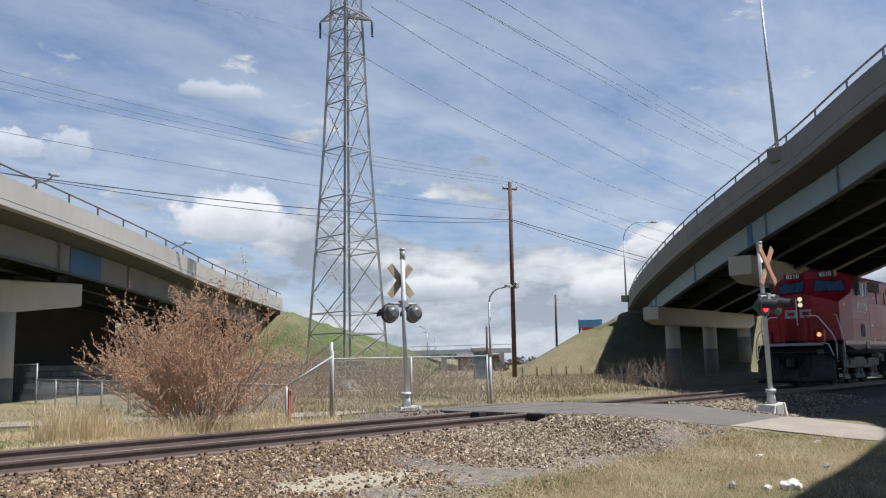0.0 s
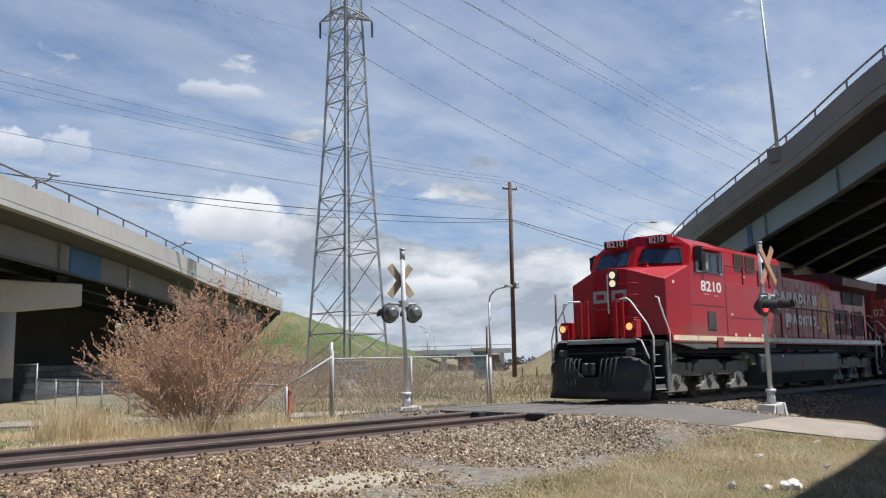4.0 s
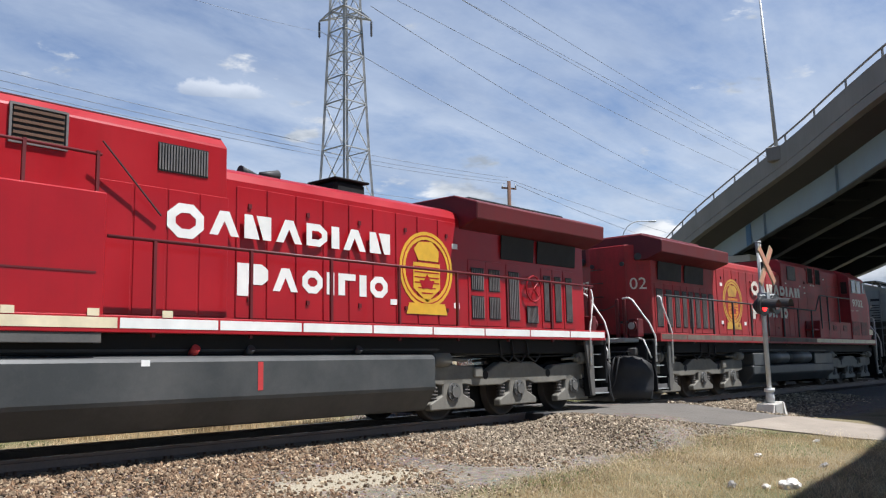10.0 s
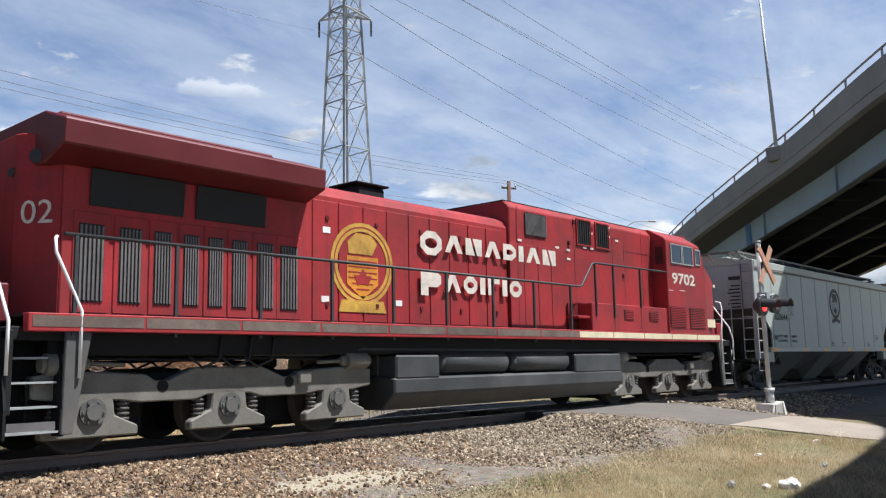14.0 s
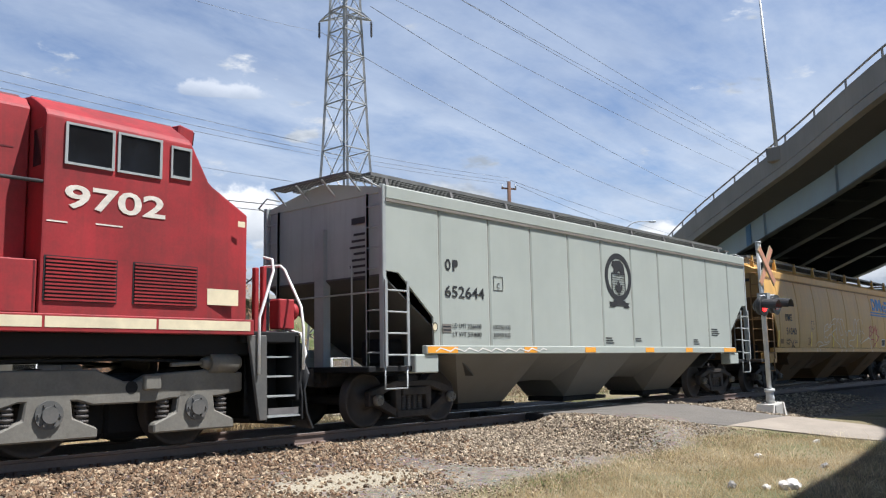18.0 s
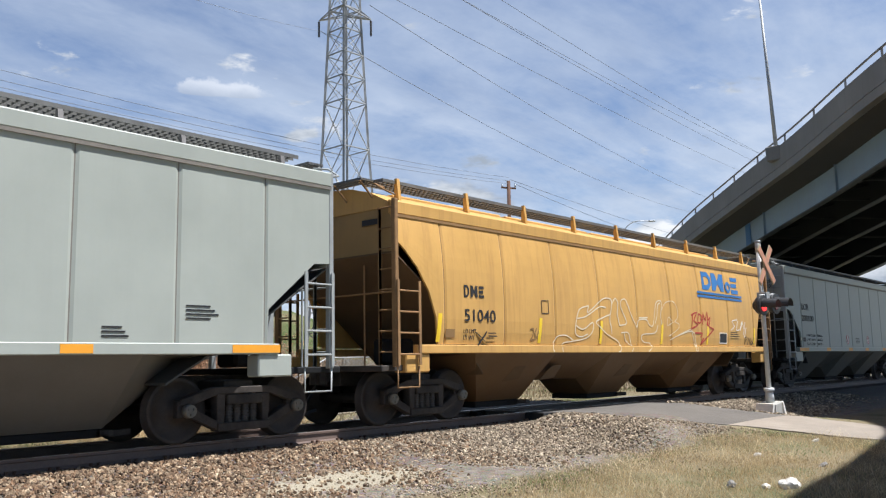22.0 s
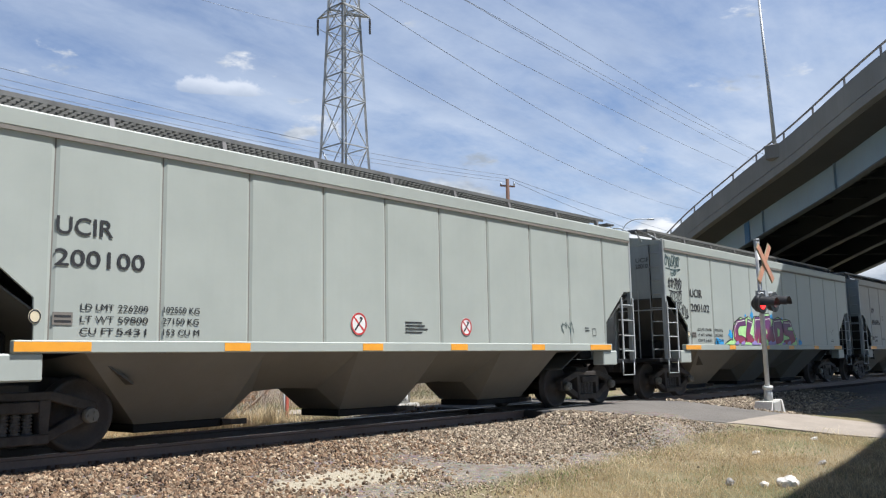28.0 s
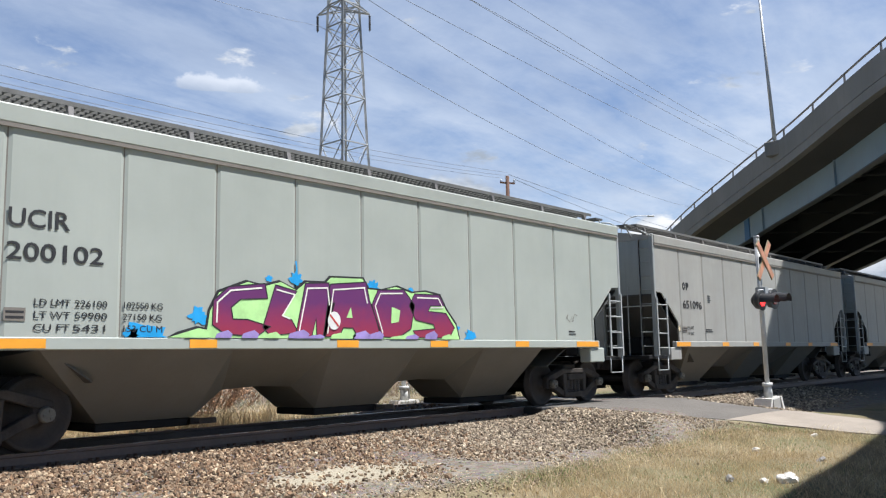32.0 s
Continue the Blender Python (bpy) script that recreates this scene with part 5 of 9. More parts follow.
def bush(name, at, height, spread, stems, seed, label, bud, buds, bud_size, droop=0.15, category="shrub", twigs=5):
    """Many arching stems from one stool, each with side twigs; buds along the twigs."""
    rng = random.Random(seed)
    t = thing(name, label, category, at=at)
    tips = []
    wood = B()

    def grow(p, d, ln, r, depth):
        n = 4 if depth == 0 else 3
        for k in range(n):
            d = (d + Vector((rng.gauss(0, 0.10), rng.gauss(0, 0.10), rng.gauss(0.02, 0.07)))).normalized()
            q = p + d * ln / n
            rod(wood, p, q, r, r * 0.8, 4 if depth else 5, False)
            r *= 0.8
            tips.append((p, q, depth))
            if depth < 2 and (depth or k):
                for _ in range(twigs if depth == 0 else 2):
                    if rng.random() < 0.85:
                        e = (d + Vector((rng.gauss(0, 0.55), rng.gauss(0, 0.55), rng.gauss(0.15, 0.3)))).normalized()
                        grow(p.lerp(q, rng.random()), e, ln * rng.uniform(0.28, 0.5), r * 0.55, depth + 1)
            p = q
    for _ in range(stems):
        a = rng.uniform(0, 6.283)
        o = rng.uniform(0.0, 1.0) ** 0.75
        th = o * spread
        d = Vector((math.cos(a) * math.sin(th), math.sin(a) * math.sin(th), math.cos(th)))
        ln = height * rng.uniform(0.70, 1.0) / math.sqrt(math.cos(th) ** 2 + (1.38 * math.sin(th)) ** 2)
        grow(Vector((math.cos(a) * 0.3 * o, math.sin(a) * 0.3 * o, -0.1)), d, ln, 0.016 * height / 3.0, 0)
    tagged(part("stem_work", wood, "twig", t, "bare grey-brown stems and twigs"), kind="stuff")
    if buds:
        V, F = [], []
        thin = [x for x in tips if x[2] >= 1]
        for i in range(buds):
            p, q, dep = rng.choice(thin)
            c = p.lerp(q, rng.random()) + Vector((rng.gauss(0, 0.012), rng.gauss(0, 0.012), rng.gauss(0, 0.012)))
            s = bud_size * rng.uniform(0.5, 1.3)
            b = len(V)
            u = Vector((rng.gauss(0, 1), rng.gauss(0, 1), rng.gauss(0.6, 0.8))).normalized() * s
            v = u.orthogonal().normalized() * s * 0.55
            x = u.cross(v).normalized() * s * 0.55
            V += [c - u, c + v, c + x, c - v, c - x, c + u]
            F += [(b, b + 1, b + 2), (b, b + 2, b + 3), (b, b + 3, b + 4), (b, b + 4, b + 1), (b + 5, b + 2, b + 1), (b + 5, b + 3, b + 2), (b + 5, b + 4, b + 3), (b + 5, b + 1, b + 4)]
        me = bpy.data.meshes.new("crown")
        me.from_pydata([tuple(v) for v in V], [], F)
        me.materials.append(MATS[bud])
        tagged(part("crown", me, bud, t, "opening rust-coloured buds"), kind="stuff")
    return t


def on_ground(x, y, turn=0, size=1.0):
    return pose(x, y, float(ground_z(x, y)), 0, 0, turn) @ Matrix.Diagonal((size, size, size, 1))


bush("budding_shrub", on_ground(10.5, 16.15), 3.0, 1.0, 50, 21, "large leafless shrub with rust-coloured buds", "bud", 36000, 0.0225, twigs=5)
SCRUB = bush("scrub_bush", on_ground(15.6, 20.5), 1.7, 0.9, 16, 31, "bare brown scrub bush in dry grass", "scrub", 1500, 0.02, twigs=4)
tagged(SCRUB, group="scrub bushes")
for i, (x, y, s) in enumerate(((17.3, 21.8, 1.2), (19.0, 22.0, 1.0), (20.6, 21.5, 1.15), (22.4, 22.0, 1.3), (24.0, 23.5, 1.2), (26.0, 24.0, 1.1), (18.0, 25.0, 1.5), (21.0, 26.5, 1.4), (24.0, 28.0, 1.4), (27.5, 27.5, 1.2), (29.5, 26.5, 1.0),
                               (14.2, 23.0, 1.2), (13.0, 21.0, 0.9), (28.0, 33.0, 1.6), (33.0, 34.0, 1.4), (31.0, 29.0, 1.1), (36.0, 31.0, 0.8), (12.2, 18.4, 0.8), (13.4, 18.9, 0.7), (24.6, 20.3, 0.9), (22.8, 18.9, 0.8), (27.0, 20.5, 0.8), (32.0, 21.5, 0.75), (36.0, 22.5, 0.7))):
    c = copy_thing(SCRUB, on_ground(x, y, i * 67, 1))
    c.scale = (s, s, s)


def rocks():
    for i, (x, y, s, m) in enumerate(((10.50, 3.79, 0.115, "white_rock"), (10.35, 4.02, 0.05, "white_rock"), (13.4, 5.3, 0.055, "white_rock"), (15.2, 5.0, 0.05, "white_rock"), (12.7, 4.1, 0.06, "stone_wall"), (10.2, 4.38, 0.06, "stone_wall"), (8.4, 7.3, 0.05, "ballast"), (10.9, 7.2, 0.045, "ballast"))):
        bm = B()
        bmesh.ops.create_icosphere(bm, subdivisions=3, radius=1)
        for v in bm.verts:
            k = 1 + 0.35 * noise.noise(v.co * 1.6 + Vector((i * 7, 0, 0))) + 0.14 * noise.noise(v.co * 4 + Vector((0, i * 5, 0)))
            v.co = Vector((v.co.x * 1.25, v.co.y, v.co.z * 0.72)) * k * s
        z = float(ground_z(x, y)) + s * 0.35
        solid("rock", bm, m, "pale broken rock lying in the grass" if m == "white_rock" else "brown stone lying in the gravel", "rock", "loose rocks", at=pose(x, y, z, 8 * i, 5 * i, 40 * i))


rocks()


def weeds():
    for i, (x, y) in enumerate(((34.5, 17.8), (36.2, 18.4), (38.0, 18.2), (33.0, 18.6))):
        c = copy_thing(SCRUB, on_ground(x, y, i * 50))
        c.scale = (0.8, 0.8, 0.85)


weeds()


# ---- far things ----


def far_woods(name, x0, x1, d, y_hi, seed, n, label):
    """A far line of bare trees as many small slips, one mesh."""
    rng = random.Random(seed)
    V, F = [], []
    for i in range(n):
        x = rng.uniform(x0, x1)
        p = spot(x, 640, d * rng.uniform(0.9, 1.1))
        p.z = 0.0
        h = d * rng.uniform(0.25, 1.0) * y_hi / 1511.6 * (0.7 + 0.5 * abs(noise.noise(Vector((x * 0.02, seed, 0)))))
        w = h * rng.uniform(0.15, 0.35)
        a = rng.uniform(0, 3.14)
        for k in range(7):
            c = p + Vector((rng.gauss(0, w * 0.6), rng.gauss(0, w * 0.6), h * rng.uniform(0.2, 1.0)))
            b = len(V)
            s = w * rng.uniform(0.25, 0.6)
            V += [c + Vector((math.cos(a + k) * s, math.sin(a + k) * s, -s * 0.7)), c + Vector((-math.cos(a + k) * s, -math.sin(a + k) * s, -s * 0.5)), c + Vector((0, 0, s * 1.3))]
            F.append((b, b + 1, b + 2))
        b = len(V)
        V += [p + Vector((-w * 0.06, 0, -0.5)), p + Vector((w * 0.06, 0, -0.5)), p + Vector((0, 0, h * 0.9))]
        F.append((b, b + 1, b + 2))
    me = bpy.data.meshes.new(name)
    me.from_pydata([tuple(v) for v in V], [], F)
    me.materials.append(MATS["far_wood"])
    tagged(new(name, me), label, "trees", kind="stuff")


far_woods("far_trees", 560, 1040, 260, 24, 3, 900, "hazy bare trees along the horizon")
far_woods("far_trees_near", 640, 900, 120, 20, 5, 420, "bare brown trees beyond the verge")


def building(name, x0, x1, y0, y1, d, depth, material, label, windows):
    a, b = spot(x0, y1, d), spot(x1, y1, d)
    top = spot(x0, y0, d).z
    ang = math.degrees(math.atan2(b.y - a.y, b.x - a.x))
    ln = Vector((b.x - a.x, b.y - a.y, 0)).length
    t = thing(name, label, "building", at=pose(a.x, a.y, 0, 0, 0, ang))
    part("wall", quad_box(B(), 0, ln, 0, depth, -0.5, top), material, t)
    part("roof", bevelled(quad_box(B(), -0.2, ln + 0.2, -0.2, depth + 0.2, top, top + 0.3), 0.05), "far_pale", t)
    for k in range(windows):
        u = ln * (k + 0.5) / windows
        part("window", quad_box(B(), u - ln / windows * 0.3, u + ln / windows * 0.3, -0.06, 0.0, top * 0.45, top * 0.8), "cab_glass", t)
    return t


building("brick_building", 812, 884, 630, 648, 150, 12, "red_brick", "low red brick building in the distance", 5)
building("pale_building", 748, 812, 622, 642, 210, 14, "far_pale", "low pale building in the distance", 6)
building("teal_container", 840, 866, 622, 655, 62, 2.4, "teal_mottled", "teal graffiti-covered cabinet by the verge", 0)


def far_viaduct():
    t = thing("far_viaduct", "distant pale road viaduct with railing", "bridge")
    a, b = spot(700, 622, 170), spot(905, 616, 170)
    d = b - a
    ang = math.degrees(math.atan2(d.y, d.x))
    ln = Vector((d.x, d.y, 0)).length
    M = pose(a.x, a.y, a.z, 0, -math.degrees(math.asin(d.z / d.length)), ang)
    part("deck", quad_box(B(), 0, ln, 0, 6, -0.9, 0), "far_pale", t, at=M)
    part("railing", quad_box(B(), 0, ln, -0.05, 0.05, 0.7, 0.8), "galv", t, at=M)
    for k in range(6):
        u = ln * (k + 0.5) / 6
        part("pier", quad_box(B(), u - 0.5, u + 0.5, 1, 5, -4.5, -0.9), "far_pale", t, at=M)


far_viaduct()


def billboard():
    a, b = spot(1024, 580, 96), spot(1066, 580, 96)
    ang = math.degrees(math.atan2(b.y - a.y, b.x - a.x))
    w = (b - a).length
    h = 14 / 1511.6 * 96
    t = thing("billboard", "blue advertising board on a post above the bank", "billboard", at=pose(a.x, a.y, a.z, 0, 0, ang))
    part("board", bevelled(quad_box(B(), 0, w, -0.1, 0.1, 0, h), 0.03), "sign_blue", t, "blue and green board")
    part("lower_strip", quad_box(B(), 0.3, w - 0.6, -0.12, -0.1, -0.35, 0.02), "sign_red", t, "red strip")
    gz = float(ground_z(a.x, a.y)) - a.z - 0.3
    for u in (0.15, w * 0.5):
        part("post", rod(B(), (u, 0.2, gz), (u, 0.2, h * 0.5), 0.12, 0.12, 8), "dark_steel", t)


billboard()


def bank_posts():
    """A row of short posts at the foot of the right-hand bank."""
    a, b = spot(925, 662, 66), spot(1140, 660, 62)
    for k in range(9):
        p = a.lerp(b, k / 8)
        z = float(ground_z(p.x, p.y))
        solid("bank_post", rod(B(), (p.x, p.y, z - 0.2), (p.x, p.y, z + 0.75), 0.06, 0.06, 8), "pole_wood", "short wooden post at the foot of the bank", "post", "row of bank posts")


bank_posts()

# ---- the train ----


def rolled(t):
    """Metres that the train has gone along the track at t seconds."""
    k = (t - 16) / 16
    u = max(0.0, t - 24.5)
    return 27.0685 + 63.369 * k + 3.4409 * k * k - 0.3976 * k ** 3 - 0.12245 * k ** 4 + 0.1 * u * u / (u + 1.5)


TRAIN, WHEELS = [], []
SHARED = {}


def shared(name, make, material):
    """One mesh, made once, for pieces that look alike."""
    key = (name, material)
    if key not in SHARED:
        me = mesh_of(make(), name)
        me.materials.append(MATS[material])
        SHARED[key] = me
    return SHARED[key]


TEXTS = {}


def lettering(text, h, material, parent, x, z, s, hw, name="lettering", width=None, lean=0.0, label="", bold=0.0):
    """Painted characters on a side wall (s -1: the side towards -y). x is the middle of the line, z its base line."""
    key = (text, material, bold)
    if key not in TEXTS:
        cu = bpy.data.curves.new("lettering", "FONT")
        cu.body, cu.align_x, cu.size, cu.extrude, cu.resolution_u = text, "CENTER", 1.0, 0.0015, 3
        cu.offset = bold
        ob = new("lettering", cu)
        dg = bpy.context.evaluated_depsgraph_get()
        me = bpy.data.meshes.new_from_object(ob.evaluated_get(dg))
        bpy.data.objects.remove(ob)
        me.materials.clear()
        me.materials.append(MATS[material])
        xs = [v.co.x for v in me.vertices]
        TEXTS[key] = (me, max(xs) - min(xs))
    me, w0 = TEXTS[key]
    k = h / 0.69
    kx = (width / w0) if width else k
    m = pose(x, s * (hw + 0.004), z, 90 + lean * s, 0, 0 if s < 0 else 180) @ Matrix.Diagonal((kx, k, 1, 1))
    return part(name, me, material, parent, label, at=m)


def plate(pts, s, y, thick=0.003):
    """A flat shape on a side wall, by its corners (x, z)."""
    return prism(B(), pts, "y", s * y, s * (y + thick))


def ring_pts(cx, cz, rx, rz, n=28):
    return [(cx + rx * math.cos(2 * math.pi * i / n), cz + rz * math.sin(2 * math.pi * i / n)) for i in range(n)]


def ring_plate(cx, cz, rx, rz, w, s, y, n=28):
    bm = B()
    a, b = ring_pts(cx, cz, rx, rz, n), ring_pts(cx, cz, rx - w, rz - w, n)
    rows = [[(p[0], s * y, p[1]), (q[0], s * y, q[1])] for p, q in zip(a + a[:1], b + b[:1])]
    slab(bm, rows, (0, s * 0.003, 0))
    return bm


def stroke(pts, w, s, y):
    """A painted line on a side wall."""
    P = [Vector(p) for p in pts]
    rows = []
    for k, p in enumerate(P):
        a = (p - P[k - 1]) if k else (P[1] - p)
        b = (P[k + 1] - p) if k + 1 < len(P) else a
        a = a.normalized() if a.length > 1e-6 else b.normalized()
        b = b.normalized() if b.length > 1e-6 else a
        d = (a + b) if (a + b).length > 0.3 else a
        n = Vector((-d.y, d.x)).normalized()
        n = n * min(1.6, 1 / max(0.4, abs(n.dot(Vector((-a.y, a.x)))))) * w / 2
        yy = s * (y + 0.0012 + 0.0015 * k / len(P))
        rows.append([(p.x + n.x, yy, p.y + n.y), (p.x - n.x, yy, p.y - n.y)])
    return slab(B(), rows, (0, -s * 0.001, 0))


def curved(pts, n=5):
    """A smooth line through points of a wall."""
    P = [Vector(p) for p in pts]
    P = [P[0] * 2 - P[1]] + P + [P[-1] * 2 - P[-2]]
    out = []
    for a, b, c, d in zip(P, P[1:], P[2:], P[3:]):
        for k in range(n):
            t = k / n
            out.append(0.5 * (2 * b + (c - a) * t + (2 * a - 5 * b + 4 * c - d) * t * t + (3 * b - a - 3 * c + d) * t ** 3))
    return [tuple(p) for p in out + [P[-2]]]


# abstract strokes of a felt pen: each in a unit square
PEN = [[(.9, .8), (.5, 1.0), (.1, .7), (.3, .35), (.8, .5), (.9, .15), (.4, -.1), (0, .15)], [(0, .2), (.3, .8), (.55, .5), (.35, .1), (.1, .4), (.4, 1.0), (1.0, .7)],
       [(.2, 1.1), (.1, .3), (.5, -.05), (.9, .4), (.6, .8), (.4, .3), (1.1, .1)], [(.1, .1), (.6, .2), (.9, .7), (.5, 1.0), (.2, .6), (.6, .35), (1.0, 1.1)],
       [(0, .6), (.4, 1.0), (.6, .2), (.2, 0), (.1, .4), (.9, .9), (.8, .1)]]


def tag(h, cx, cz, w, hgt, seed, n, width, material, y=1.606, label="black marker-pen tag", lean=0.0, flourish=True):
    rng = random.Random(seed)
    for k in range(n):
        g = PEN[rng.randrange(len(PEN))]
        x0 = cx - w / 2 + w * k / n
        pts = [(x0 + a * w / n * 1.08 + rng.gauss(0, 0.006), cz - hgt / 2 + b * hgt + lean * (x0 - cx) + rng.gauss(0, 0.008)) for a, b in g]
        part("pen_stroke", stroke(curved(pts), width, -1, y + 0.0015 * (k % 2)), material, h, label)
    if flourish:
        part("pen_stroke", stroke(curved([(cx - w * .45, cz - hgt * .62), (cx, cz - hgt * .72), (cx + w * .5, cz - hgt * .60), (cx + w * .3, cz - hgt * .8)]), width * 0.8, -1, y), material, h, label)


# ---- wheels and bogies ----


def wheel_mesh(r):
    bm = B()
    prof = [(0.0, -0.10), (0.12, -0.10), (0.13, -0.055), (0.20, -0.03), (r - 0.11, -0.012), (r - 0.065, -0.065), (r - 0.015, -0.07), (r, -0.06), (r + 0.004, 0.03), (r + 0.028, 0.045), (r + 0.026, 0.07), (r - 0.06, 0.07), (r - 0.09, 0.03), (0.2, 0.03), (0.12, 0.09), (0.0, 0.09)]
    n = 40
    rows = []
    for i in range(n + 1):
        a = 2 * math.pi * i / n
        rows.append([(p * math.cos(a), q, p * math.sin(a)) for p, q in prof])
    skin(bm, rows, True)
    bmesh.ops.remove_doubles(bm, verts=bm.verts, dist=1e-5)
    return bm


def wheelset(parent, u, r, turn, cap):
    ax = part("wheelset", shared("axle%.2f" % r, lambda: rod(B(), (0, -0.95, 0), (0, 0.95, 0), 0.085, 0.085, 12), "wheel_steel"), "wheel_steel", parent, "axle with two steel wheels")
    for s in (-1, 1):
        w = part("wheel", shared("wheel%.2f" % r, lambda: wheel_mesh(r), "wheel_steel"), "wheel_steel", ax, "dark steel wheel with bright rim", at=pose(0, s * 0.7525, 0, 0, 0, 0 if s < 0 else 180))
    if cap:
        def bolts():
            bm = rod(B(), (0, -1.19, 0), (0, -1.10, 0), 0.085, 0.10, 14)
            for k in range(3):
                a = 2 * math.pi * k / 3
                for y in (-1.195,):
                    quad_box(bm, 0.05 * math.cos(a) - 0.018, 0.05 * math.cos(a) + 0.018, y - 0.02, y + 0.02, 0.05 * math.sin(a) - 0.018, 0.05 * math.sin(a) + 0.018)
            return bm
        for k in (0, 180):
            part("axle_cap", shared("axle_cap", bolts, "truck_grey"), "truck_grey", ax, "round bolted axle cap", at=pose(0, 0, 0, 0, 0, k))
    WHEELS.append((ax, u, r, turn))
    return ax


def coil(bm, x, y, z0, z1, r, n=6):
    h = (z1 - z0) / n
    for k in range(n):
        rod(bm, (x, y, z0 + k * h), (x, y, z0 + (k + 0.55) * h), r, r, 10)
        rod(bm, (x, y, z0 + (k + 0.55) * h), (x, y, z0 + (k + 1) * h), r * 0.72, r * 0.72, 8)
    return bm


def wagon_bogie(parent, u, axle, turn):
    for du in (-axle, axle):
        wheelset(parent, u + du, 0.46, turn, True)
    a = axle

    def side():
        bm = B()
        prism(bm, [(-a - 0.12, 0.54), (-a - 0.10, 0.62), (-0.50, 0.77), (0.50, 0.77), (a + 0.10, 0.62), (a + 0.12, 0.54), (a - 0.1, 0.54), (0.42, 0.67), (-0.42, 0.67), (-a + 0.1, 0.54)], "y", -0.09, 0.09)
        prism(bm, [(-0.44, 0.15), (0.44, 0.15), (0.44, 0.27), (-0.44, 0.27)], "y", -0.11, 0.11)
        for q in (-1, 1):
            prism(bm, [(q * (a - 0.02), 0.38), (q * (a - 0.10), 0.50), (q * 0.38, 0.27), (q * 0.40, 0.152)], "y", -0.075, 0.075)
            prism(bm, [(q * 0.44, 0.262), (q * 0.33, 0.262), (q * 0.31, 0.67), (q * 0.46, 0.67)], "y", -0.085, 0.085)
            prism(bm, [(q * (a - 0.14), 0.36), (q * (a + 0.14), 0.36), (q * (a + 0.13), 0.60), (q * (a - 0.13), 0.60)], "y", -0.06, 0.06)
        return bevelled(bm, 0.012)
    me = shared("side_frame%.2f" % a, side, "bogie_rust")

    sp = shared("spring", lambda: coil(B(), 0, 0, 0.272, 0.52, 0.062), "spring_dark")
    be = shared("bolster_end", lambda: bevelled(quad_box(B(), -0.30, 0.30, -0.12, 0.12, 0.52, 0.66), 0.015), "bogie_rust")
    for s in (-1, 1):
        f = part("side_frame", me, "bogie_rust", parent, "cast steel bogie side frame", at=pose(u, s * 1.0, 0))
        for k in range(4):
            part("spring", sp, "spring_dark", f, at=pose(-0.21 + 0.14 * k, 0, 0))
        part("bolster_end", be, "bogie_rust", f)
        part("brake_rod", shared("brake_rod", lambda: rod(rod(B(), (-0.5, 0, 0.42), (0.5, 0, 0.50), 0.022, 0.022, 6), (0.5, 0, 0.5), (0.58, 0, 0.3), 0.03, 0.03, 6), "bogie_rust"), "bogie_rust", f, at=pose(0, -s * 0.25, 0))
    for q in (-1, 1):
        part("brake_beam", shared("brake_beam", lambda: bevelled(quad_box(rod(B(), (0, -0.8, 0.36), (0, 0.8, 0.36), 0.06, 0.06, 8), -0.05, 0.05, -0.72, 0.72, 0.26, 0.52), 0.02), "under_black"), "under_black", parent, at=pose(u + q * (a - 0.52), 0, 0))
    part("bolster", shared("bolster", lambda: bevelled(quad_box(B(), -0.25, 0.25, -0.95, 0.95, 0.30, 0.86), 0.02), "bogie_rust"), "bogie_rust", parent, at=pose(u, 0, 0))


def coupler(parent, u, q, material="bogie_rust", hose=True):
    """q: 1 for the end at +x, -1 for the other."""
    def make():
        bm = quad_box(B(), -0.75, 0.0, -0.09, 0.09, -0.1, 0.1)
        prism(bm, [(0.0, -0.16), (0.16, -0.16), (0.22, -0.04), (0.14, 0.02), (0.18, 0.14), (0.05, 0.17), (-0.02, 0.12)], "z", -0.15, 0.15)
        return bevelled(bm, 0.015)
    part("coupler", shared("coupler", make, material), material, parent, "knuckle coupler", at=pose(u, 0, 0.86) @ (Matrix.Identity(4) if q > 0 else pose(0, 0, 0, 0, 0, 180)))
    if not hose:
        return
    pts = [Vector((-0.45, -0.30, 0.10)), Vector((-0.15, -0.34, -0.16)), Vector((0.08, -0.32, -0.46)), Vector((0.32, -0.28, -0.60)), Vector((0.60, -0.22, -0.56))]
    part("brake_hose", shared("brake_hose", lambda: pipe(B(), pts, 0.03, 8), "black_rubber"), "black_rubber", parent, "black air hose", at=pose(u, 0, 0.86) @ (Matrix.Identity(4) if q > 0 else pose(0, 0, 0, 0, 0, 180)))


# ---- covered hopper wagons ----


def ladder(parent, x0, x1, y, z0, z1, n, material, name="ladder", r=0.016, stile=0.028):
    bm = B()
    for x in (x0, x1):
        quad_box(bm, x - stile, x + stile, y - 0.012, y + 0.012, z0, z1)
    l = part(name, bm, material, parent, "steel ladder")
    for k in range(n):
        z = z0 + (z1 - z0) * (k + 0.5) / n
        part("rung", shared("rung%.2f" % (x1 - x0), lambda: rod(B(), (0, 0, 0), (x1 - x0, 0, 0), r, r, 6), material), material, l, at=pose(x0, y, z))
    return l


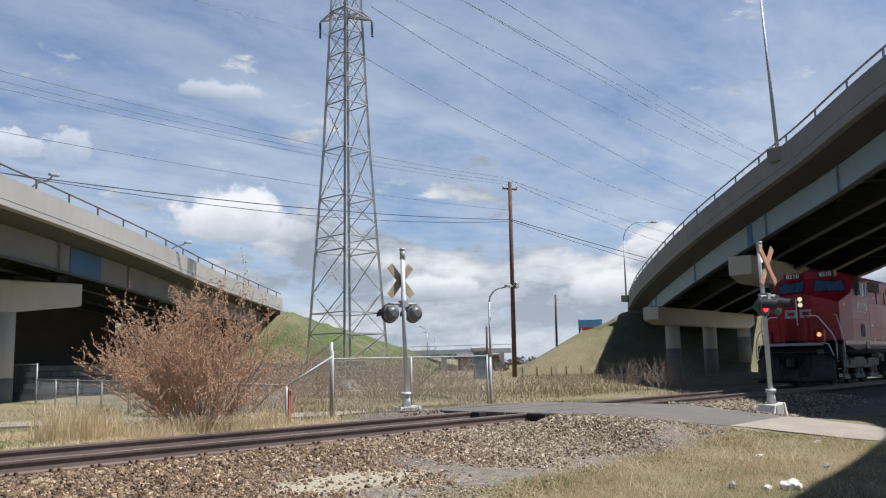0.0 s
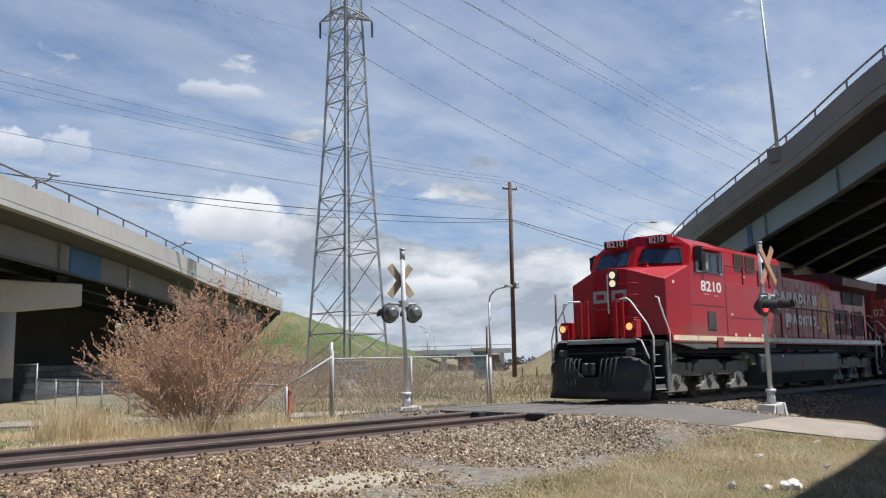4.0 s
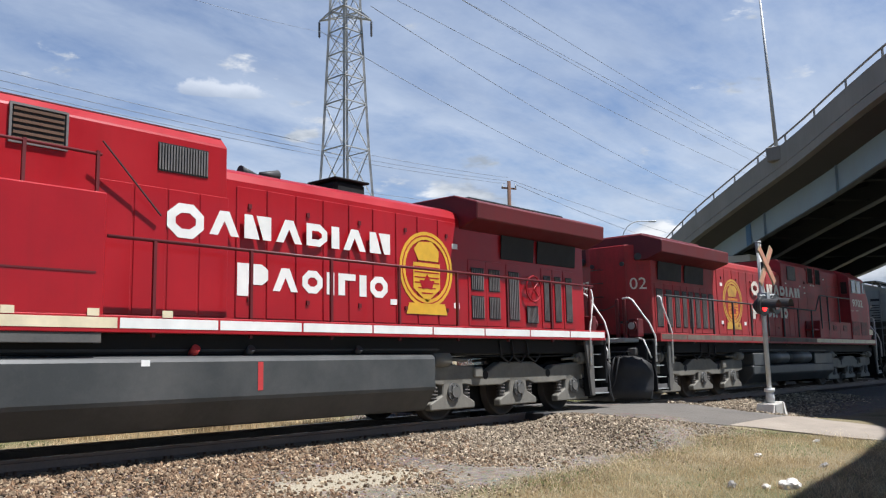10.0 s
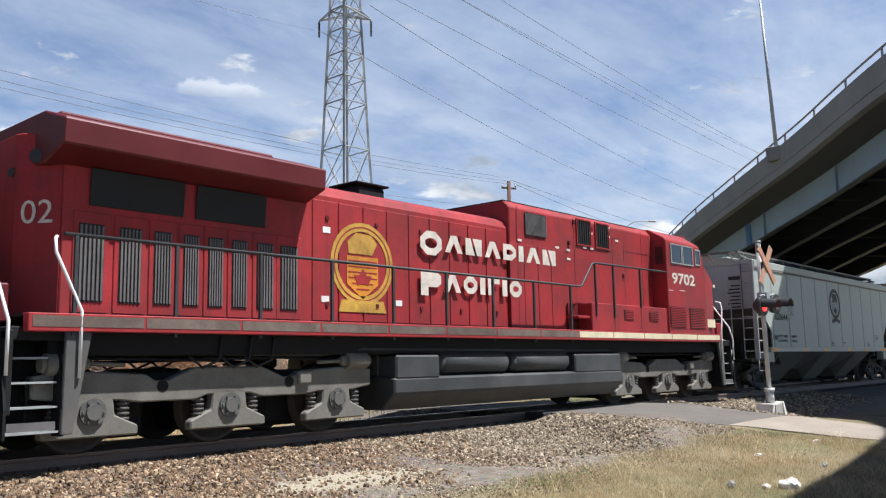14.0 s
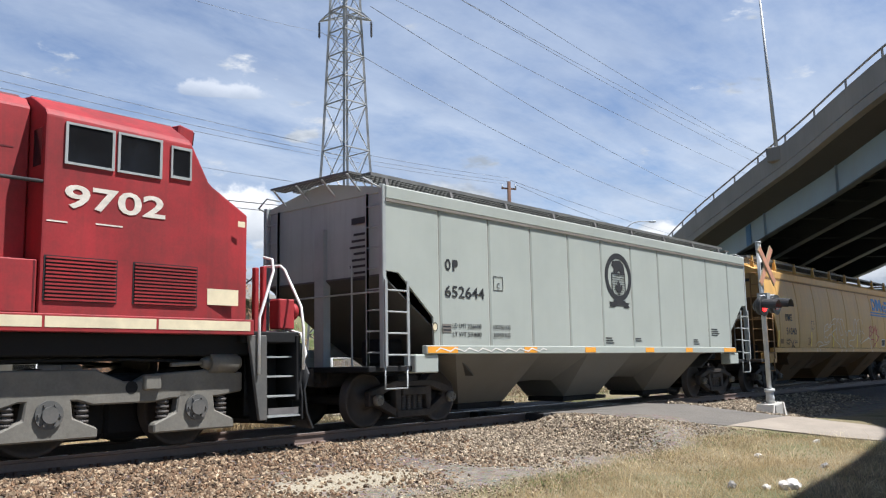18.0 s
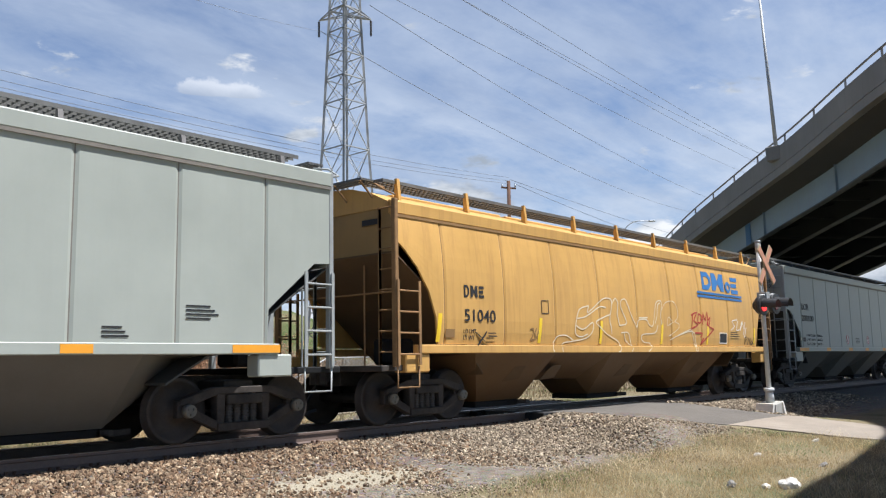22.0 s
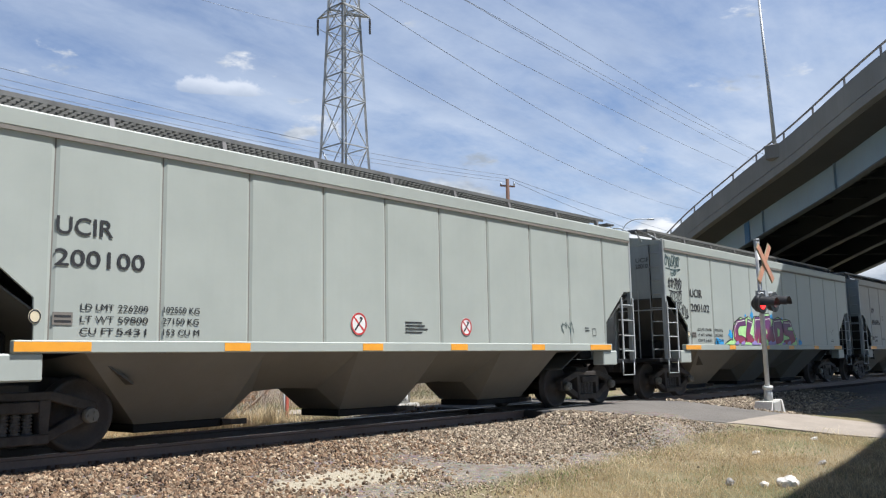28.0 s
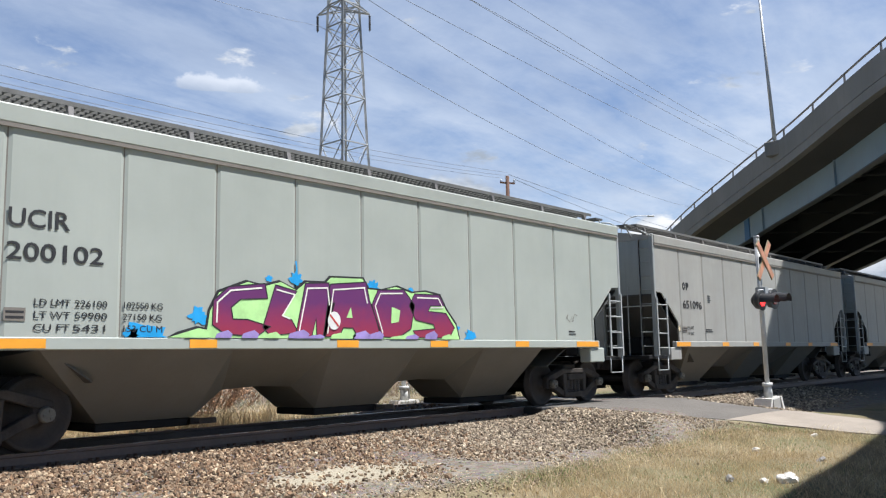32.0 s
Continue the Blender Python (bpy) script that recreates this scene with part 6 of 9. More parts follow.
def hopper(name, c, label, length, spec):
    """A three-bay covered hopper. length: half length of the top; spec: colours, cut of the ends and sizes."""
    w = thing(name, label, "freight wagon", "wagons of the train")
    TRAIN.append((w, c, 0))
    A, top, hw = length, spec["top"], 1.6
    body, under, dark = spec["body"], spec["under"], spec["dark"]
    cut, sill = spec["cut"], spec["sill"]      # cut: (x from the end, z) corners of the end opening, upper first
    ribs = spec["ribs"]

    def zbot(u):
        e = A - abs(u)
        return float(np.interp(e, [p[0] for p in cut], [p[1] for p in cut]))

    def yside(z):
        if spec["round"]:
            return hw - 0.16 * max(0, (z - 2.3) / 1.5) ** 2 - 0.05 * max(0, (1.9 - z) / 0.6) ** 2
        return hw
    us = sorted(set([-A, A] + [s * (A - p[0]) for p in cut if p[0] < A for s in (-1, 1)] + [s * (A - p) for p in (0.15, 0.5, 0.8, 1.3) for s in (-1, 1)] + ribs
                    + [r + d for r in ribs for d in (-0.05, 0.05) if abs(r + d) < A]))
    for s in (-1, 1):
        bm = B()
        rows = []
        for u in us:
            zb = zbot(u)
            dip = 0.022 if any(abs(u - r) < 1e-6 for r in ribs) else 0.0
            rows.append([(u, s * (yside(zb + (top - zb) * k / 10) - dip), zb + (top - zb) * k / 10) for k in range(11)])
        slab(bm, rows, (0, -s * 0.04, 0))
        sh = part("side_sheet", bm, body, w, spec["side_label"])
        for r in ribs:
            zb = zbot(r)
            bm = B()
            skin(bm, [[(r + d, s * (yside(zb + (top - zb) * k / 10) - 0.018), zb + (top - zb) * k / 10) for k in range(11)] for d in (-0.022, 0.022)])
            part("seam", bm, spec["seam"], sh, "dark welded seam")
        # top chord and side sill
        yt = yside(top)
        part("top_chord", bevelled(prism(B(), [(s * (yt - 0.1), top - 0.02), (s * (yt + 0.03), top - 0.02), (s * (yt + 0.035), top + 0.20), (s * (yt - 0.1), top + 0.24)], "x", -A, A), 0.015), body, w)
        part("chord_lip", quad_box(B(), -A, A, s * (yt + 0.012), s * (yt + 0.03), top - 0.07, top - 0.022), spec["seam"], w, "dark lip under the roof edge")
        sl = part("side_sill", bevelled(quad_box(B(), -A + sill, A - sill, s * (hw - 0.10), s * (hw + 0.012), 1.22, 1.37), 0.012), body, w)
        for k, (a, b) in enumerate(spec["orange"]):
            part("reflector", quad_box(B(), a, b, s * (hw + 0.013), s * (hw + 0.017), 1.24, 1.35), "reflect_orange", sl, "orange reflective strip")
        for a in spec["yellow"]:
            bm = B()
            skin(bm, [[(a + d + 0.16 * k / 6 * 0.4, s * (yside(1.42 + spec["ylen"] * k / 6) + 0.006), 1.42 + spec["ylen"] * k / 6) for k in range(7)] for d in (-0.05, 0.05)])
            part("reflector", bm, "reflect_yellow", sh, "yellow reflective strip")
        # corner brackets over the bogies
        for q in (-1, 1):
            part("jacking_pad", bevelled(quad_box(B(), q * (A - sill - 0.05) - 0.3, q * (A - sill - 0.05) + 0.3, s * (hw - 0.3), s * (hw - 0.02), 0.9, 1.218), 0.02), body, w)
            # posts and ladders at the corners
            px = q * (A + 0.02)
            part("corner_post", bevelled(quad_box(B(), px - 0.045, px + 0.045, s * (hw - 0.09), s * (hw + 0.01), 1.0, top + 0.22), 0.012), spec["post"], w, "steel corner post")
            ladder(w, min(px, px - q * 0.52), max(px, px - q * 0.52), s * (hw + 0.03), 1.03, 2.45, 4, spec["post"])
            lo = part("stirrup", shared("stirrup" + spec["post"], lambda: pipe(B(), [(-0.26, 0, 0.35), (-0.26, 0, 0.0), (0.26, 0, 0.0), (0.26, 0, 0.35)], 0.016, 6), spec["post"]), spec["post"], w, "bent steel step", at=pose(px - q * 0.26, s * (hw + 0.0), 0.66))
    # roof
    zc = top + spec["crown"]
    yt = yside(top)
    n = 6
    prof = [(-yt + 0.05, top + 0.18)] + [(-yt + 0.05 + 2 * (yt - 0.05) * (k / n), top + 0.18 + (zc - top - 0.18) * (math.sin(math.pi * k / n) ** 0.8 if spec["round"] else min(1.0, 2.1 * min(k, n - k) / n))) for k in range(1, n)] + [(yt - 0.05, top + 0.18)]
    bm = prism(B(), prof + [(yt - 0.05, top + 0.1), (-yt + 0.05, top + 0.1)], "x", -A, A)
    part("roof", bm, body, w, spec["side_label"])
    # trough hatch covers along the middle of the roof
    for k in range(4):
        u0 = -A + 1.1 + k * (2 * A - 2.2) / 4
        part("hatch_cover", bevelled(quad_box(B(), u0 + 0.1, u0 + (2 * A - 2.2) / 4 - 0.1, -0.32, 0.32, zc - 0.03, zc + 0.06), 0.02), body, w)
    # running boards either side of the hatches: open grating of flat bars
    for s in (-1, 1):
        yb = 0.80
        bm = B()
        for k in range(5):
            yy = s * yb - 0.26 + 0.13 * k
            quad_box(bm, -A + 0.2, A - 0.2, yy - 0.006, yy + 0.006, zc + 0.04, zc + 0.10)
        for k in range(int((2 * A - 0.4) / 0.11)):
            x = -A + 0.21 + k * 0.11
            quad_box(bm, x, x + 0.012, s * yb - 0.265, s * yb + 0.265, zc + 0.045, zc + 0.105)
        rb = tagged(part("running_board", bm, "grating_steel", w, "steel grating roof walkway"), kind="stuff")
        for k in range(9):
            x = -A + 0.55 + k * (2 * A - 1.1) / 8
            part("bracket", prism(B(), [(s * (yb + 0.30), zc + (0.14 if spec["round"] else 0.028)), (s * (yb + 0.24), zc + (0.14 if spec["round"] else 0.028)), (s * (yb + 0.22), top + 0.2), (s * (yb + 0.36), top + 0.2)], "x", x - 0.035, x + 0.035), spec["bracket"], rb)
    for q in (-1, 1):
        bm = B()
        for k in range(6):
            x = A + 0.01 + 0.06 * k
            quad_box(bm, min(q * x, q * (x + 0.012)), max(q * x, q * (x + 0.012)), -1.06, 1.06, zc + 0.0, zc + 0.04)
        for k in range(20):
            y = -1.06 + k * 0.11
            quad_box(bm, min(q * (A + 0.01), q * (A + 0.32)), max(q * (A + 0.01), q * (A + 0.32)), y, y + 0.012, zc + 0.003, zc + 0.037)
        e = part("end_platform", bm, "grating_steel", w, "grating step over the wagon end")
        for s in (-1, 1):
            for y in (0.35, 1.0):
                part("brace", rod(B(), (q * (A + 0.30), s * y, zc), (q * (A - 0.03), s * y, zc - 0.28), 0.02, 0.02, 6), spec["post"], e)
            part("roof_grab", pipe(B(), [(q * (A - 0.05), s * 1.25, zc - 0.12), (q * (A + 0.22), s * 1.30, zc - 0.10), (q * (A + 0.22), s * 1.55, zc - 0.25), (q * (A + 0.02), s * 1.58, zc - 0.3)], 0.016, 6), spec["post"], w, "bent grab rail at the roof corner")
        # end wall above, sloping sheet below
        zs = spec["endz"]
        bm = B()
        slab(bm, [[(q * (A - 0.05), p[0], p[1] - 0.02) for p in prof], [(q * (A - 0.05), p[0], zs) for p in prof]], (q * 0.02, 0, 0))
        part("end_wall", bm, spec["endcol"], w, "upper end wall in the wagon's end colour")
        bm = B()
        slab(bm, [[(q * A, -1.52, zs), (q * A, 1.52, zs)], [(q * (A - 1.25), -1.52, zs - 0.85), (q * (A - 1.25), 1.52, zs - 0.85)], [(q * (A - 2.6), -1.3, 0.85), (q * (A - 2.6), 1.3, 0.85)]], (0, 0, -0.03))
        part("slope_sheet", bm, dark, w, "sloping end sheet in shade-darkened body colour")
        if not spec["round"]:
            part("centre_post", quad_box(B(), q * A - 0.06, q * A + 0.10, -0.12, 0.12, 0.95, zs + 0.9) if q < 0 else quad_box(B(), q * A - 0.10, q * A + 0.06, -0.12, 0.12, 0.95, zs + 0.9), spec["post"], w, "upright end post")
        part("end_platform_beam", bevelled(quad_box(B(), min(q * (A - 0.75), q * (A + 0.30)), max(q * (A - 0.75), q * (A + 0.30)), -1.5, 1.5, 0.93, 1.03), 0.015), spec["platform"], w, "end platform")
        part("end_rail", rod(rod(B(), (q * (A + 0.08), -1.55, 2.25), (q * (A + 0.08), 1.55, 2.25), 0.016, 0.016, 6), (q * (A + 0.06), -0.85, 1.03), (q * (A + 0.06), -0.85, 2.75), 0.016, 0.016, 6), spec["post"], w, "handrail across the end")
        for s in (-1, 1):
            ladder(w, q * (A + 0.03), q * (A + 0.03) + 0.001, s * 1.2, 1.03, top + 0.1, 0, spec["post"], "end_stile")
            for k in range(8):
                part("grab_iron", shared("grab_iron", lambda: rod(B(), (0, -0.175, 0), (0, 0.175, 0), 0.014, 0.014, 6), spec["post"]), spec["post"], w, at=pose(q * (A + 0.05), s * 1.375, 1.25 + k * 0.35))
        # centre sill, brake gear
        part("draft_sill", bevelled(quad_box(B(), min(q * (A - 2.9), q * (A + 0.1)), max(q * (A - 2.9), q * (A + 0.1)), -0.28, 0.28, 0.68, 0.93), 0.02), "bogie_rust", w, "rusty draft sill")
        coupler(w, q * (A + 0.28), q)
        part("brake_gear", bevelled(quad_box(B(), q * (A - 0.9) - 0.3, q * (A - 0.9) + 0.3, -0.85, -0.35, 1.04, 1.5), 0.05), "under_black", w)
        wagon_bogie(w, q * spec["bogie"], spec["axle"], 0)
    part("brake_wheel", ring_wheel(0.27), "bogie_rust", w, "hand brake wheel", at=pose(A + 0.2, 0.55, 1.75))
    # hopper bays: facets from the side sill down to three outlets
    d = spec["bay"]
    left = [(-d - 1.95, 1.16), (-d - 0.72, 0.27), (-d + 0.72, 0.27), (-d + 1.22, 0.64), (-d / 2, 0.67)]
    mid = [(-d / 2, 0.67), (-1.22, 0.64), (-0.72, 0.27), (0.72, 0.27), (1.22, 0.64), (d / 2, 0.67)]
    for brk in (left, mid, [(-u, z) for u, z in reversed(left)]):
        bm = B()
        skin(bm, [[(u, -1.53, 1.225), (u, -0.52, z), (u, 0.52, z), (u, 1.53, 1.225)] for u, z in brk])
        part("hopper_bay", bm, under, w, "sloping hopper bay, body paint darkened for shade")
    for k in (-1, 0, 1):
        g = part("outlet_gate", bevelled(quad_box(B(), k * d - 0.72, k * d + 0.72, -0.5, 0.5, 0.15, 0.265), 0.015), "under_black", w, "dark outlet gate")
        part("gate_rack", quad_box(rod(B(), (k * d + 0.75, -0.72, 0.22), (k * d + 0.75, 0.72, 0.22), 0.04, 0.04, 8), k * d + 0.66, k * d + 1.15, -0.5, -0.42, 0.16, 0.24), "bogie_rust", g)
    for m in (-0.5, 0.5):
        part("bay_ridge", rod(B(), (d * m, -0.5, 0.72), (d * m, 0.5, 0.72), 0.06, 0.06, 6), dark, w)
    return w


def ring_wheel(r):
    bm = B()
    n = 20
    for i in range(n):
        a, b = 2 * math.pi * i / n, 2 * math.pi * (i + 1) / n
        rod(bm, (0, r * math.cos(a), r * math.sin(a)), (0, r * math.cos(b), r * math.sin(b)), 0.018, 0.018, 6)
    for i in range(5):
        a = 2 * math.pi * i / 5
        rod(bm, (0, 0, 0), (0.03, r * math.cos(a), r * math.sin(a)), 0.012, 0.012, 6)
    return bm


mat("grating_steel", (0.15, 0.147, 0.14), 0.6, 0.3, 0.3, 4, 60)
mat("graf_pale", (0.76, 0.68, 0.50), 0.6, 0, 0.12, bump=0)
mat("seam_grey", (0.19, 0.17, 0.145), 0.7, 0, 0.2, 2, 30, 0)
mat("seam_tan", (0.27, 0.155, 0.06), 0.7, 0, 0.2, 2, 30, 0)
mat("end_grey", (0.37, 0.40, 0.385), 0.55, 0, 0.12, 1, 25, 0.03, streak=0.3, dirt=(0.18, 0.17, 0.15))
# slope sheets and ridges: body grey darkened to carry their shade
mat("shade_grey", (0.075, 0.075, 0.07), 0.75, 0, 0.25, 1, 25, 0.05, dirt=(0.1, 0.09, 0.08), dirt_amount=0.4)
# end wall away from the sun: body tan darkened for shade, plus dirt streaks
mat("tan_end_shaded", (0.36, 0.225, 0.085), 0.55, 0, 0.12, 1, 25, 0.03, streak=0.35, dirt=(0.3, 0.19, 0.08))
# the same for the tan wagon: shade put into a darker tan
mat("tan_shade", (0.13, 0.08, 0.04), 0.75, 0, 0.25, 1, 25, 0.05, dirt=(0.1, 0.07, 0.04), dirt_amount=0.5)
mat("tan_post", (0.30, 0.17, 0.07), 0.7, 0, 0.3, 3, 25, 0.05, dirt=(0.13, 0.08, 0.045), dirt_amount=0.5)
mat("steel_light", (0.37, 0.385, 0.375), 0.5, 0.2, 0.12, 3, 30, 0.03)

RIBS = [x + 0.25 for x in (-6.42, -5.0, -3.63, -2.25, -0.90, 0.46, 1.83, 3.22, 4.63, 6.05)]
GREY = dict(body="hopper_grey", under="hopper_grey_shaded", dark="shade_grey", seam="seam_grey", endcol="end_grey", post="steel_light", platform="under_black", bracket="grille_grey",
            side_label="light grey painted steel", top=3.83, crown=0.45, endz=2.55, sill=0.97, bogie=6.33, axle=0.93, bay=3.75, round=False, ribs=RIBS,
            cut=[(0.0, 2.60), (0.32, 2.58), (1.17, 1.86), (1.19, 1.36), (99, 1.36)], orange=[(-6.53, -5.73), (-3.71, -3.28), (-1.48, -1.05), (1.22, 1.65), (3.37, 3.77), (5.75, 6.56)], yellow=[], ylen=0.4)
UNIT = dict(GREY, orange=[(-6.56, -5.66), (-3.78, -3.36), (-1.20, -0.75), (0.95, 1.41), (3.42, 3.87), (5.62, 6.50)])
DULL = dict(GREY, body="hopper_grey_dull", side_label="dusty grey painted steel")
TAN = dict(GREY, body="hopper_tan", under="hopper_tan_shaded", dark="tan_shade", seam="seam_tan", endcol="tan_end_shaded", post="tan_post", platform="bogie_rust", bracket="hopper_tan",
           side_label="mustard tan painted steel", top=3.62, crown=0.58, endz=2.95, sill=0.45, bogie=7.0, axle=0.92, bay=4.2, round=True,
           ribs=[-7.05, -5.30, -3.57, -1.81, -0.08, 1.66, 3.42, 5.19, 7.02],
           cut=[(0.0, 3.15), (0.2, 3.0), (0.5, 2.70), (0.78, 2.3), (0.96, 1.85), (1.03, 1.38), (99, 1.38)], orange=[], yellow=[-7.25, -4.17, -1.80, 1.10, 3.75, 7.0], ylen=0.5)

H1 = hopper("hopper_wagon", 52.50, "clean light grey covered hopper wagon with a round black emblem", 7.53, GREY)
H2 = hopper("hopper_wagon", 69.77, "mustard tan covered hopper wagon with blue letters and white graffiti", 8.25, TAN)
H3 = hopper("hopper_wagon", 87.20, "light grey covered hopper wagon with round red warning signs", 7.53, UNIT)
H4 = hopper("hopper_wagon", 104.07, "light grey covered hopper wagon with large purple and green graffiti", 7.53, UNIT)
H5 = hopper("hopper_wagon", 120.94, "dusty grey covered hopper wagon with small black lettering", 7.53, DULL)
H6 = hopper("hopper_wagon", 137.81, "dusty grey covered hopper wagon at the end of the view", 7.53, DULL)

YD = 1.606


# plain shapes in a unit square: ring, chevron, slit block, rounded frame, bar, stepped block, hook, crown, stack
MARK_SHAPES = {
    "ring": [[(.3, 0), (.7, 0), (1, .3), (1, .7), (.7, 1), (.3, 1), (0, .7), (0, .3)]],
    "frame": [[(0, 0), (.65, 0), (1, .3), (1, .7), (.65, 1), (0, 1)]],
    "chevron": [[(0, 0), (.34, 1), (.66, 1), (1, 0), (.72, 0), (.5, .6), (.28, 0)]],
    "slit": [[(0, 0), (0, 1), (.30, 1), (.56, 0)], [(.44, 1), (1, 1), (1, 0), (.70, 0)]],
    "bar": [[(0, 0), (1, 0), (1, 1), (0, 1)]],
    "step": [[(0, 0), (.36, 0), (.36, .36), (.8, .36), (1, .52), (1, .84), (.8, 1), (0, 1)]],
    "hook": [[(0, 0), (.38, 0), (.38, .70), (1, .70), (1, 1), (0, 1)]],
    "crown": [[(0, 0), (0, 1), (.3, 1), (.5, .55), (.7, 1), (1, 1), (1, 0), (.74, 0), (.5, .42), (.26, 0)]],
    "stack": [[(0, 0), (1, 0), (1, .24), (0, .24)], [(0, .38), (.85, .38), (.85, .62), (0, .62)], [(0, .76), (1, .76), (1, 1), (0, 1)]]}
MARK_WIDTH = {"bar": 0.36, "chevron": 1.08, "slit": 1.05, "hook": 0.85, "crown": 1.25}


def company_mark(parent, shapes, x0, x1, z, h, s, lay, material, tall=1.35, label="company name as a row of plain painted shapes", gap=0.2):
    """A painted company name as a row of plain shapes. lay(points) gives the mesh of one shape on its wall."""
    wide = [MARK_WIDTH.get(n, 0.92) * (tall if k == 0 else 1) for k, n in enumerate(shapes)]
    unit = (x1 - x0) / (sum(wide) + gap * (len(shapes) - 1))
    x = x0 if s < 0 else x1
    for k, n in enumerate(shapes):
        w = wide[k] * unit
        hh = h * (tall if k == 0 else 1)
        zz = z - (hh - h) * 0.8
        a = x if s < 0 else x - w
        for poly in MARK_SHAPES[n]:
            pts = [(a + (u if s < 0 else 1 - u) * w, zz + v * hh) for u, v in poly]
            if n in ("ring", "frame"):
                c = Vector((a + w / 2, zz + hh / 2))
                t = min(0.13, 0.26 * w)
                inn = [(c.x + (q[0] - c.x) * (1 - 2 * t / w), c.y + (q[1] - c.y) * (1 - 2 * t / hh)) for q in pts]
                for i in range(len(pts)):
                    j = (i + 1) % len(pts)
                    part("mark_shape", lay([pts[i], pts[j], inn[j], inn[i]]), material, parent, label)
            else:
                part("mark_shape", lay(pts), material, parent, label)
        x += (w + gap * unit) * (1 if s < 0 else -1)


def small_text(parent, lines, x, z, h, step, widths, s=-1):
    for k, (a, b, c) in enumerate(lines):
        for text, xx, wd in ((a, x, widths[0]), (b, x + widths[3], widths[1]), (c, x + widths[4], widths[2])):
            if text:
                lettering(text, h, "letter_black", parent, xx + wd / 2, z - k * step, s, YD, width=wd, label="small black stencil lettering")


def tiny_lines(parent, x, z, w, n, s=-1, y=YD, step=0.055):
    for k in range(n):
        part("text_bar", plate([(x, z - k * step), (x + w * (0.75 + 0.25 * ((k * 7) % 3) / 2), z - k * step), (x + w * (0.75 + 0.25 * ((k * 7) % 3) / 2), z - k * step + 0.022), (x, z - k * step + 0.022)], s, y), "letter_black", parent, "illegible small print")


def placard(parent, x, z, s=-1):
    part("data_plate", plate([(x, z), (x + 0.24, z), (x + 0.24, z + 0.15), (x, z + 0.15)], s, YD), "seam_grey", parent, "grey data plate")
    for k in (0, 1):
        part("plate_line", plate([(x + 0.02, z + 0.03 + 0.06 * k), (x + 0.22, z + 0.03 + 0.06 * k), (x + 0.22, z + 0.055 + 0.06 * k), (x + 0.02, z + 0.055 + 0.06 * k)], s, YD + 0.003), "letter_black", parent)
    part("round_label", plate(ring_pts(x - 0.2, z + 0.09, 0.075, 0.085, 16), s, YD), "stripe_cream", parent, "round cream label")
    part("round_label_mark", ring_plate(x - 0.2, z + 0.09, 0.07, 0.08, 0.015, s, YD + 0.003, 16), "letter_black", parent)


def emblem(parent, x, z, s, y, ring, fill, rx=0.60, rz=0.56):
    """Round heraldic emblem as plain shapes: ring, shield, a rounded body on top, leaf and ribbon."""
    e = part("emblem", ring_plate(x, z + 0.04, rx, rz, 0.13, s, y), ring, parent, "round emblem of plain shapes")
    sh = [(x - 0.30, z + 0.12), (x + 0.30, z + 0.12), (x + 0.30, z - 0.25), (x + 0.2, z - 0.42), (x, z - 0.52), (x - 0.2, z - 0.42), (x - 0.30, z - 0.25)]
    part("shield", stroke(sh + sh[:1], 0.035, s, y), ring, e)
    for k in range(9):
        zz = z + 0.07 - k * 0.055
        ww = 0.28 if k < 6 else 0.28 - 0.05 * (k - 5)
        part("shield_line", plate([(x - ww, zz), (x + ww, zz), (x + ww, zz + 0.012), (x - ww, zz + 0.012)], s, y), ring, e)
    lf = [(0, .17), (.04, .09), (.07, .11), (.06, .02), (.13, .07), (.17, 0), (.1, -.08), (.1, -.11), (.02, -.1), (.015, -.17)]
    lf = [(x + a, z - 0.20 + b) for a, b in lf] + [(x - a, z - 0.20 + b) for a, b in reversed(lf)]
    part("leaf", plate(lf, s, y + 0.003), ring, e, "leaf shape")
    bd = [(-.30, .30), (-.24, .40), (-.1, .42), (.1, .43), (.24, .36), (.29, .24), (.30, .14), (.1, .14), (.05, .2), (-.04, .14), (-.22, .14), (-.2, .24)]
    part("crest", plate([(x + a, z + b) for a, b in bd], s, y), ring, e, "rounded crest shape")
    part("ribbon", plate([(x - 0.46, z - 0.66), (x - 0.40, z - 0.60), (x - 0.46, z - 0.54), (x - 0.27, z - 0.54), (x - 0.27, z - 0.50), (x + 0.27, z - 0.50), (x + 0.27, z - 0.54), (x + 0.46, z - 0.54), (x + 0.40, z - 0.60), (x + 0.46, z - 0.66), (x + 0.2, z - 0.66), (x + 0.2, z - 0.62), (x - 0.2, z - 0.62), (x - 0.2, z - 0.66)], s, y + 0.003), fill if fill else ring, e, "ribbon shape")


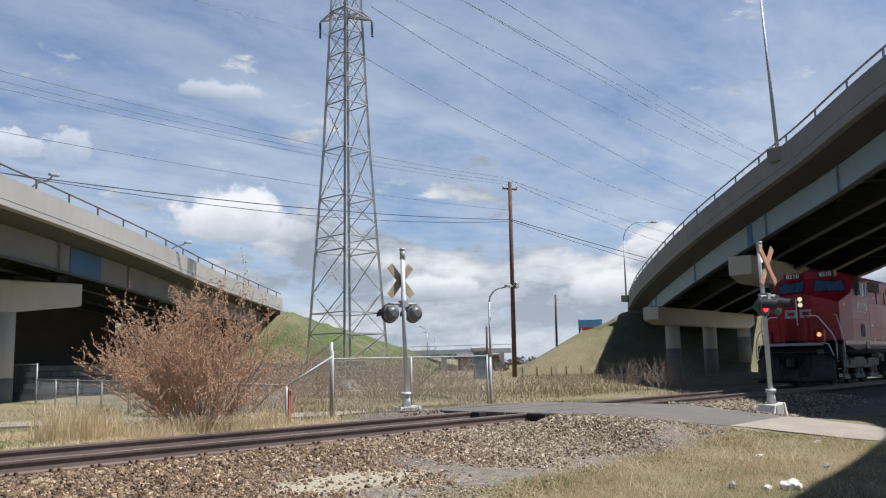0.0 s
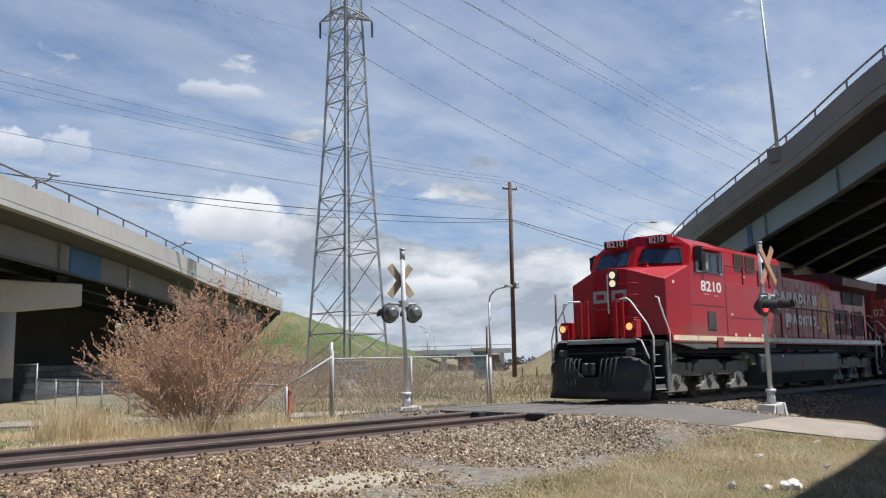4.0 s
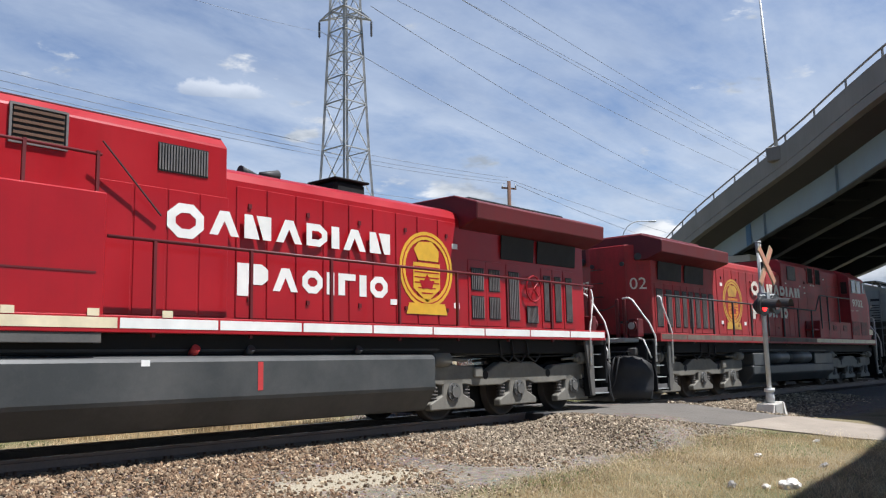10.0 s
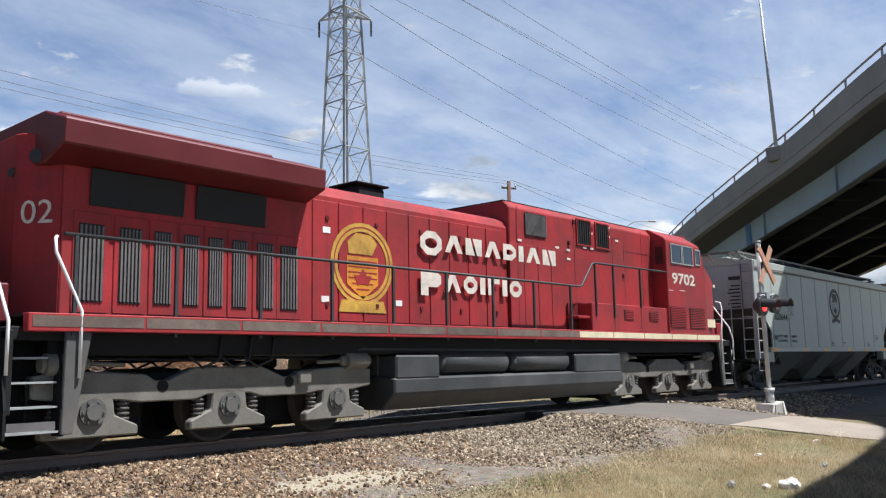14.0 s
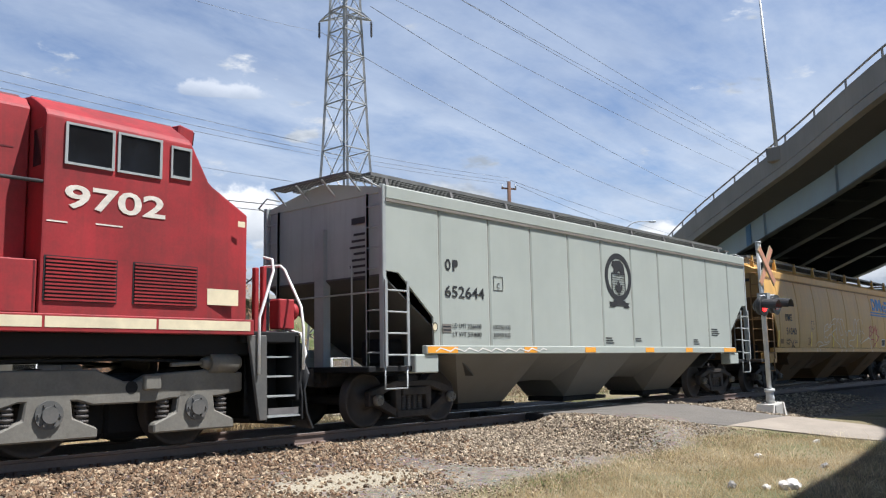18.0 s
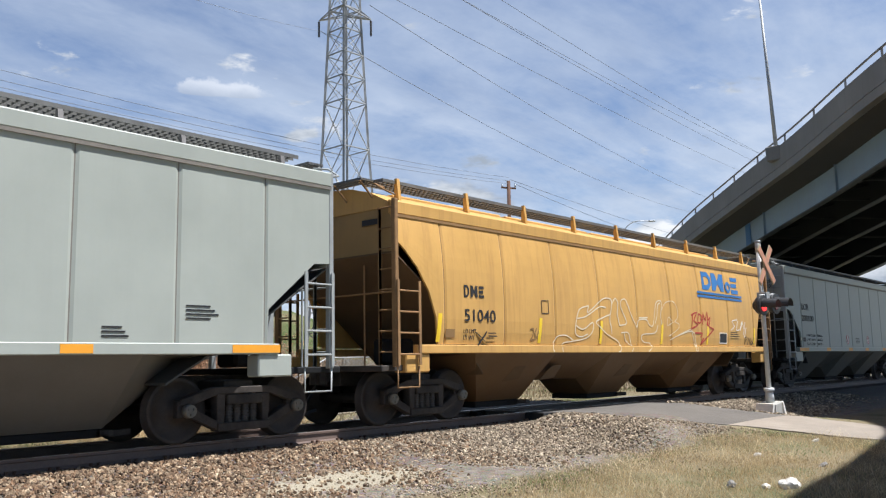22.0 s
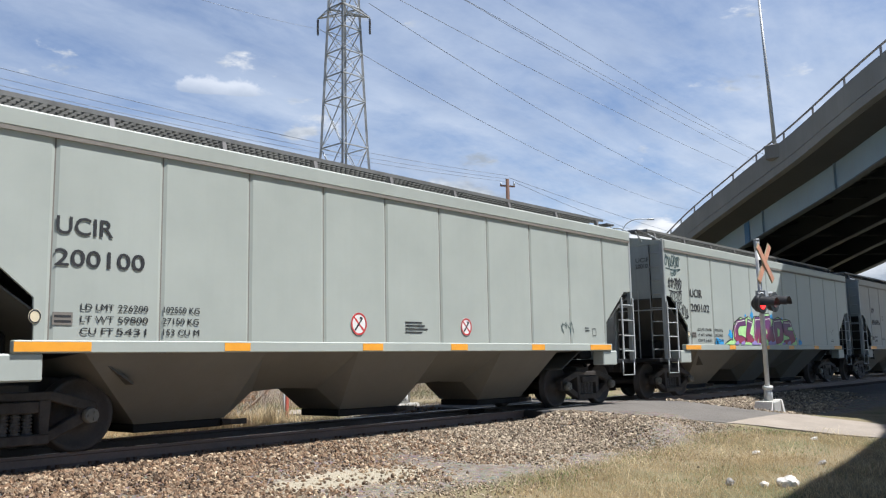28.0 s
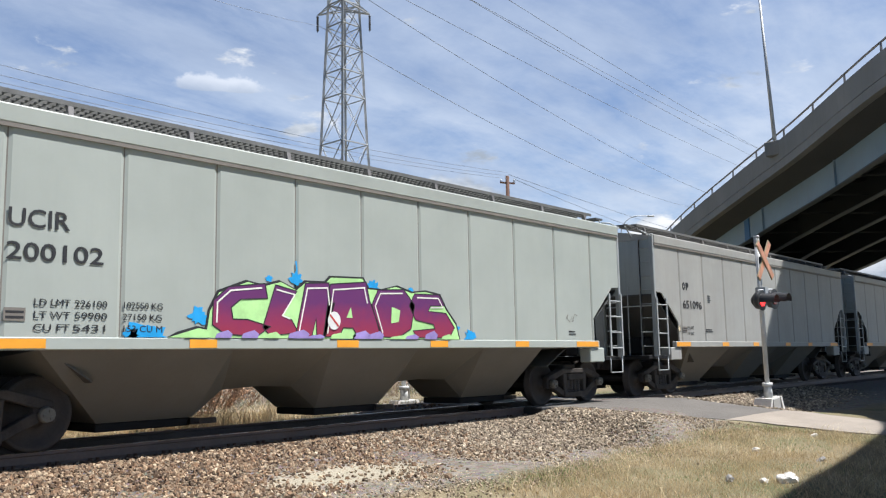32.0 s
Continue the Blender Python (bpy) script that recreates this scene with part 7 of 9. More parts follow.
def mark_h1():
    company_mark(H1, ("ring", "step"), -6.30, -5.95, 2.71, 0.20, -1, lambda pts: plate(pts, -1, YD), "letter_black", 1.0, "owner's initials as plain shapes", 0.35)
    lettering("652644", 0.20, "letter_black", H1, -5.76, 2.235, -1, YD, width=1.12, label="black stencilled number", bold=0.007)
    part("box_mark", stroke([(-4.90, 2.42), (-4.62, 2.42), (-4.62, 2.68), (-4.90, 2.68), (-4.90, 2.42)], 0.014, -1, YD), "letter_black", H1)
    lettering("C", 0.1, "letter_black", H1, -4.76, 2.46, -1, YD)
    placard(H1, -6.40, 1.60)
    small_text(H1, [("LD LMT", "226600", "102750 KG"), ("LT WT", "59400", "26950 KG")], -6.13, 1.68, 0.085, 0.15, (0.38, 0.40, 0.53, 0.42, 1.18))
    emblem(H1, -0.18, 2.93, -1, YD, "letter_black", "letter_black")
    for x, n in ((-0.85, 3), (0.5, 2), (3.6, 3)):
        tiny_lines(H1, x, 1.55, 0.35, n)
    tiny_lines(H1, 4.75, 1.85, 0.5, 4)
    # white scrawl on the sill
    pts = [(-6.6 + k * 0.13, 1.265 + 0.06 * ((k * 5) % 3) / 2) for k in range(27)]
    part("scrawl", stroke(pts, 0.022, -1, 1.618), "graf_white", H1, "white paint-marker scrawl")
    for k in range(8):
        part("text_bar", quad_box(B(), -7.812, -7.805, -1.15, -0.85 + 0.05 * (k % 3), 3.25 - k * 0.11, 3.29 - k * 0.11), "letter_black", H1)
    part("end_number", quad_box(B(), -7.812, -7.804, -1.2, -0.8, 3.45, 3.56), "letter_black", H1, "dark number on the end wall")


def mark_ucir(h, num, wt, wk):
    for s in (-1,):
        lettering("UCIR", 0.21, "letter_black", h, -5.93, 2.63, s, YD, width=0.71, label="black reporting letters", bold=0.007)
        lettering(num, 0.20, "letter_black", h, -5.71, 2.25, s, YD, width=1.15, label="black stencilled number", bold=0.007)
        placard(h, -6.28, 1.55)
        small_text(h, [("LD LMT", wt[0], wk[0]), ("LT WT", wt[1], wk[1]), ("CU FT", "5431", "153 CU M")], -5.95, 1.73, 0.08, 0.145, (0.42, 0.40, 0.53, 0.48, 1.09))
    lettering("UCIR", 0.1, "letter_black", h, 0, 0, -1, 0, width=0.4).matrix_basis = pose(-7.806, -1.0, 3.5, 90, 0, -90) @ Matrix.Diagonal((0.18, 0.16, 1, 1))
    lettering(num, 0.1, "letter_black", h, 0, 0, -1, 0, width=0.5).matrix_basis = pose(-7.806, -1.0, 3.34, 90, 0, -90) @ Matrix.Diagonal((0.14, 0.16, 1, 1))


def warning_disc(h, x, z, r=0.17):
    part("warning_sign", plate(ring_pts(x, z, r, r * 1.05, 24), -1, YD), "white_paint", h, "white disc with red rim and bar")
    part("warning_ring", ring_plate(x, z, r, r * 1.05, 0.028, -1, YD + 0.003, 24), "sign_red", h)
    part("warning_bar", stroke([(x - r * 0.65, z + r * 0.65), (x + r * 0.65, z - r * 0.65)], 0.03, -1, YD + 0.003), "sign_red", h)
    part("warning_tool", stroke([(x - r * 0.5, z - r * 0.6), (x + r * 0.4, z + r * 0.5), (x + r * 0.1, z + r * 0.6)], 0.03, -1, YD + 0.006), "letter_black", h)


def scribble(h, cx, cz, w, hgt, n, seed, width, material, y=YD, label="marker-pen scribble"):
    rng = random.Random(seed)
    for k in range(n):
        x = cx - w / 2 + w * k / n
        pts = [(x + rng.uniform(-0.02, 0.05) + w / n * 1.1 * t + 0.05 * math.sin(t * 9 + k), cz + hgt * (rng.random() - 0.5)) for t in (0, 0.2, 0.4, 0.6, 0.8, 1.0)]
        part("scribble", stroke(pts, width, -1, y), material, h, label)


def mark_h4():
    mark_ucir(H4, "200102", ("226100", "59900"), ("102550 KG", "27150 KG"))
    tag(H4, -7.22, 3.50, 0.85, 0.30, 1, 5, 0.026, "graf_teal", label="dark teal marker-pen tag")
    tag(H4, -7.2, 3.22, 0.30, 0.14, 2, 2, 0.02, "graf_teal", label="dark teal marker-pen tag", flourish=False)
    tag(H4, -7.15, 2.92, 0.75, 0.28, 3, 5, 0.028, "letter_black")
    tag(H4, -7.12, 2.60, 0.65, 0.22, 4, 3, 0.022, "letter_black")
    tag(H4, -6.80, 2.25, 0.68, 0.28, 5, 4, 0.022, "letter_black", lean=-0.25)
    # the large painted piece: green ground, purple to crimson swelling shapes, blue splashes
    y = YD
    rng = random.Random(44)
    for cx, cz, r in ((-4.54, 1.40, .20), (-4.75, 1.42, .08), (-3.79, 1.66, .12), (-2.14, 2.25, .10), (-0.56, 2.22, .10), (-2.64, 2.22, .05), (1.89, 1.42, .13), (1.48, 1.56, .10), (0.34, 2.2, .05)):
        pts = []
        for k in range(26):
            a = 2 * math.pi * k / 26
            q = r * rng.uniform(0.6, 1.25)
            pts.append((cx + 1.3 * q * math.cos(a), max(1.375, cz + q * math.sin(a))))
        part("paint_splash", plate(pts, -1, y), "graf_blue", H4, "bright blue paint splash")
    part("paint_drip", stroke([(-2.13, 2.2), (-2.13, 2.42), (-2.15, 2.52)], 0.03, -1, y), "graf_blue", H4)
    outline = [(-4.23, 1.375), (-4.08, 1.42), (-3.79, 1.5), (-3.66, 1.48), (-3.62, 1.73), (-3.48, 1.99), (-3.01, 2.16), (-2.73, 2.11), (-2.43, 2.19), (-2.14, 2.08), (-1.96, 2.21), (-1.57, 2.22), (-1.47, 2.31), (-0.8, 2.33), (-0.69, 2.17), (-0.39, 2.16), (-0.03, 2.24), (0.34, 2.15), (0.67, 2.19), (1.06, 2.14), (1.22, 1.9), (1.49, 1.63), (1.58, 1.375)]
    mid = Vector((-1.3, 1.7))
    part("paint_outline", plate([(a + 0.03 * (1 if a > -1.3 else -1), b + 0.03 if b > 1.38 else b) for a, b in outline], -1, y + 0.003), "letter_black", H4, "dark outline of the graffiti")
    part("paint_ground", plate(outline, -1, y + 0.006), "graf_green", H4, "pale green graffiti ground")
    shapes = [
        [(-2.75, 2.13), (-3.31, 2.06), (-3.53, 1.87), (-3.54, 1.56), (-3.35, 1.44), (-2.87, 1.42), (-2.66, 1.55), (-3.02, 1.64), (-3.24, 1.64), (-3.27, 1.79), (-3.13, 1.90), (-2.71, 1.93)],
        [(-2.52, 2.12), (-2.16, 2.05), (-2.40, 1.7), (-2.25, 1.65), (-2.13, 1.47), (-2.61, 1.43), (-2.72, 1.54), (-2.61, 1.86)],
        [(-2.12, 1.41), (-1.95, 2.17), (-1.53, 2.2), (-1.49, 1.90), (-1.42, 1.91), (-1.60, 1.42), (-1.75, 1.42), (-1.76, 1.68), (-1.84, 1.42)],
        [(-1.57, 1.42), (-1.44, 2.18), (-0.75, 2.25), (-0.68, 1.97), (-0.42, 1.42), (-0.91, 1.41), (-1.02, 1.55), (-1.20, 1.55), (-1.28, 1.41)],
        [(-0.37, 1.43), (-0.55, 1.92), (-0.42, 2.15), (0.13, 2.18), (0.37, 1.94), (0.28, 1.56), (0.0, 1.42)],
        [(0.45, 2.12), (1.03, 2.13), (1.16, 1.95), (0.82, 1.94), (0.76, 1.85), (1.19, 1.83), (1.39, 1.59), (1.26, 1.42), (0.49, 1.41), (0.41, 1.53), (0.91, 1.57), (0.88, 1.64), (0.47, 1.7), (0.33, 1.93)]]
    for k, sh in enumerate(shapes):
        mx, mz = sum(p[0] for p in sh) / len(sh), sum(p[1] for p in sh) / len(sh)
        sh = [(mx + (p[0] - mx) * 1.10, max(1.40, mz + (p[1] - mz) * 1.06)) for p in sh]
        part("paint_shape", plate(sh, -1, y + 0.009), "graf_fade", H4, "purple to crimson graffiti shape")
        part("paint_edge", stroke(sh + sh[:1], 0.016, -1, y + 0.0125), "letter_black", H4)
        part("paint_glint", stroke([(mx + (p[0] - mx) * 0.86, mz + (p[1] - mz) * 0.84) for p in sh[:4]], 0.024, -1, y + 0.0155), "graf_white", H4, "white highlight line")
    part("paint_hole", plate([(-0.16, 1.63), (0.02, 1.66), (0.06, 1.85), (-0.14, 1.90)], -1, y + 0.0125), "graf_green", H4)
    part("paint_hole", plate([(-1.15, 1.70), (-1.02, 1.70), (-1.06, 1.86)], -1, y + 0.0125), "graf_green", H4)
    rng = random.Random(9)
    for k in range(13):
        a = -4.0 + k * 0.42 + rng.uniform(-0.06, 0.06)
        w, h = rng.uniform(0.25, 0.5), rng.uniform(0.05, 0.16)
        part("paint_base", plate([(a, 1.375), (a + w, 1.375), (a + w * 1.1, 1.375 + h * 0.5), (a + w * 0.8, 1.375 + h), (a + w * 0.3, 1.375 + h * 0.7), (a + 0.02, 1.375 + h * 0.5)], -1, y + 0.018), "graf_lilac" if k % 3 else "graf_green", H4, "lilac base stroke")
    # warning disc left showing
    x, z = -1.41, 1.65
    part("warning_sign", plate(ring_pts(x, z, 0.13, 0.14, 20), -1, y + 0.02), "white_paint", H4, "white disc with red bar")
    part("warning_bar", stroke([(x - .09, z + .09), (x + .09, z - .09)], 0.03, -1, y + 0.024), "sign_red", H4)
    scribble(H4, 5.3, 1.85, 0.4, 0.2, 2, 9, 0.012, "seam_grey")
    tiny_lines(H4, 5.2, 1.55, 0.3, 2)


def mark_h3():
    mark_ucir(H3, "200100", ("226200", "59800"), ("102550 KG", "27150 KG"))
    warning_disc(H3, -1.42, 1.66)
    warning_disc(H3, 1.25, 1.66, 0.15)
    tiny_lines(H3, -0.35, 1.7, 0.55, 4)
    scribble(H3, 4.6, 1.7, 0.5, 0.3, 3, 12, 0.016, "graf_teal", label="pale teal leaf scribble")
    part("box_mark", stroke([(5.6, 1.55), (5.75, 1.55), (5.75, 1.7), (5.6, 1.7), (5.6, 1.55)], 0.012, -1, YD), "letter_black", H3)
    tiny_lines(H3, 5.3, 1.7, 0.2, 2)


def on_bay(q):
    """A patch on the sloping side of a bay between the sill and an outlet."""
    rows = [[(q[0][0], q[0][1]), (q[1][0], q[1][1])], [(q[3][0], q[3][1]), (q[2][0], q[2][1])]]
    return slab(B(), [[(x, -(0.52 + 1.01 * (z - 0.27) / 0.955) - 0.012, z) for x, z in r] for r in rows], (0, 0.004, 0.004))


def inward(z):
    """How far the rounded side of the tan wagon stands back at height z."""
    return 0.16 * max(0, (z - 2.3) / 1.5) ** 2 + (0.05 * max(0, (1.9 - z) / 0.6) ** 2 + 0.006 if z > 1.373 else 0)


def mark_h2():
    y = 1.612
    bare = set(H2.children)
    company_mark(H2, ("frame", "crown", "stack"), -6.68, -6.10, 2.24, 0.22, -1, lambda pts: plate(pts, -1, y), "letter_black", 1.0, "owner's initials as plain shapes", 0.25)
    lettering("51040", 0.22, "letter_black", H2, -6.22, 1.80, -1, y, width=0.92, label="black stencilled number", bold=0.007)
    lettering("LD LMT", 0.08, "letter_black", H2, -6.52, 1.58, -1, y, width=0.36)
    lettering("LT WT", 0.08, "letter_black", H2, -6.54, 1.46, -1, y, width=0.32)
    part("cross_out", stroke([(-6.32, 1.36), (-6.02, 1.62)], 0.03, -1, y), "letter_black", H2, "black spray cross")
    part("cross_out", stroke([(-6.34, 1.60), (-6.0, 1.38)], 0.03, -1, y + 0.002), "letter_black", H2, "black spray cross")
    tiny_lines(H2, -6.0, 1.58, 0.3, 2, y=y)
    part("box_mark", stroke([(-4.22, 2.02), (-3.98, 2.02), (-3.98, 2.28), (-4.22, 2.28), (-4.22, 2.02)], 0.016, -1, y), "letter_black", H2)
    part("vent_plate", plate([(-7.2, 1.5), (-6.95, 1.5), (-6.95, 1.65), (-7.2, 1.65)], -1, y), "seam_tan", H2)
    # blue company mark as plain blocks over a bar
    def slanted(pts):
        """Lay a shape on the rounded side, leaning a little."""
        bm = B()
        rings = []
        for proud in (0.010, -0.012):
            rings.append([bm.verts.new((x + 0.12 * (z - 2.9), -(1.6 - 0.16 * max(0, (z - 2.3) / 1.5) ** 2 + proud), z)) for x, z in pts])
        bm.faces.new(rings[0])
        bm.faces.new(rings[1][::-1])
        for i in range(len(pts)):
            j = (i + 1) % len(pts)
            bm.faces.new((rings[0][i], rings[0][j], rings[1][j], rings[1][i]))
        return bm
    lab = "blue company mark as plain shapes"
    company_mark(H2, ("frame", "crown"), 3.50, 4.92, 2.92, 0.50, -1, slanted, "letter_blue", 1.0, lab, 0.1)
    company_mark(H2, ("ring",), 5.04, 5.38, 2.90, 0.32, -1, slanted, "letter_blue", 1.0, lab)
    company_mark(H2, ("stack",), 5.44, 5.90, 2.89, 0.48, -1, slanted, "letter_blue", 1.0, lab)
    for z0, z1 in ((2.80, 2.86), (2.70, 2.76)):
        part("mark_bar", plate([(3.12, z0), (6.10, z0 - 0.02), (6.10, z1 - 0.02), (3.12, z1)], -1, 1.596), "letter_blue", H2, "blue underline bar")
    # dark hand-sized smears on the hopper bays
    for x in (-4.7, -3.4, -0.3, 3.7):
        part("grease_smear", on_bay([(x, 0.95), (x + 0.35, 0.95), (x + 0.45, 0.70), (x - 0.05, 0.66)]), "tan_shade", H2, "dark grease smear on the bay")
    # thin white outline graffiti
    def G(*pts, w=0.024, material="graf_pale", label="thin white sprayed outline", n=3):
        part("graffiti_line", stroke(curved(pts, n), w, -1, y), material, H2, label)
    G((-3.81, 1.24), (-3.86, 1.32), (-3.77, 1.47), (-3.62, 1.57), (-3.32, 1.58), (-3.05, 1.48))
    G((-3.49, 1.24), (-3.51, 1.30), (-3.44, 1.42), (-3.10, 1.46), (-2.60, 1.52), (-2.37, 1.61), (-2.26, 1.74), (-2.29, 1.88), (-2.66, 1.72), (-2.94, 1.79))
    G((-2.49, 1.62), (-2.75, 1.56), (-2.98, 1.64), (-2.92, 1.95), (-2.78, 2.16), (-2.42, 2.24))
    G((-2.42, 2.24), (-2.45, 2.09), (-1.83, 2.41), (-1.47, 2.43), (-1.44, 2.29), (-1.51, 2.08))
    G((-1.51, 2.08), (-2.11, 1.91), (-1.95, 1.78), (-1.64, 1.62), (-1.18, 1.48), (-1.08, 1.35), (-1.11, 1.25), (-1.21, 1.24))
    G((-2.89, 1.95), (-2.52, 2.01), (-1.98, 2.23), (-1.70, 2.23))
    G((-1.43, 2.31), (-1.27, 2.45), (-1.15, 2.35), (-1.19, 2.12), (-1.12, 1.84))
    G((-1.12, 1.84), (-0.78, 1.90), (-1.00, 2.23), (-1.02, 2.39), (-0.86, 2.46), (-0.74, 2.40), (-0.54, 2.08), (-0.29, 1.80))
    G((-1.51, 2.10), (-1.54, 1.91), (-1.48, 1.79), (-1.46, 1.64))
    G((-1.03, 1.67), (-0.73, 1.68), (-0.62, 1.51), (-0.52, 1.33), (-0.59, 1.24))
    G((-0.90, 1.66), (-0.84, 1.51), (-0.59, 1.38))
    G((-0.18, 2.04), (0.25, 2.05), w=0.03)
    G((-0.29, 1.80), (-0.18, 1.99), (0.21, 2.00), (0.29, 1.90), (0.52, 1.88), (0.70, 2.41), (0.94, 2.49), (1.00, 2.40), (0.93, 2.11), (0.98, 1.89))
    G((0.62, 1.92), (0.74, 2.12), (0.80, 2.38), (0.93, 2.44))
    G((0.77, 1.88), (0.60, 1.69), (0.01, 1.65), (-0.07, 1.54), (0.08, 1.46), (0.35, 1.44), (0.39, 1.33), (0.23, 1.24))
    G((0.98, 2.26), (1.23, 2.46), (1.61, 2.51), (1.83, 2.37), (1.87, 2.12), (1.69, 1.99), (1.91, 1.94), (1.86, 1.81), (1.35, 1.62), w=0.016)
    G((1.56, 2.00), (1.35, 2.10), (1.28, 1.89), (1.61, 1.98), w=0.014)
    G((1.43, 1.53), (2.05, 1.70), (2.65, 1.83), w=0.018)
    G((1.43, 1.53), (1.86, 1.64), (2.69, 1.77), (2.88, 1.51), (2.95, 1.26), (2.82, 1.26))
    G((2.62, 1.80), (2.78, 1.52), (2.84, 1.28))
    # dark red, brown, white and black sprayed tags
    red = dict(w=0.042, material="graf_red", label="dark red sprayed tag", n=2)
    G((2.75, 2.23), (2.65, 1.80), **red)
    G((2.66, 2.19), (3.00, 2.27), (2.80, 2.05), (3.04, 1.94), (2.60, 1.83), **red)
    G((3.10, 2.24), (3.04, 2.01), (3.24, 2.02), (3.28, 2.18), (3.10, 2.24), **red)
    G((3.34, 1.95), (3.38, 2.26), (3.50, 2.06), (3.64, 2.30), (3.66, 1.96), **red)
    G((3.71, 1.90), (3.83, 2.17), (3.60, 1.96), (4.03, 1.84), **red)
    G((4.03, 1.84), (3.60, 1.62), (3.18, 1.42), (3.38, 1.59), **red)
    G((2.84, 1.72), (3.29, 1.72), (3.18, 1.62), **red)
    G((-4.64, 1.68), (-4.53, 1.70), (-4.54, 1.56), (-4.62, 1.47), (-4.45, 1.50), w=0.03, material="seam_tan", label="brown sprayed tag")
    G((-4.41, 1.71), (-4.47, 1.60), (-4.39, 1.52), (-4.35, 1.65), w=0.03, material="seam_tan", label="brown sprayed tag")
    white = dict(w=0.028, material="graf_white", label="white sprayed tag", n=2)
    G((5.64, 2.14), (5.26, 2.09), (5.44, 1.95), (5.16, 1.83), **white)
    G((5.70, 2.11), (5.56, 1.84), (5.79, 1.86), **white)
    G((6.03, 2.12), (5.84, 1.83), (5.98, 2.08), (6.14, 1.84), **white)
    G((6.22, 2.09), (6.07, 1.72), **white)
    G((6.28, 1.93), (6.13, 1.63), **white)
    black = dict(w=0.026, material="letter_black", label="black sprayed tag", n=2)
    G((6.18, 1.42), (6.20, 1.64), (6.36, 1.63), (6.22, 1.54), **black)
    G((6.38, 1.43), (6.47, 1.63), (6.56, 1.43), **black)
    G((6.63, 1.65), (6.62, 1.44), (6.76, 1.48), (6.64, 1.54), **black)
    G((6.83, 1.64), (6.79, 1.46), (6.87, 1.46), **black)
    tag(H2, -7.35, 2.95, 0.6, 0.28, 24, 4, 0.014, "seam_tan", y=1.585, label="faint brown tag")
    part("black_label", plate([(4.44, 1.48), (4.87, 1.48), (4.87, 1.73), (4.44, 1.73)], -1, y), "letter_black", H2, "small black label")
    part("label_rim", stroke([(4.42, 1.465), (4.89, 1.465), (4.89, 1.745), (4.42, 1.745), (4.42, 1.465)], 0.02, -1, y), "white_paint", H2, "white edge of the label")
    tiny_lines(H2, 5.15, 1.76, 0.6, 3, y=y)
    part("text_bar", quad_box(B(), -8.412, -8.404, -1.2, -0.75, 3.45, 3.55), "letter_black", H2)
    # the side curves in above and below: lay the paint on it
    for o in set(H2.children) - bare:
        o.location.x += 0.15
        if o.name.split(".")[0] in ("mark_bar", "grease_smear", "text_bar") or (o.name.startswith("mark_shape") and o.data.materials[0].name.startswith("letter_blue")):
            continue
        if o.location.z > 0.01:
            o.location.y += inward(o.location.z)
        else:
            for v in o.data.vertices:
                v.co.y += inward(v.co.z)


def mark_h5():
    company_mark(H5, ("ring", "step"), -6.30, -5.95, 2.71, 0.20, -1, lambda pts: plate(pts, -1, YD), "letter_black", 1.0, "owner's initials as plain shapes", 0.35)
    lettering("651096", 0.20, "letter_black", H5, -5.76, 2.235, -1, YD, width=1.12, label="black stencilled number", bold=0.007)
    small_text(H5, [("LD LMT", "", ""), ("LT WT", "", "")], -6.13, 1.68, 0.085, 0.15, (0.38, 0.40, 0.53, 0.42, 1.18))
    placard(H5, -6.40, 1.60)
    tiny_lines(H5, -4.8, 2.6, 0.2, 4)
    tiny_lines(H5, -5.0, 1.68, 0.5, 2)


plain = {h: set(h.children) for h in (H1, H3, H4, H5)}
mark_h1(), mark_h2(), mark_h3(), mark_h4(), mark_h5()
for h in (H3, H4):
    for o in set(h.children) - plain[h]:
        if o.location.x > -7.7:
            o.location.x -= 0.13
# the grey wagons' marks are set out from a point 0.27 m behind their middle
for h, before in plain.items():
    for ob in h.children:
        if ob not in before:
            ob.matrix_basis = Matrix.Translation((0.27, 0, 0)) @ ob.matrix_basis

# ---- locomotives ----


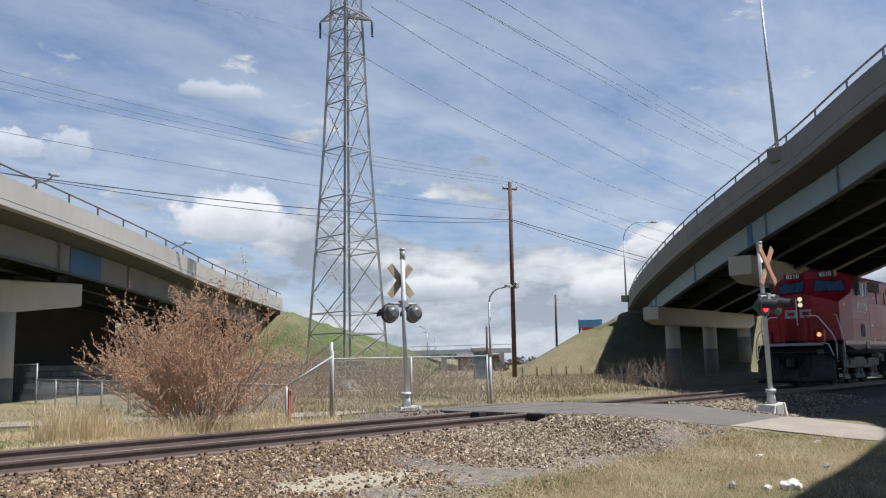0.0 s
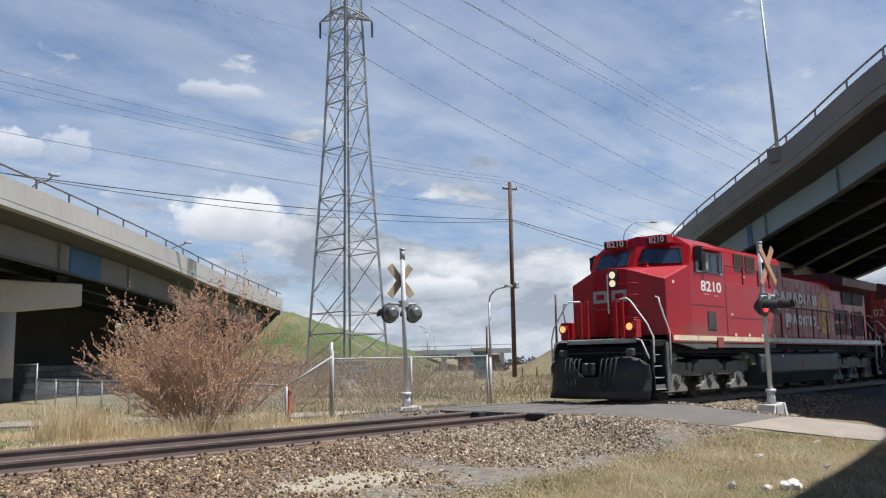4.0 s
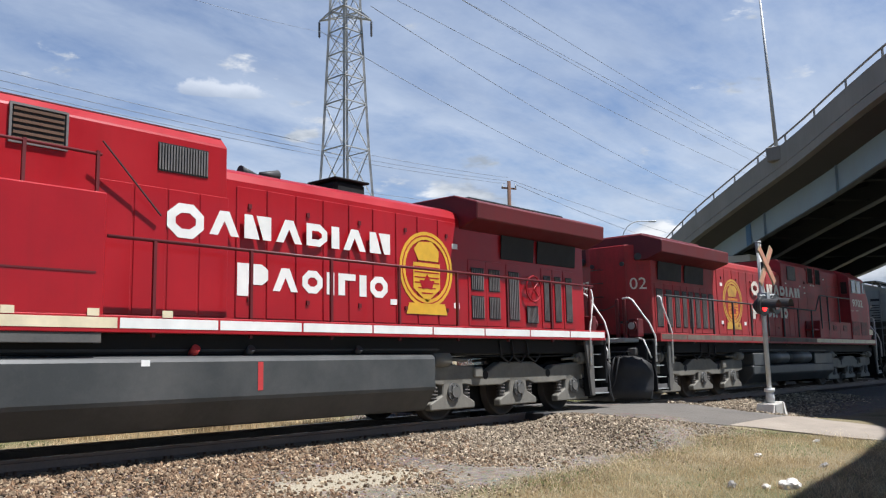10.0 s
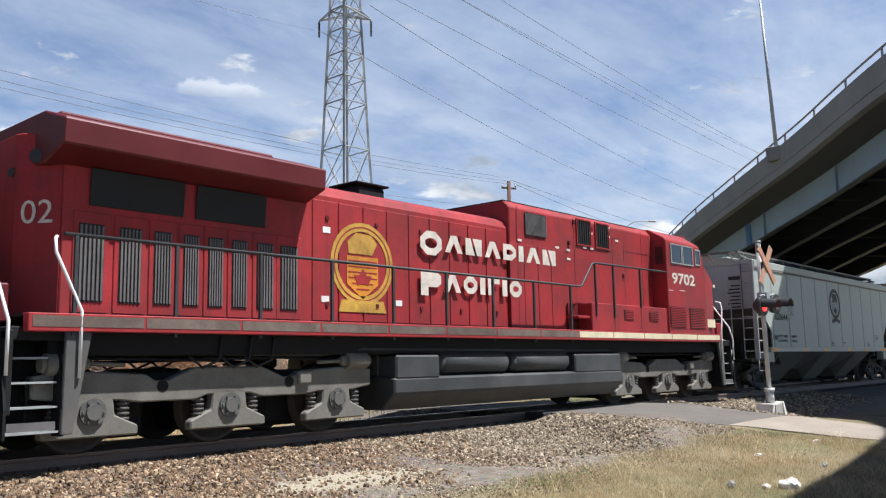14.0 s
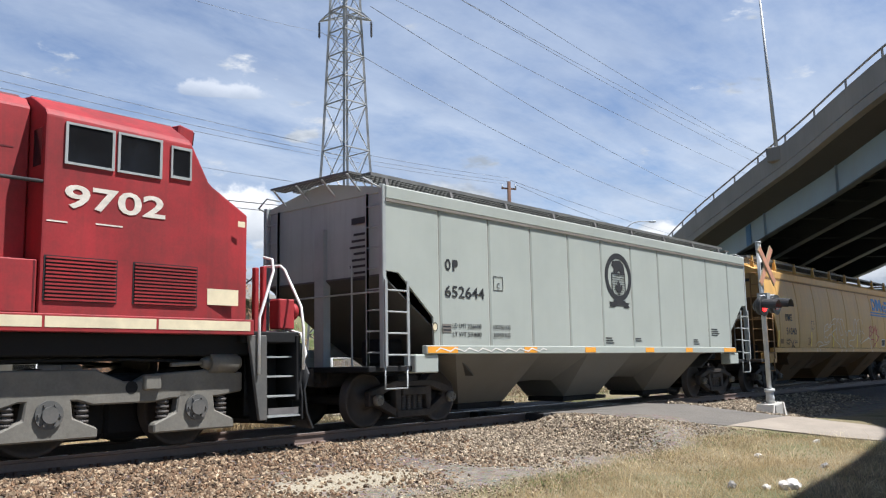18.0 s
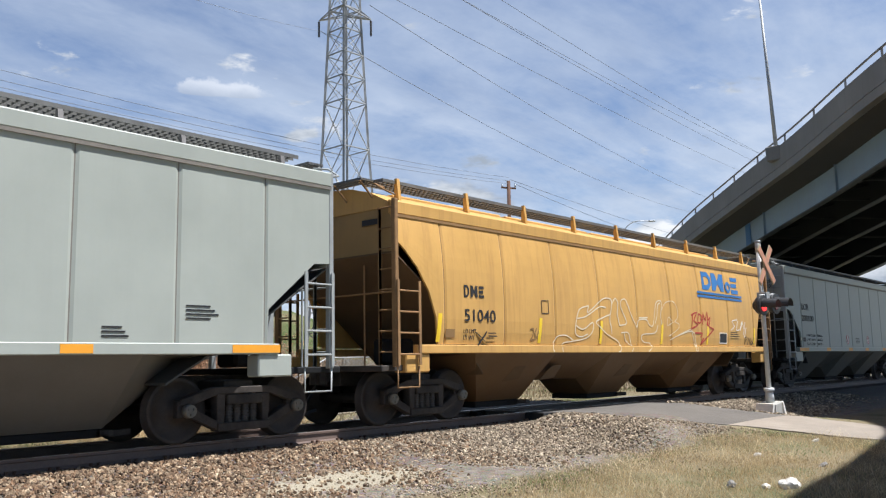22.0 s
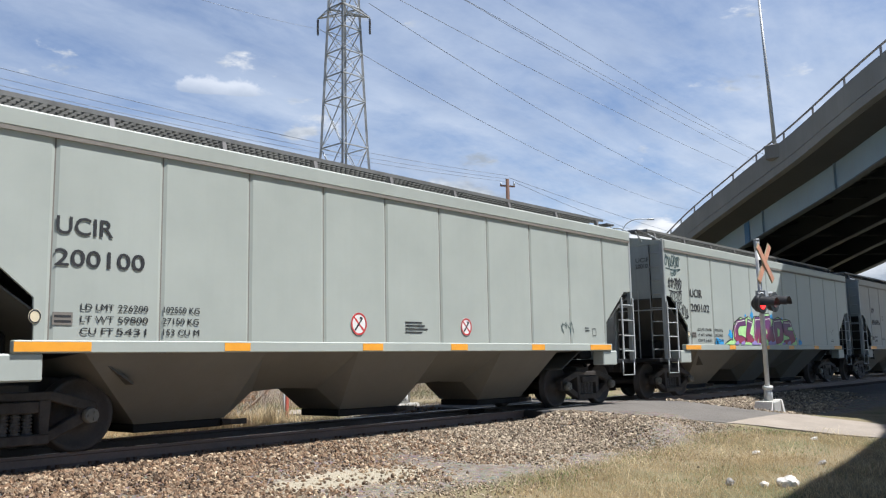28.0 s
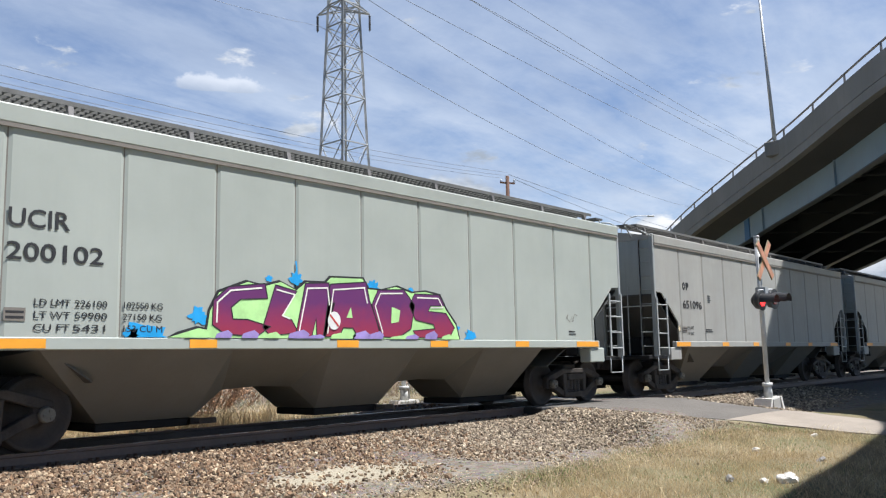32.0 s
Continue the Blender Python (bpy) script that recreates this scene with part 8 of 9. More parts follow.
def loco_truck(parent, u, turn, mirror):
    for du in (-2.0, 0.0, 2.0):
        wheelset(parent, u + du, 0.53, turn, False)

    def frame_mesh():
        bm = B()
        prism(bm, [(-2.75, 0.72), (-2.75, 0.98), (-2.3, 1.04), (-1.3, 0.98), (-1.15, 0.90), (-0.95, 0.90), (-0.55, 1.06), (0.55, 1.06), (0.95, 0.90), (1.15, 0.90), (1.3, 0.98), (2.3, 1.04), (2.75, 0.98), (2.75, 0.72), (2.35, 0.66), (1.65, 0.66), (1.35, 0.62), (0.55, 0.62), (0.35, 0.68), (-0.35, 0.68), (-0.55, 0.62), (-1.35, 0.62), (-1.65, 0.66), (-2.35, 0.66)], "y", -0.1, 0.1)
        return bevelled(bm, 0.02)

    def box_mesh():
        bm = B()
        prism(bm, [(-0.26, 0.80), (0.26, 0.80), (0.30, 0.48), (0.62, 0.34), (0.62, 0.22), (-0.62, 0.22), (-0.62, 0.34), (-0.30, 0.48)], "y", -0.08, 0.08)
        return bevelled(bm, 0.02)
    fm, bx = shared("truck_frame", frame_mesh, "truck_grey"), shared("axle_box", box_mesh, "truck_grey")

    def springs():
        return coil(B(), 0, 0, 0.345, 0.66, 0.085, 5)
    sp = shared("loco_springs", springs, "spring_dark")

    def cap_mesh():
        bm = disc(disc(B(), (0, 0, 0), (0, 1, 0), 0.17, 0.05, 20), (0, -0.03, 0), (0, 1, 0), 0.10, 0.06, 14)
        for k in range(6):
            a = math.pi * k / 3
            rod(bm, (0.13 * math.cos(a), -0.045, 0.13 * math.sin(a)), (0.13 * math.cos(a), 0.0, 0.13 * math.sin(a)), 0.02, 0.02, 6)
        return bm
    cm = shared("axle_cap_plate", cap_mesh, "frame_grey")
    for s in (-1, 1):
        f = part("truck_frame", fm, "truck_grey", parent, "dusty grey cast truck frame", at=pose(u, s * 1.14, 0))
        for du in (-2.0, 0.0, 2.0):
            part("axle_box", bx, "truck_grey", f, at=pose(du, s * 0.02, 0))
            for x in (-0.45, 0.45):
                part("coil_spring", sp, "spring_dark", f, at=pose(du + x, 0, 0))
            part("bearing_cap", cm, "truck_grey", f, at=pose(du, s * 0.11, 0.53, 0, 0, 0 if s < 0 else 180))
        for du in (-1.05, 1.05):
            # flat black disc on the solid frame, for the dark of a hole
            part("frame_hole", shared("frame_hole", lambda: disc(B(), (0, 0, 0), (0, 1, 0), 0.085, 0.004, 16), "under_black"), "under_black", f, at=pose(du, s * 0.101, 0.82))
        for du, q in ((-2.35, 1), (2.35, -1)):
            def cyl():
                bm = rod(B(), (-0.26, 0, 0), (0.18, 0, 0), 0.135, 0.135, 16)
                rod(bm, (0.18, 0, 0), (0.28, 0, 0), 0.10, 0.06, 12)
                rod(bm, (0.28, 0, 0), (0.75, 0, -0.02), 0.03, 0.03, 8)
                return rod(bm, (-0.26, 0, 0), (-0.32, 0, 0), 0.10, 0.10, 12)
            part("brake_cylinder", shared("brake_cylinder", cyl, "truck_grey"), "truck_grey", f, at=pose(du, s * 0.10, 1.12, 0, 0, 0 if q > 0 else 180))
        part("lifting_lug", shared("lug", lambda: bevelled(quad_box(B(), -0.12, 0.12, -0.05, 0.05, 0.78, 0.98), 0.02), "truck_grey"), "truck_grey", f, at=pose(-1.32, s * 0.12, 0))
        part("sand_pipe", shared("sand_pipe", lambda: pipe(B(), [(-2.6, 0, 1.1), (-1.0, 0, 1.16), (0.8, 0, 1.14), (2.5, 0, 1.18), (2.75, 0, 0.9), (2.8, 0, 0.3)], 0.022, 6), "under_black"), "under_black", f, at=pose(0, s * 0.02, 0.02))
    for du in (-2.0, 0.0, 2.0):
        part("traction_motor", shared("traction_motor", lambda: bevelled(quad_box(B(), -0.62, 0.55, -0.62, 0.62, 0.14, 0.92), 0.08), "under_black"), "under_black", parent, at=pose(u + du + (0.45 if du < 0 else -0.45), 0, 0))
    part("truck_bolster", shared("loco_bolster", lambda: bevelled(quad_box(B(), -2.3, 2.3, -0.95, 0.95, 0.62, 1.0), 0.03), "under_black"), "under_black", parent, at=pose(u, 0, 0))


def steps_end(parent, q, red, paint_end):
    """Stepwells, end sheet, handrails and coupler at one end. q -1: the cab end."""
    E0 = q * 10.04
    part("end_sheet", bevelled(quad_box(B(), min(E0, E0 - q * 0.08), max(E0, E0 - q * 0.08), -1.45, 1.45, 0.55, 1.52), 0.015), "under_black", parent, "black end sheet")
    part("end_deck", bevelled(quad_box(B(), min(q * 9.0, E0), max(q * 9.0, E0), -1.42, 1.42, 1.40, 1.56), 0.015), "under_black", parent)
    part("anticlimber", bevelled(prism(B(), [(q * 10.02, -1.05), (q * 10.34, -0.8), (q * 10.34, 0.8), (q * 10.02, 1.05)], "z", 1.49, 1.61), 0.02), "steel_light", parent, "bright worn anticlimber plate")
    # pilot plough: broad, hollow faced, its wings higher than the gap for the coupler
    bm = B()
    rows = []
    for k in range(15):
        y = -1.44 + 2.88 * k / 14
        f = abs(y) / 1.44
        x = q * (10.66 - 0.42 * f ** 1.6)
        zt = 0.66 + 0.50 * min(1.0, max(0.0, (f - 0.22) / 0.2)) - 0.22 * max(0.0, f - 0.8) / 0.2
        rows.append([(x - q * 0.02, y, zt), (x - q * 0.10, y, 0.42 + zt * 0.3), (x - q * 0.05, y, 0.36), (x + q * 0.07, y, 0.12)])
    slab(bm, rows, (-q * 0.03, 0, 0), True)
    part("plough", bm, "plough_black", parent, "black steel pilot plough with raised wings")
    part("pilot_backing", quad_box(B(), min(q * 10.0, q * 10.2), max(q * 10.0, q * 10.2), -1.3, 1.3, 0.25, 1.40), "under_black", parent)
    coupler(parent, q * 10.58, q, "plough_black", False)
    for yy, dx in ((-0.98, 0.0), (0.98, 0.0)):
        part("valve_box", bevelled(quad_box(B(), min(q * 10.2, q * 10.34), max(q * 10.2, q * 10.34), yy - 0.12, yy + 0.12, 1.16, 1.36), 0.03), "frame_grey", parent, "grey hose valve box")
    for k in range(4):
        y = -0.75 + 0.14 * k
        for s in (-1, 1):
            pts = [Vector((q * 10.25, s * y, 1.22 - 0.03 * k)), Vector((q * 10.56, s * y * 0.99, 1.10)), Vector((q * 10.66, s * y * 0.96, 0.8)), Vector((q * 10.68, s * y * 0.88, 0.5)), Vector((q * 10.72, s * y * 0.74, 0.34))]
            part("air_hose", pipe(B(), pts, 0.022, 6), "black_rubber", parent, "hanging air hose")
    part("cable_loop", pipe(B(), [Vector((q * 10.15, -0.75 + 1.5 * k / 8, 1.38 - 0.45 * math.sin(math.pi * k / 8))) for k in range(9)], 0.028, 6), "black_rubber", parent, "jumper cable loop")
    part("cut_lever", pipe(B(), [Vector((q * 10.12, -1.4, 1.2)), Vector((q * 10.36, -0.9, 1.26)), Vector((q * 10.36, 0.9, 1.26)), Vector((q * 10.12, 1.4, 1.0))], 0.018, 6), "dark_steel", parent, "uncoupling lever")
    for s in (-1, 1):
        st = part("stepwell", B_step(q, s), "under_black", parent, "black stepwell")
        for k in range(5):
            z = 0.34 + k * 0.285
            inn = 0.045 * k
            part("tread", quad_box(B(), min(q * 9.42, q * 10.02), max(q * 9.42, q * 10.02), min(s * (1.16 - inn), s * (1.47 - inn)), max(s * (1.16 - inn), s * (1.47 - inn)), z - 0.012, z + 0.012), "steel_light", st, "bright step tread edge")
        part("kick_plate", quad_box(B(), min(q * 9.45, q * 10.0), max(q * 9.45, q * 10.0), min(s * 1.44, s * 1.45), max(s * 1.44, s * 1.45), 0.36, 0.46), "grille_grey", st)
        part("step_side", bevelled(prism(B(), [(q * 9.06, 1.5), (q * 9.38, 1.5), (q * 9.40, 0.30), (q * 9.26, 0.30)], "y", s * 1.44, s * 1.50), 0.01), "frame_grey", parent, "grey step side plate")
        # white handrails
        part("handrail", pipe(B(), [Vector((q * 9.22, s * 1.53, 0.95)), Vector((q * 9.22, s * 1.53, 1.75)), Vector((q * 9.35, s * 1.50, 2.05)), Vector((q * 9.52, s * 1.45, 2.45)), Vector((q * 9.52, s * 1.42, 2.62)), Vector((q * 9.45, s * 1.30, 2.66))], 0.022, 8), "white_paint", parent, "white bent handrail")
        part("handrail", pipe(B(), [Vector((q * 10.05, s * 1.50, 1.0)), Vector((q * 10.05, s * 1.50, 1.62)), Vector((q * 10.1, s * 1.38, 1.95)), Vector((q * 10.12, s * 0.95, 2.55)), Vector((q * 10.12, s * 0.85, 2.62)), Vector((q * 10.0, s * 0.6, 2.62))], 0.022, 8), "white_paint", parent, "white bent handrail")
        part("grab", pipe(B(), [Vector((q * 10.12, s * 1.0, 1.62)), Vector((q * 10.2, s * 1.25, 1.55)), Vector((q * 10.2, s * 1.38, 1.25)), Vector((q * 10.12, s * 1.4, 1.1))], 0.02, 6), "white_paint", parent, "white grab bar")
        for yy in (0.42, 0.62):
            part("end_post", bevelled(quad_box(B(), min(q * 9.92, q * 10.0), max(q * 9.92, q * 10.0), s * yy - 0.045, s * yy + 0.045, 1.56, 2.62), 0.012), red, parent, "red end rail post")
        part("ditch_light_bracket", bevelled(quad_box(B(), min(q * 9.9, q * 10.2), max(q * 9.9, q * 10.2), s * 0.98 - 0.13, s * 0.98 + 0.13, 1.62, 2.08), 0.02), red, parent, "red light bracket")
        dl = part("ditch_light", rod(B(), (q * 10.2, s * 0.98, 1.90), (q * 10.28, s * 0.98, 1.90), 0.12, 0.13, 18), red, parent, "round ditch light")
        part("lens", disc(B(), (q * 10.285, s * 0.98, 1.90), (1, 0, 0), 0.088, 0.02, 18), paint_end, dl, "amber lens")
    part("safety_chain", pipe(B(), [Vector((q * 9.96, -0.42 + 0.84 * k / 6, 2.5 - 0.14 * math.sin(math.pi * k / 6))) for k in range(7)], 0.012, 6), "dark_steel", parent, "hanging chain")


def B_step(q, s):
    bm = B()
    for x in (q * 9.38, q * 10.04):
        prism(bm, [(s * 1.12, 0.28), (s * 1.49, 0.28), (s * 1.49, 0.62), (s * 1.30, 1.5), (s * 0.95, 1.5)], "x", x - 0.015, x + 0.015)
    quad_box(bm, min(q * 9.38, q * 10.04), max(q * 9.38, q * 10.04), min(s * 0.93, s * 0.96), max(s * 0.93, s * 0.96), 0.35, 1.5)
    return bm


def pane(parent, corners, frame_m, glass_m, label, inset=0.06, proud=0.02, name="window"):
    """A window on a flat four-cornered place: frame and glass. Corners go round."""
    C = [Vector(c) for c in corners]
    mid = sum(C, Vector()) / 4
    n = (C[1] - C[0]).cross(C[3] - C[0]).normalized()
    bm = B()
    inner = [c + (mid - c).normalized() * inset for c in C]
    for i in range(4):
        j = (i + 1) % 4
        slab(bm, [[C[i], C[j]], [inner[i], inner[j]]], n * proud)
    fr = part(name, bm, frame_m, parent, label)
    bm = B()
    slab(bm, [[inner[0], inner[1]], [inner[3], inner[2]]], n * proud * 0.4)
    part("glass", bm, glass_m, fr, "dark glass")
    return fr


def grille(parent, x0, x1, z0, z1, s, y, material, slats, upright=True, label="dark louvred grille", frame_m=None):
    g = part("grille", plate([(x0, z0), (x1, z0), (x1, z1), (x0, z1)], s, y, 0.006), "grille_dark", parent, label)
    n = slats

    def bars():
        bm = B()
        for k in range(n):
            if upright:
                a = x0 + (x1 - x0) * (k + 0.2) / n
                quad_box(bm, a, a + (x1 - x0) / n * 0.5, min(s * (y + 0.006), s * (y + 0.022)), max(s * (y + 0.006), s * (y + 0.022)), z0 + 0.02, z1 - 0.02)
            else:
                a = z0 + (z1 - z0) * (k + 0.2) / n
                quad_box(bm, x0 + 0.02, x1 - 0.02, min(s * (y + 0.006), s * (y + 0.022)), max(s * (y + 0.006), s * (y + 0.022)), a, a + (z1 - z0) / n * 0.5)
        return bm
    part("slats", bars(), material, g)
    if frame_m:
        bm = B()
        for a, b, c, d in ((x0 - 0.03, x0, z0 - 0.03, z1 + 0.03), (x1, x1 + 0.03, z0 - 0.03, z1 + 0.03), (x0, x1, z0 - 0.03, z0), (x0, x1, z1, z1 + 0.03)):
            quad_box(bm, a, b, min(s * y, s * (y + 0.03)), max(s * y, s * (y + 0.03)), c, d)
        part("frame", bm, frame_m, g)
    return g


NAME_ONE = ("ring", "chevron", "slit", "chevron", "frame", "bar", "chevron", "slit")
NAME_TWO = ("step", "chevron", "ring", "bar", "hook", "bar", "ring")


mat("faded_white", (0.66, 0.60, 0.52), 0.6, 0, 0.25, 5, 40, 0.02)
mat("orange_worn", (0.62, 0.24, 0.02), 0.6, 0, 0.3, 3, 20, 0.02, dirt=(0.25, 0.10, 0.03), dirt_amount=0.5)
mat("gold_worn", (0.55, 0.33, 0.05), 0.6, 0, 0.4, 4, 20, 0.02, dirt=(0.2, 0.05, 0.04), dirt_amount=0.5)


def locomotive(c, turn, spec, label):
    """A wide-cab six-axle freight diesel; its front is at -x. turn: 180 when it runs backwards."""
    w = thing("diesel_locomotive", label, "locomotive", "locomotives")
    TRAIN.append((w, c, turn))
    red, dk = spec["red"], spec["dark"]
    # frame
    part("underframe", bevelled(quad_box(B(), -9.5, 9.5, -1.30, 1.30, 1.22, 1.52), 0.02), "under_black", w, "black underframe")
    for s in (-1, 1):
        ys = sorted((s * 1.40, s * 1.545))
        sl = part("side_sill", bevelled(quad_box(B(), -9.12, 9.85, ys[0], ys[1], 1.50, 1.715), 0.01), red, w)
        for k in range(13):
            a = -9.05 + k * 1.455
            b = min(a + 1.42, 9.8)
            part("stripe", quad_box(B(), a, b, min(s * 1.546, s * 1.550), max(s * 1.546, s * 1.550), 1.555, 1.685), ("stripe_cream" if a < -2 else "sill_worn" if spec["worn"] else "white_paint"), sl, "pale reflective stripe")
        if spec["cabinet"]:
            part("skirt", bevelled(prism(B(), [(-9.0, 1.50), (-2.0, 1.50), (-2.0, 1.37), (-7.0, 1.37), (-7.05, 1.33), (-7.7, 1.33)], "y", s * 1.46, s * 1.53), 0.008), "frame_grey", w, "grey frame skirt")
            part("jack_pad", bevelled(quad_box(B(), -6.45, -6.05, min(s * 1.5, s * 1.58), max(s * 1.5, s * 1.58), 1.36, 1.66), 0.015), red, w)
            for k in range(5):
                part("tie_down", quad_box(B(), -5.2 + k * 1.0, -5.05 + k * 1.0, min(s * 1.546, s * 1.555), max(s * 1.546, s * 1.555), 1.70, 1.79), "stripe_cream", w)
    # nose and cab, built as one faceted shell
    cf, nz = spec["cab_front"], spec["nose_top"]
    cb = -6.10 if spec["worn"] else -5.63        # rear wall of the cab
    bm = B()
    V = {}

    def v(n, x, y, z):
        V[n] = bm.verts.new((x, y, z))
    for s, t in ((-1, "n"), (1, "p")):
        v("a0" + t, -9.44, s * 0.50, 1.70); v("a1" + t, -9.44, s * 0.50, nz + 0.30)
        v("b0" + t, -9.08, s * 1.40, 1.70); v("b1" + t, -9.08, s * 1.40, nz)
        v("c0" + t, cf, s * 1.53, 1.70); v("c1" + t, cf, s * 1.53, 3.56)
        v("e1" + t, cf + 0.28, s * 1.47, 4.14); v("r1" + t, cf + 0.32, s * 1.05, 4.42)
        v("d0" + t, cb, s * 1.53, 1.70); v("d1" + t, cb, s * 1.53, 4.10); v("d2" + t, cb, s * 1.47, 4.18); v("r2" + t, cb, s * 1.05, 4.42)
        v("e2" + t, cf + 0.28, s * 1.53, 4.06)
    v("ac", -9.46, 0, nz + 0.36); v("cc", cf - 0.28, 0, 3.62); v("ec", cf + 0.04, 0, 4.22); v("rc", cf + 0.10, 0, 4.52); v("r2c", cb, 0, 4.52)
    F = lambda *n: bm.faces.new([V[k] for k in n])
    F("a0n", "a0p", "a1p", "ac", "a1n")
    F("rc", "r2c", "r2n", "r1n"); F("rc", "r1p", "r2p", "r2c")
    F("d0n", "d1n", "d2n", "r2n", "r2c", "r2p", "d2p", "d1p", "d0p")
    for t in "np":
        F("a0" + t, "b0" + t, "b1" + t, "a1" + t); F("b0" + t, "c0" + t, "c1" + t, "b1" + t)
        F("a1" + t, "b1" + t, "c1" + t); F("a1" + t, "c1" + t, "cc", "ac")
        F("c1" + t, "e1" + t, "ec", "cc"); F("e1" + t, "r1" + t, "rc", "ec")
        F("c0" + t, "d0" + t, "d1" + t, "e2" + t, "c1" + t); F("e2" + t, "d1" + t, "d2" + t, "e1" + t); F("c1" + t, "e2" + t, "e1" + t)
        F("e1" + t, "d2" + t, "r2" + t, "r1" + t)
    part("cab", bevelled(bm, 0.025, 2, 12), red, w, "bright red wide-nosed cab" if not spec["worn"] else "faded red wide-nosed cab")
    # windscreens
    for s in (-1, 1):
        A0, A1 = Vector((cf, s * 1.53, 3.56)), Vector((cf - 0.28, 0, 3.62))
        T0, T1 = Vector((cf + 0.28, s * 1.47, 4.14)), Vector((cf + 0.04, 0, 4.22))
        q = [A0.lerp(A1, 0.10).lerp(T0.lerp(T1, 0.10), 0.10), A0.lerp(A1, 0.88).lerp(T0.lerp(T1, 0.88), 0.10), A0.lerp(A1, 0.88).lerp(T0.lerp(T1, 0.88), 0.86), A0.lerp(A1, 0.16).lerp(T0.lerp(T1, 0.16), 0.86)]
        if s < 0:
            q = [q[1], q[0], q[3], q[2]]
        q = [p + Vector((-0.012, 0, 0.006)) for p in q]
        pane(w, q if (q[1] - q[0]).cross(q[3] - q[0]).x < 0 else q[::-1], "black_rubber", "cab_glass", "dark windscreen in a rubber seal", 0.05, 0.022, "windscreen")
        part("wiper", rod(B(), Vector((cf - 0.22, s * 0.75, 3.68)), Vector((cf - 0.02, s * 0.55, 4.0)), 0.01, 0.01, 6), "dark_steel", w)
        # number boards
        nb = part("number_board", bevelled(quad_box(B(), -0.08, 0.20, -0.34, 0.34, 0.0, 0.25), 0.02), red, w, "number board housing", at=pose(cf + 0.06, s * 0.66, 4.21, 0, -8, s * 10))
        part("board_face", quad_box(B(), -0.088, -0.082, -0.33, 0.33, 0.03, 0.23), "letter_black", nb, "black number board")
        tx = lettering(spec["number"], 0.16, "white_paint", nb, 0, 0, -1, 0, width=0.50, label="white road number", bold=0.02)
        tx.matrix_basis = pose(-0.092, 0, 0.07, 90, 0, -90) @ Matrix.Diagonal((tx.matrix_basis.to_scale().x, 0.16 / 0.69, 1, 1))
    # headlights, door and grab irons on the nose
    part("headlight_box", bevelled(quad_box(B(), -9.50, -9.38, -0.24, 0.02, nz - 0.18, nz + 0.28), 0.02), "signal_black", w, "black headlight recess")
    for z in (nz - 0.06, nz + 0.16):
        part("headlight", rod(B(), (-9.515, -0.11, z), (-9.49, -0.11, z), 0.085, 0.095, 16), "lamp_warm" if not spec["worn"] else "steel_light", w, "round headlight")
    part("nose_door", bevelled(quad_box(B(), -9.47, -9.445, 0.08, 0.48, 1.75, nz + 0.18), 0.01), red, w, "nose door")
    part("door_chain", quad_box(B(), -9.485, -9.46, 0.03, 0.07, 2.3, nz + 0.2), "white_paint", w)
    for k in range(4):
        part("grab_iron", pipe(B(), [Vector((-9.52, -0.30, 2.15 + 0.3 * k)), Vector((-9.60, -0.30, 2.15 + 0.3 * k)), Vector((-9.47, -0.78, 2.15 + 0.3 * k)), Vector((-9.40, -0.78, 2.15 + 0.3 * k))], 0.013, 6), red, w, "red grab iron")
    # two plain shapes in place of the initials
    for y0 in (0.10, -0.46):
        bm = B()
        out = [(-9.478, y0 - 0.04, 2.58), (-9.478, y0 + 0.40, 2.58), (-9.478, y0 + 0.40, 2.90), (-9.478, y0 - 0.04, 2.90)]
        inn = [(-9.478, y0 + 0.06, 2.67), (-9.478, y0 + 0.30, 2.67), (-9.478, y0 + 0.30, 2.81), (-9.478, y0 + 0.06, 2.81)]
        slab(bm, [[a, b] for a, b in zip(out + out[:1], inn + inn[:1])], (-0.006, 0, 0))
        part("mark_shape", bm, "steel_light", w, "silver initials as plain shapes")
    part("cab_bell", rod(rod(B(), (cf - 0.55, -0.55, 3.52), (cf - 0.55, -0.55, 3.62), 0.11, 0.06, 12), (cf - 0.55, -0.55, 3.62), (cf - 0.55, -0.55, 3.66), 0.03, 0.09, 12), red, w, "red ventilator on the nose")
    # side windows
    for s in (-1, 1):
        y = s * 1.536
        for (x0, x1, z0, z1) in spec["windows"]:
            q = [(x0, y, z0), (x1, y, z0), (x1, y, z1), (x0, y, z1)]
            if s > 0:
                q = q[::-1]
            pane(w, q, "steel_light", "cab_glass_dark", "dark cab side window in a grey frame", 0.045, 0.02, "side_window")
        if not spec["worn"]:
            part("mirror_shade", bevelled(quad_box(B(), -7.12, -6.98, min(y, y + s * 0.12), max(y, y + s * 0.12), 3.48, 3.92), 0.01), "steel_light", w, "grey wind deflector")
            bm = B()
            slab(bm, [[(-7.6, s * 1.535, 4.13), (-5.75, s * 1.535, 4.13)], [(-7.5, s * 1.80, 4.05), (-5.72, s * 1.80, 4.05)]], (0, 0, 0.02))
            part("awning", bm, red, w, "red sun awning")
            part("wing_mirror", bevelled(quad_box(B(), cf + 0.35, cf + 0.42, min(s * 1.55, s * 1.75), max(s * 1.55, s * 1.75), 3.7, 4.1), 0.01), "dark_steel", w)
        lettering(spec["number"], 0.27, "white_paint" if not spec["worn"] else "faded_white", w, spec["num_x"], spec["num_z"], s, 1.534, width=1.34, label="large white road number", bold=0.022)
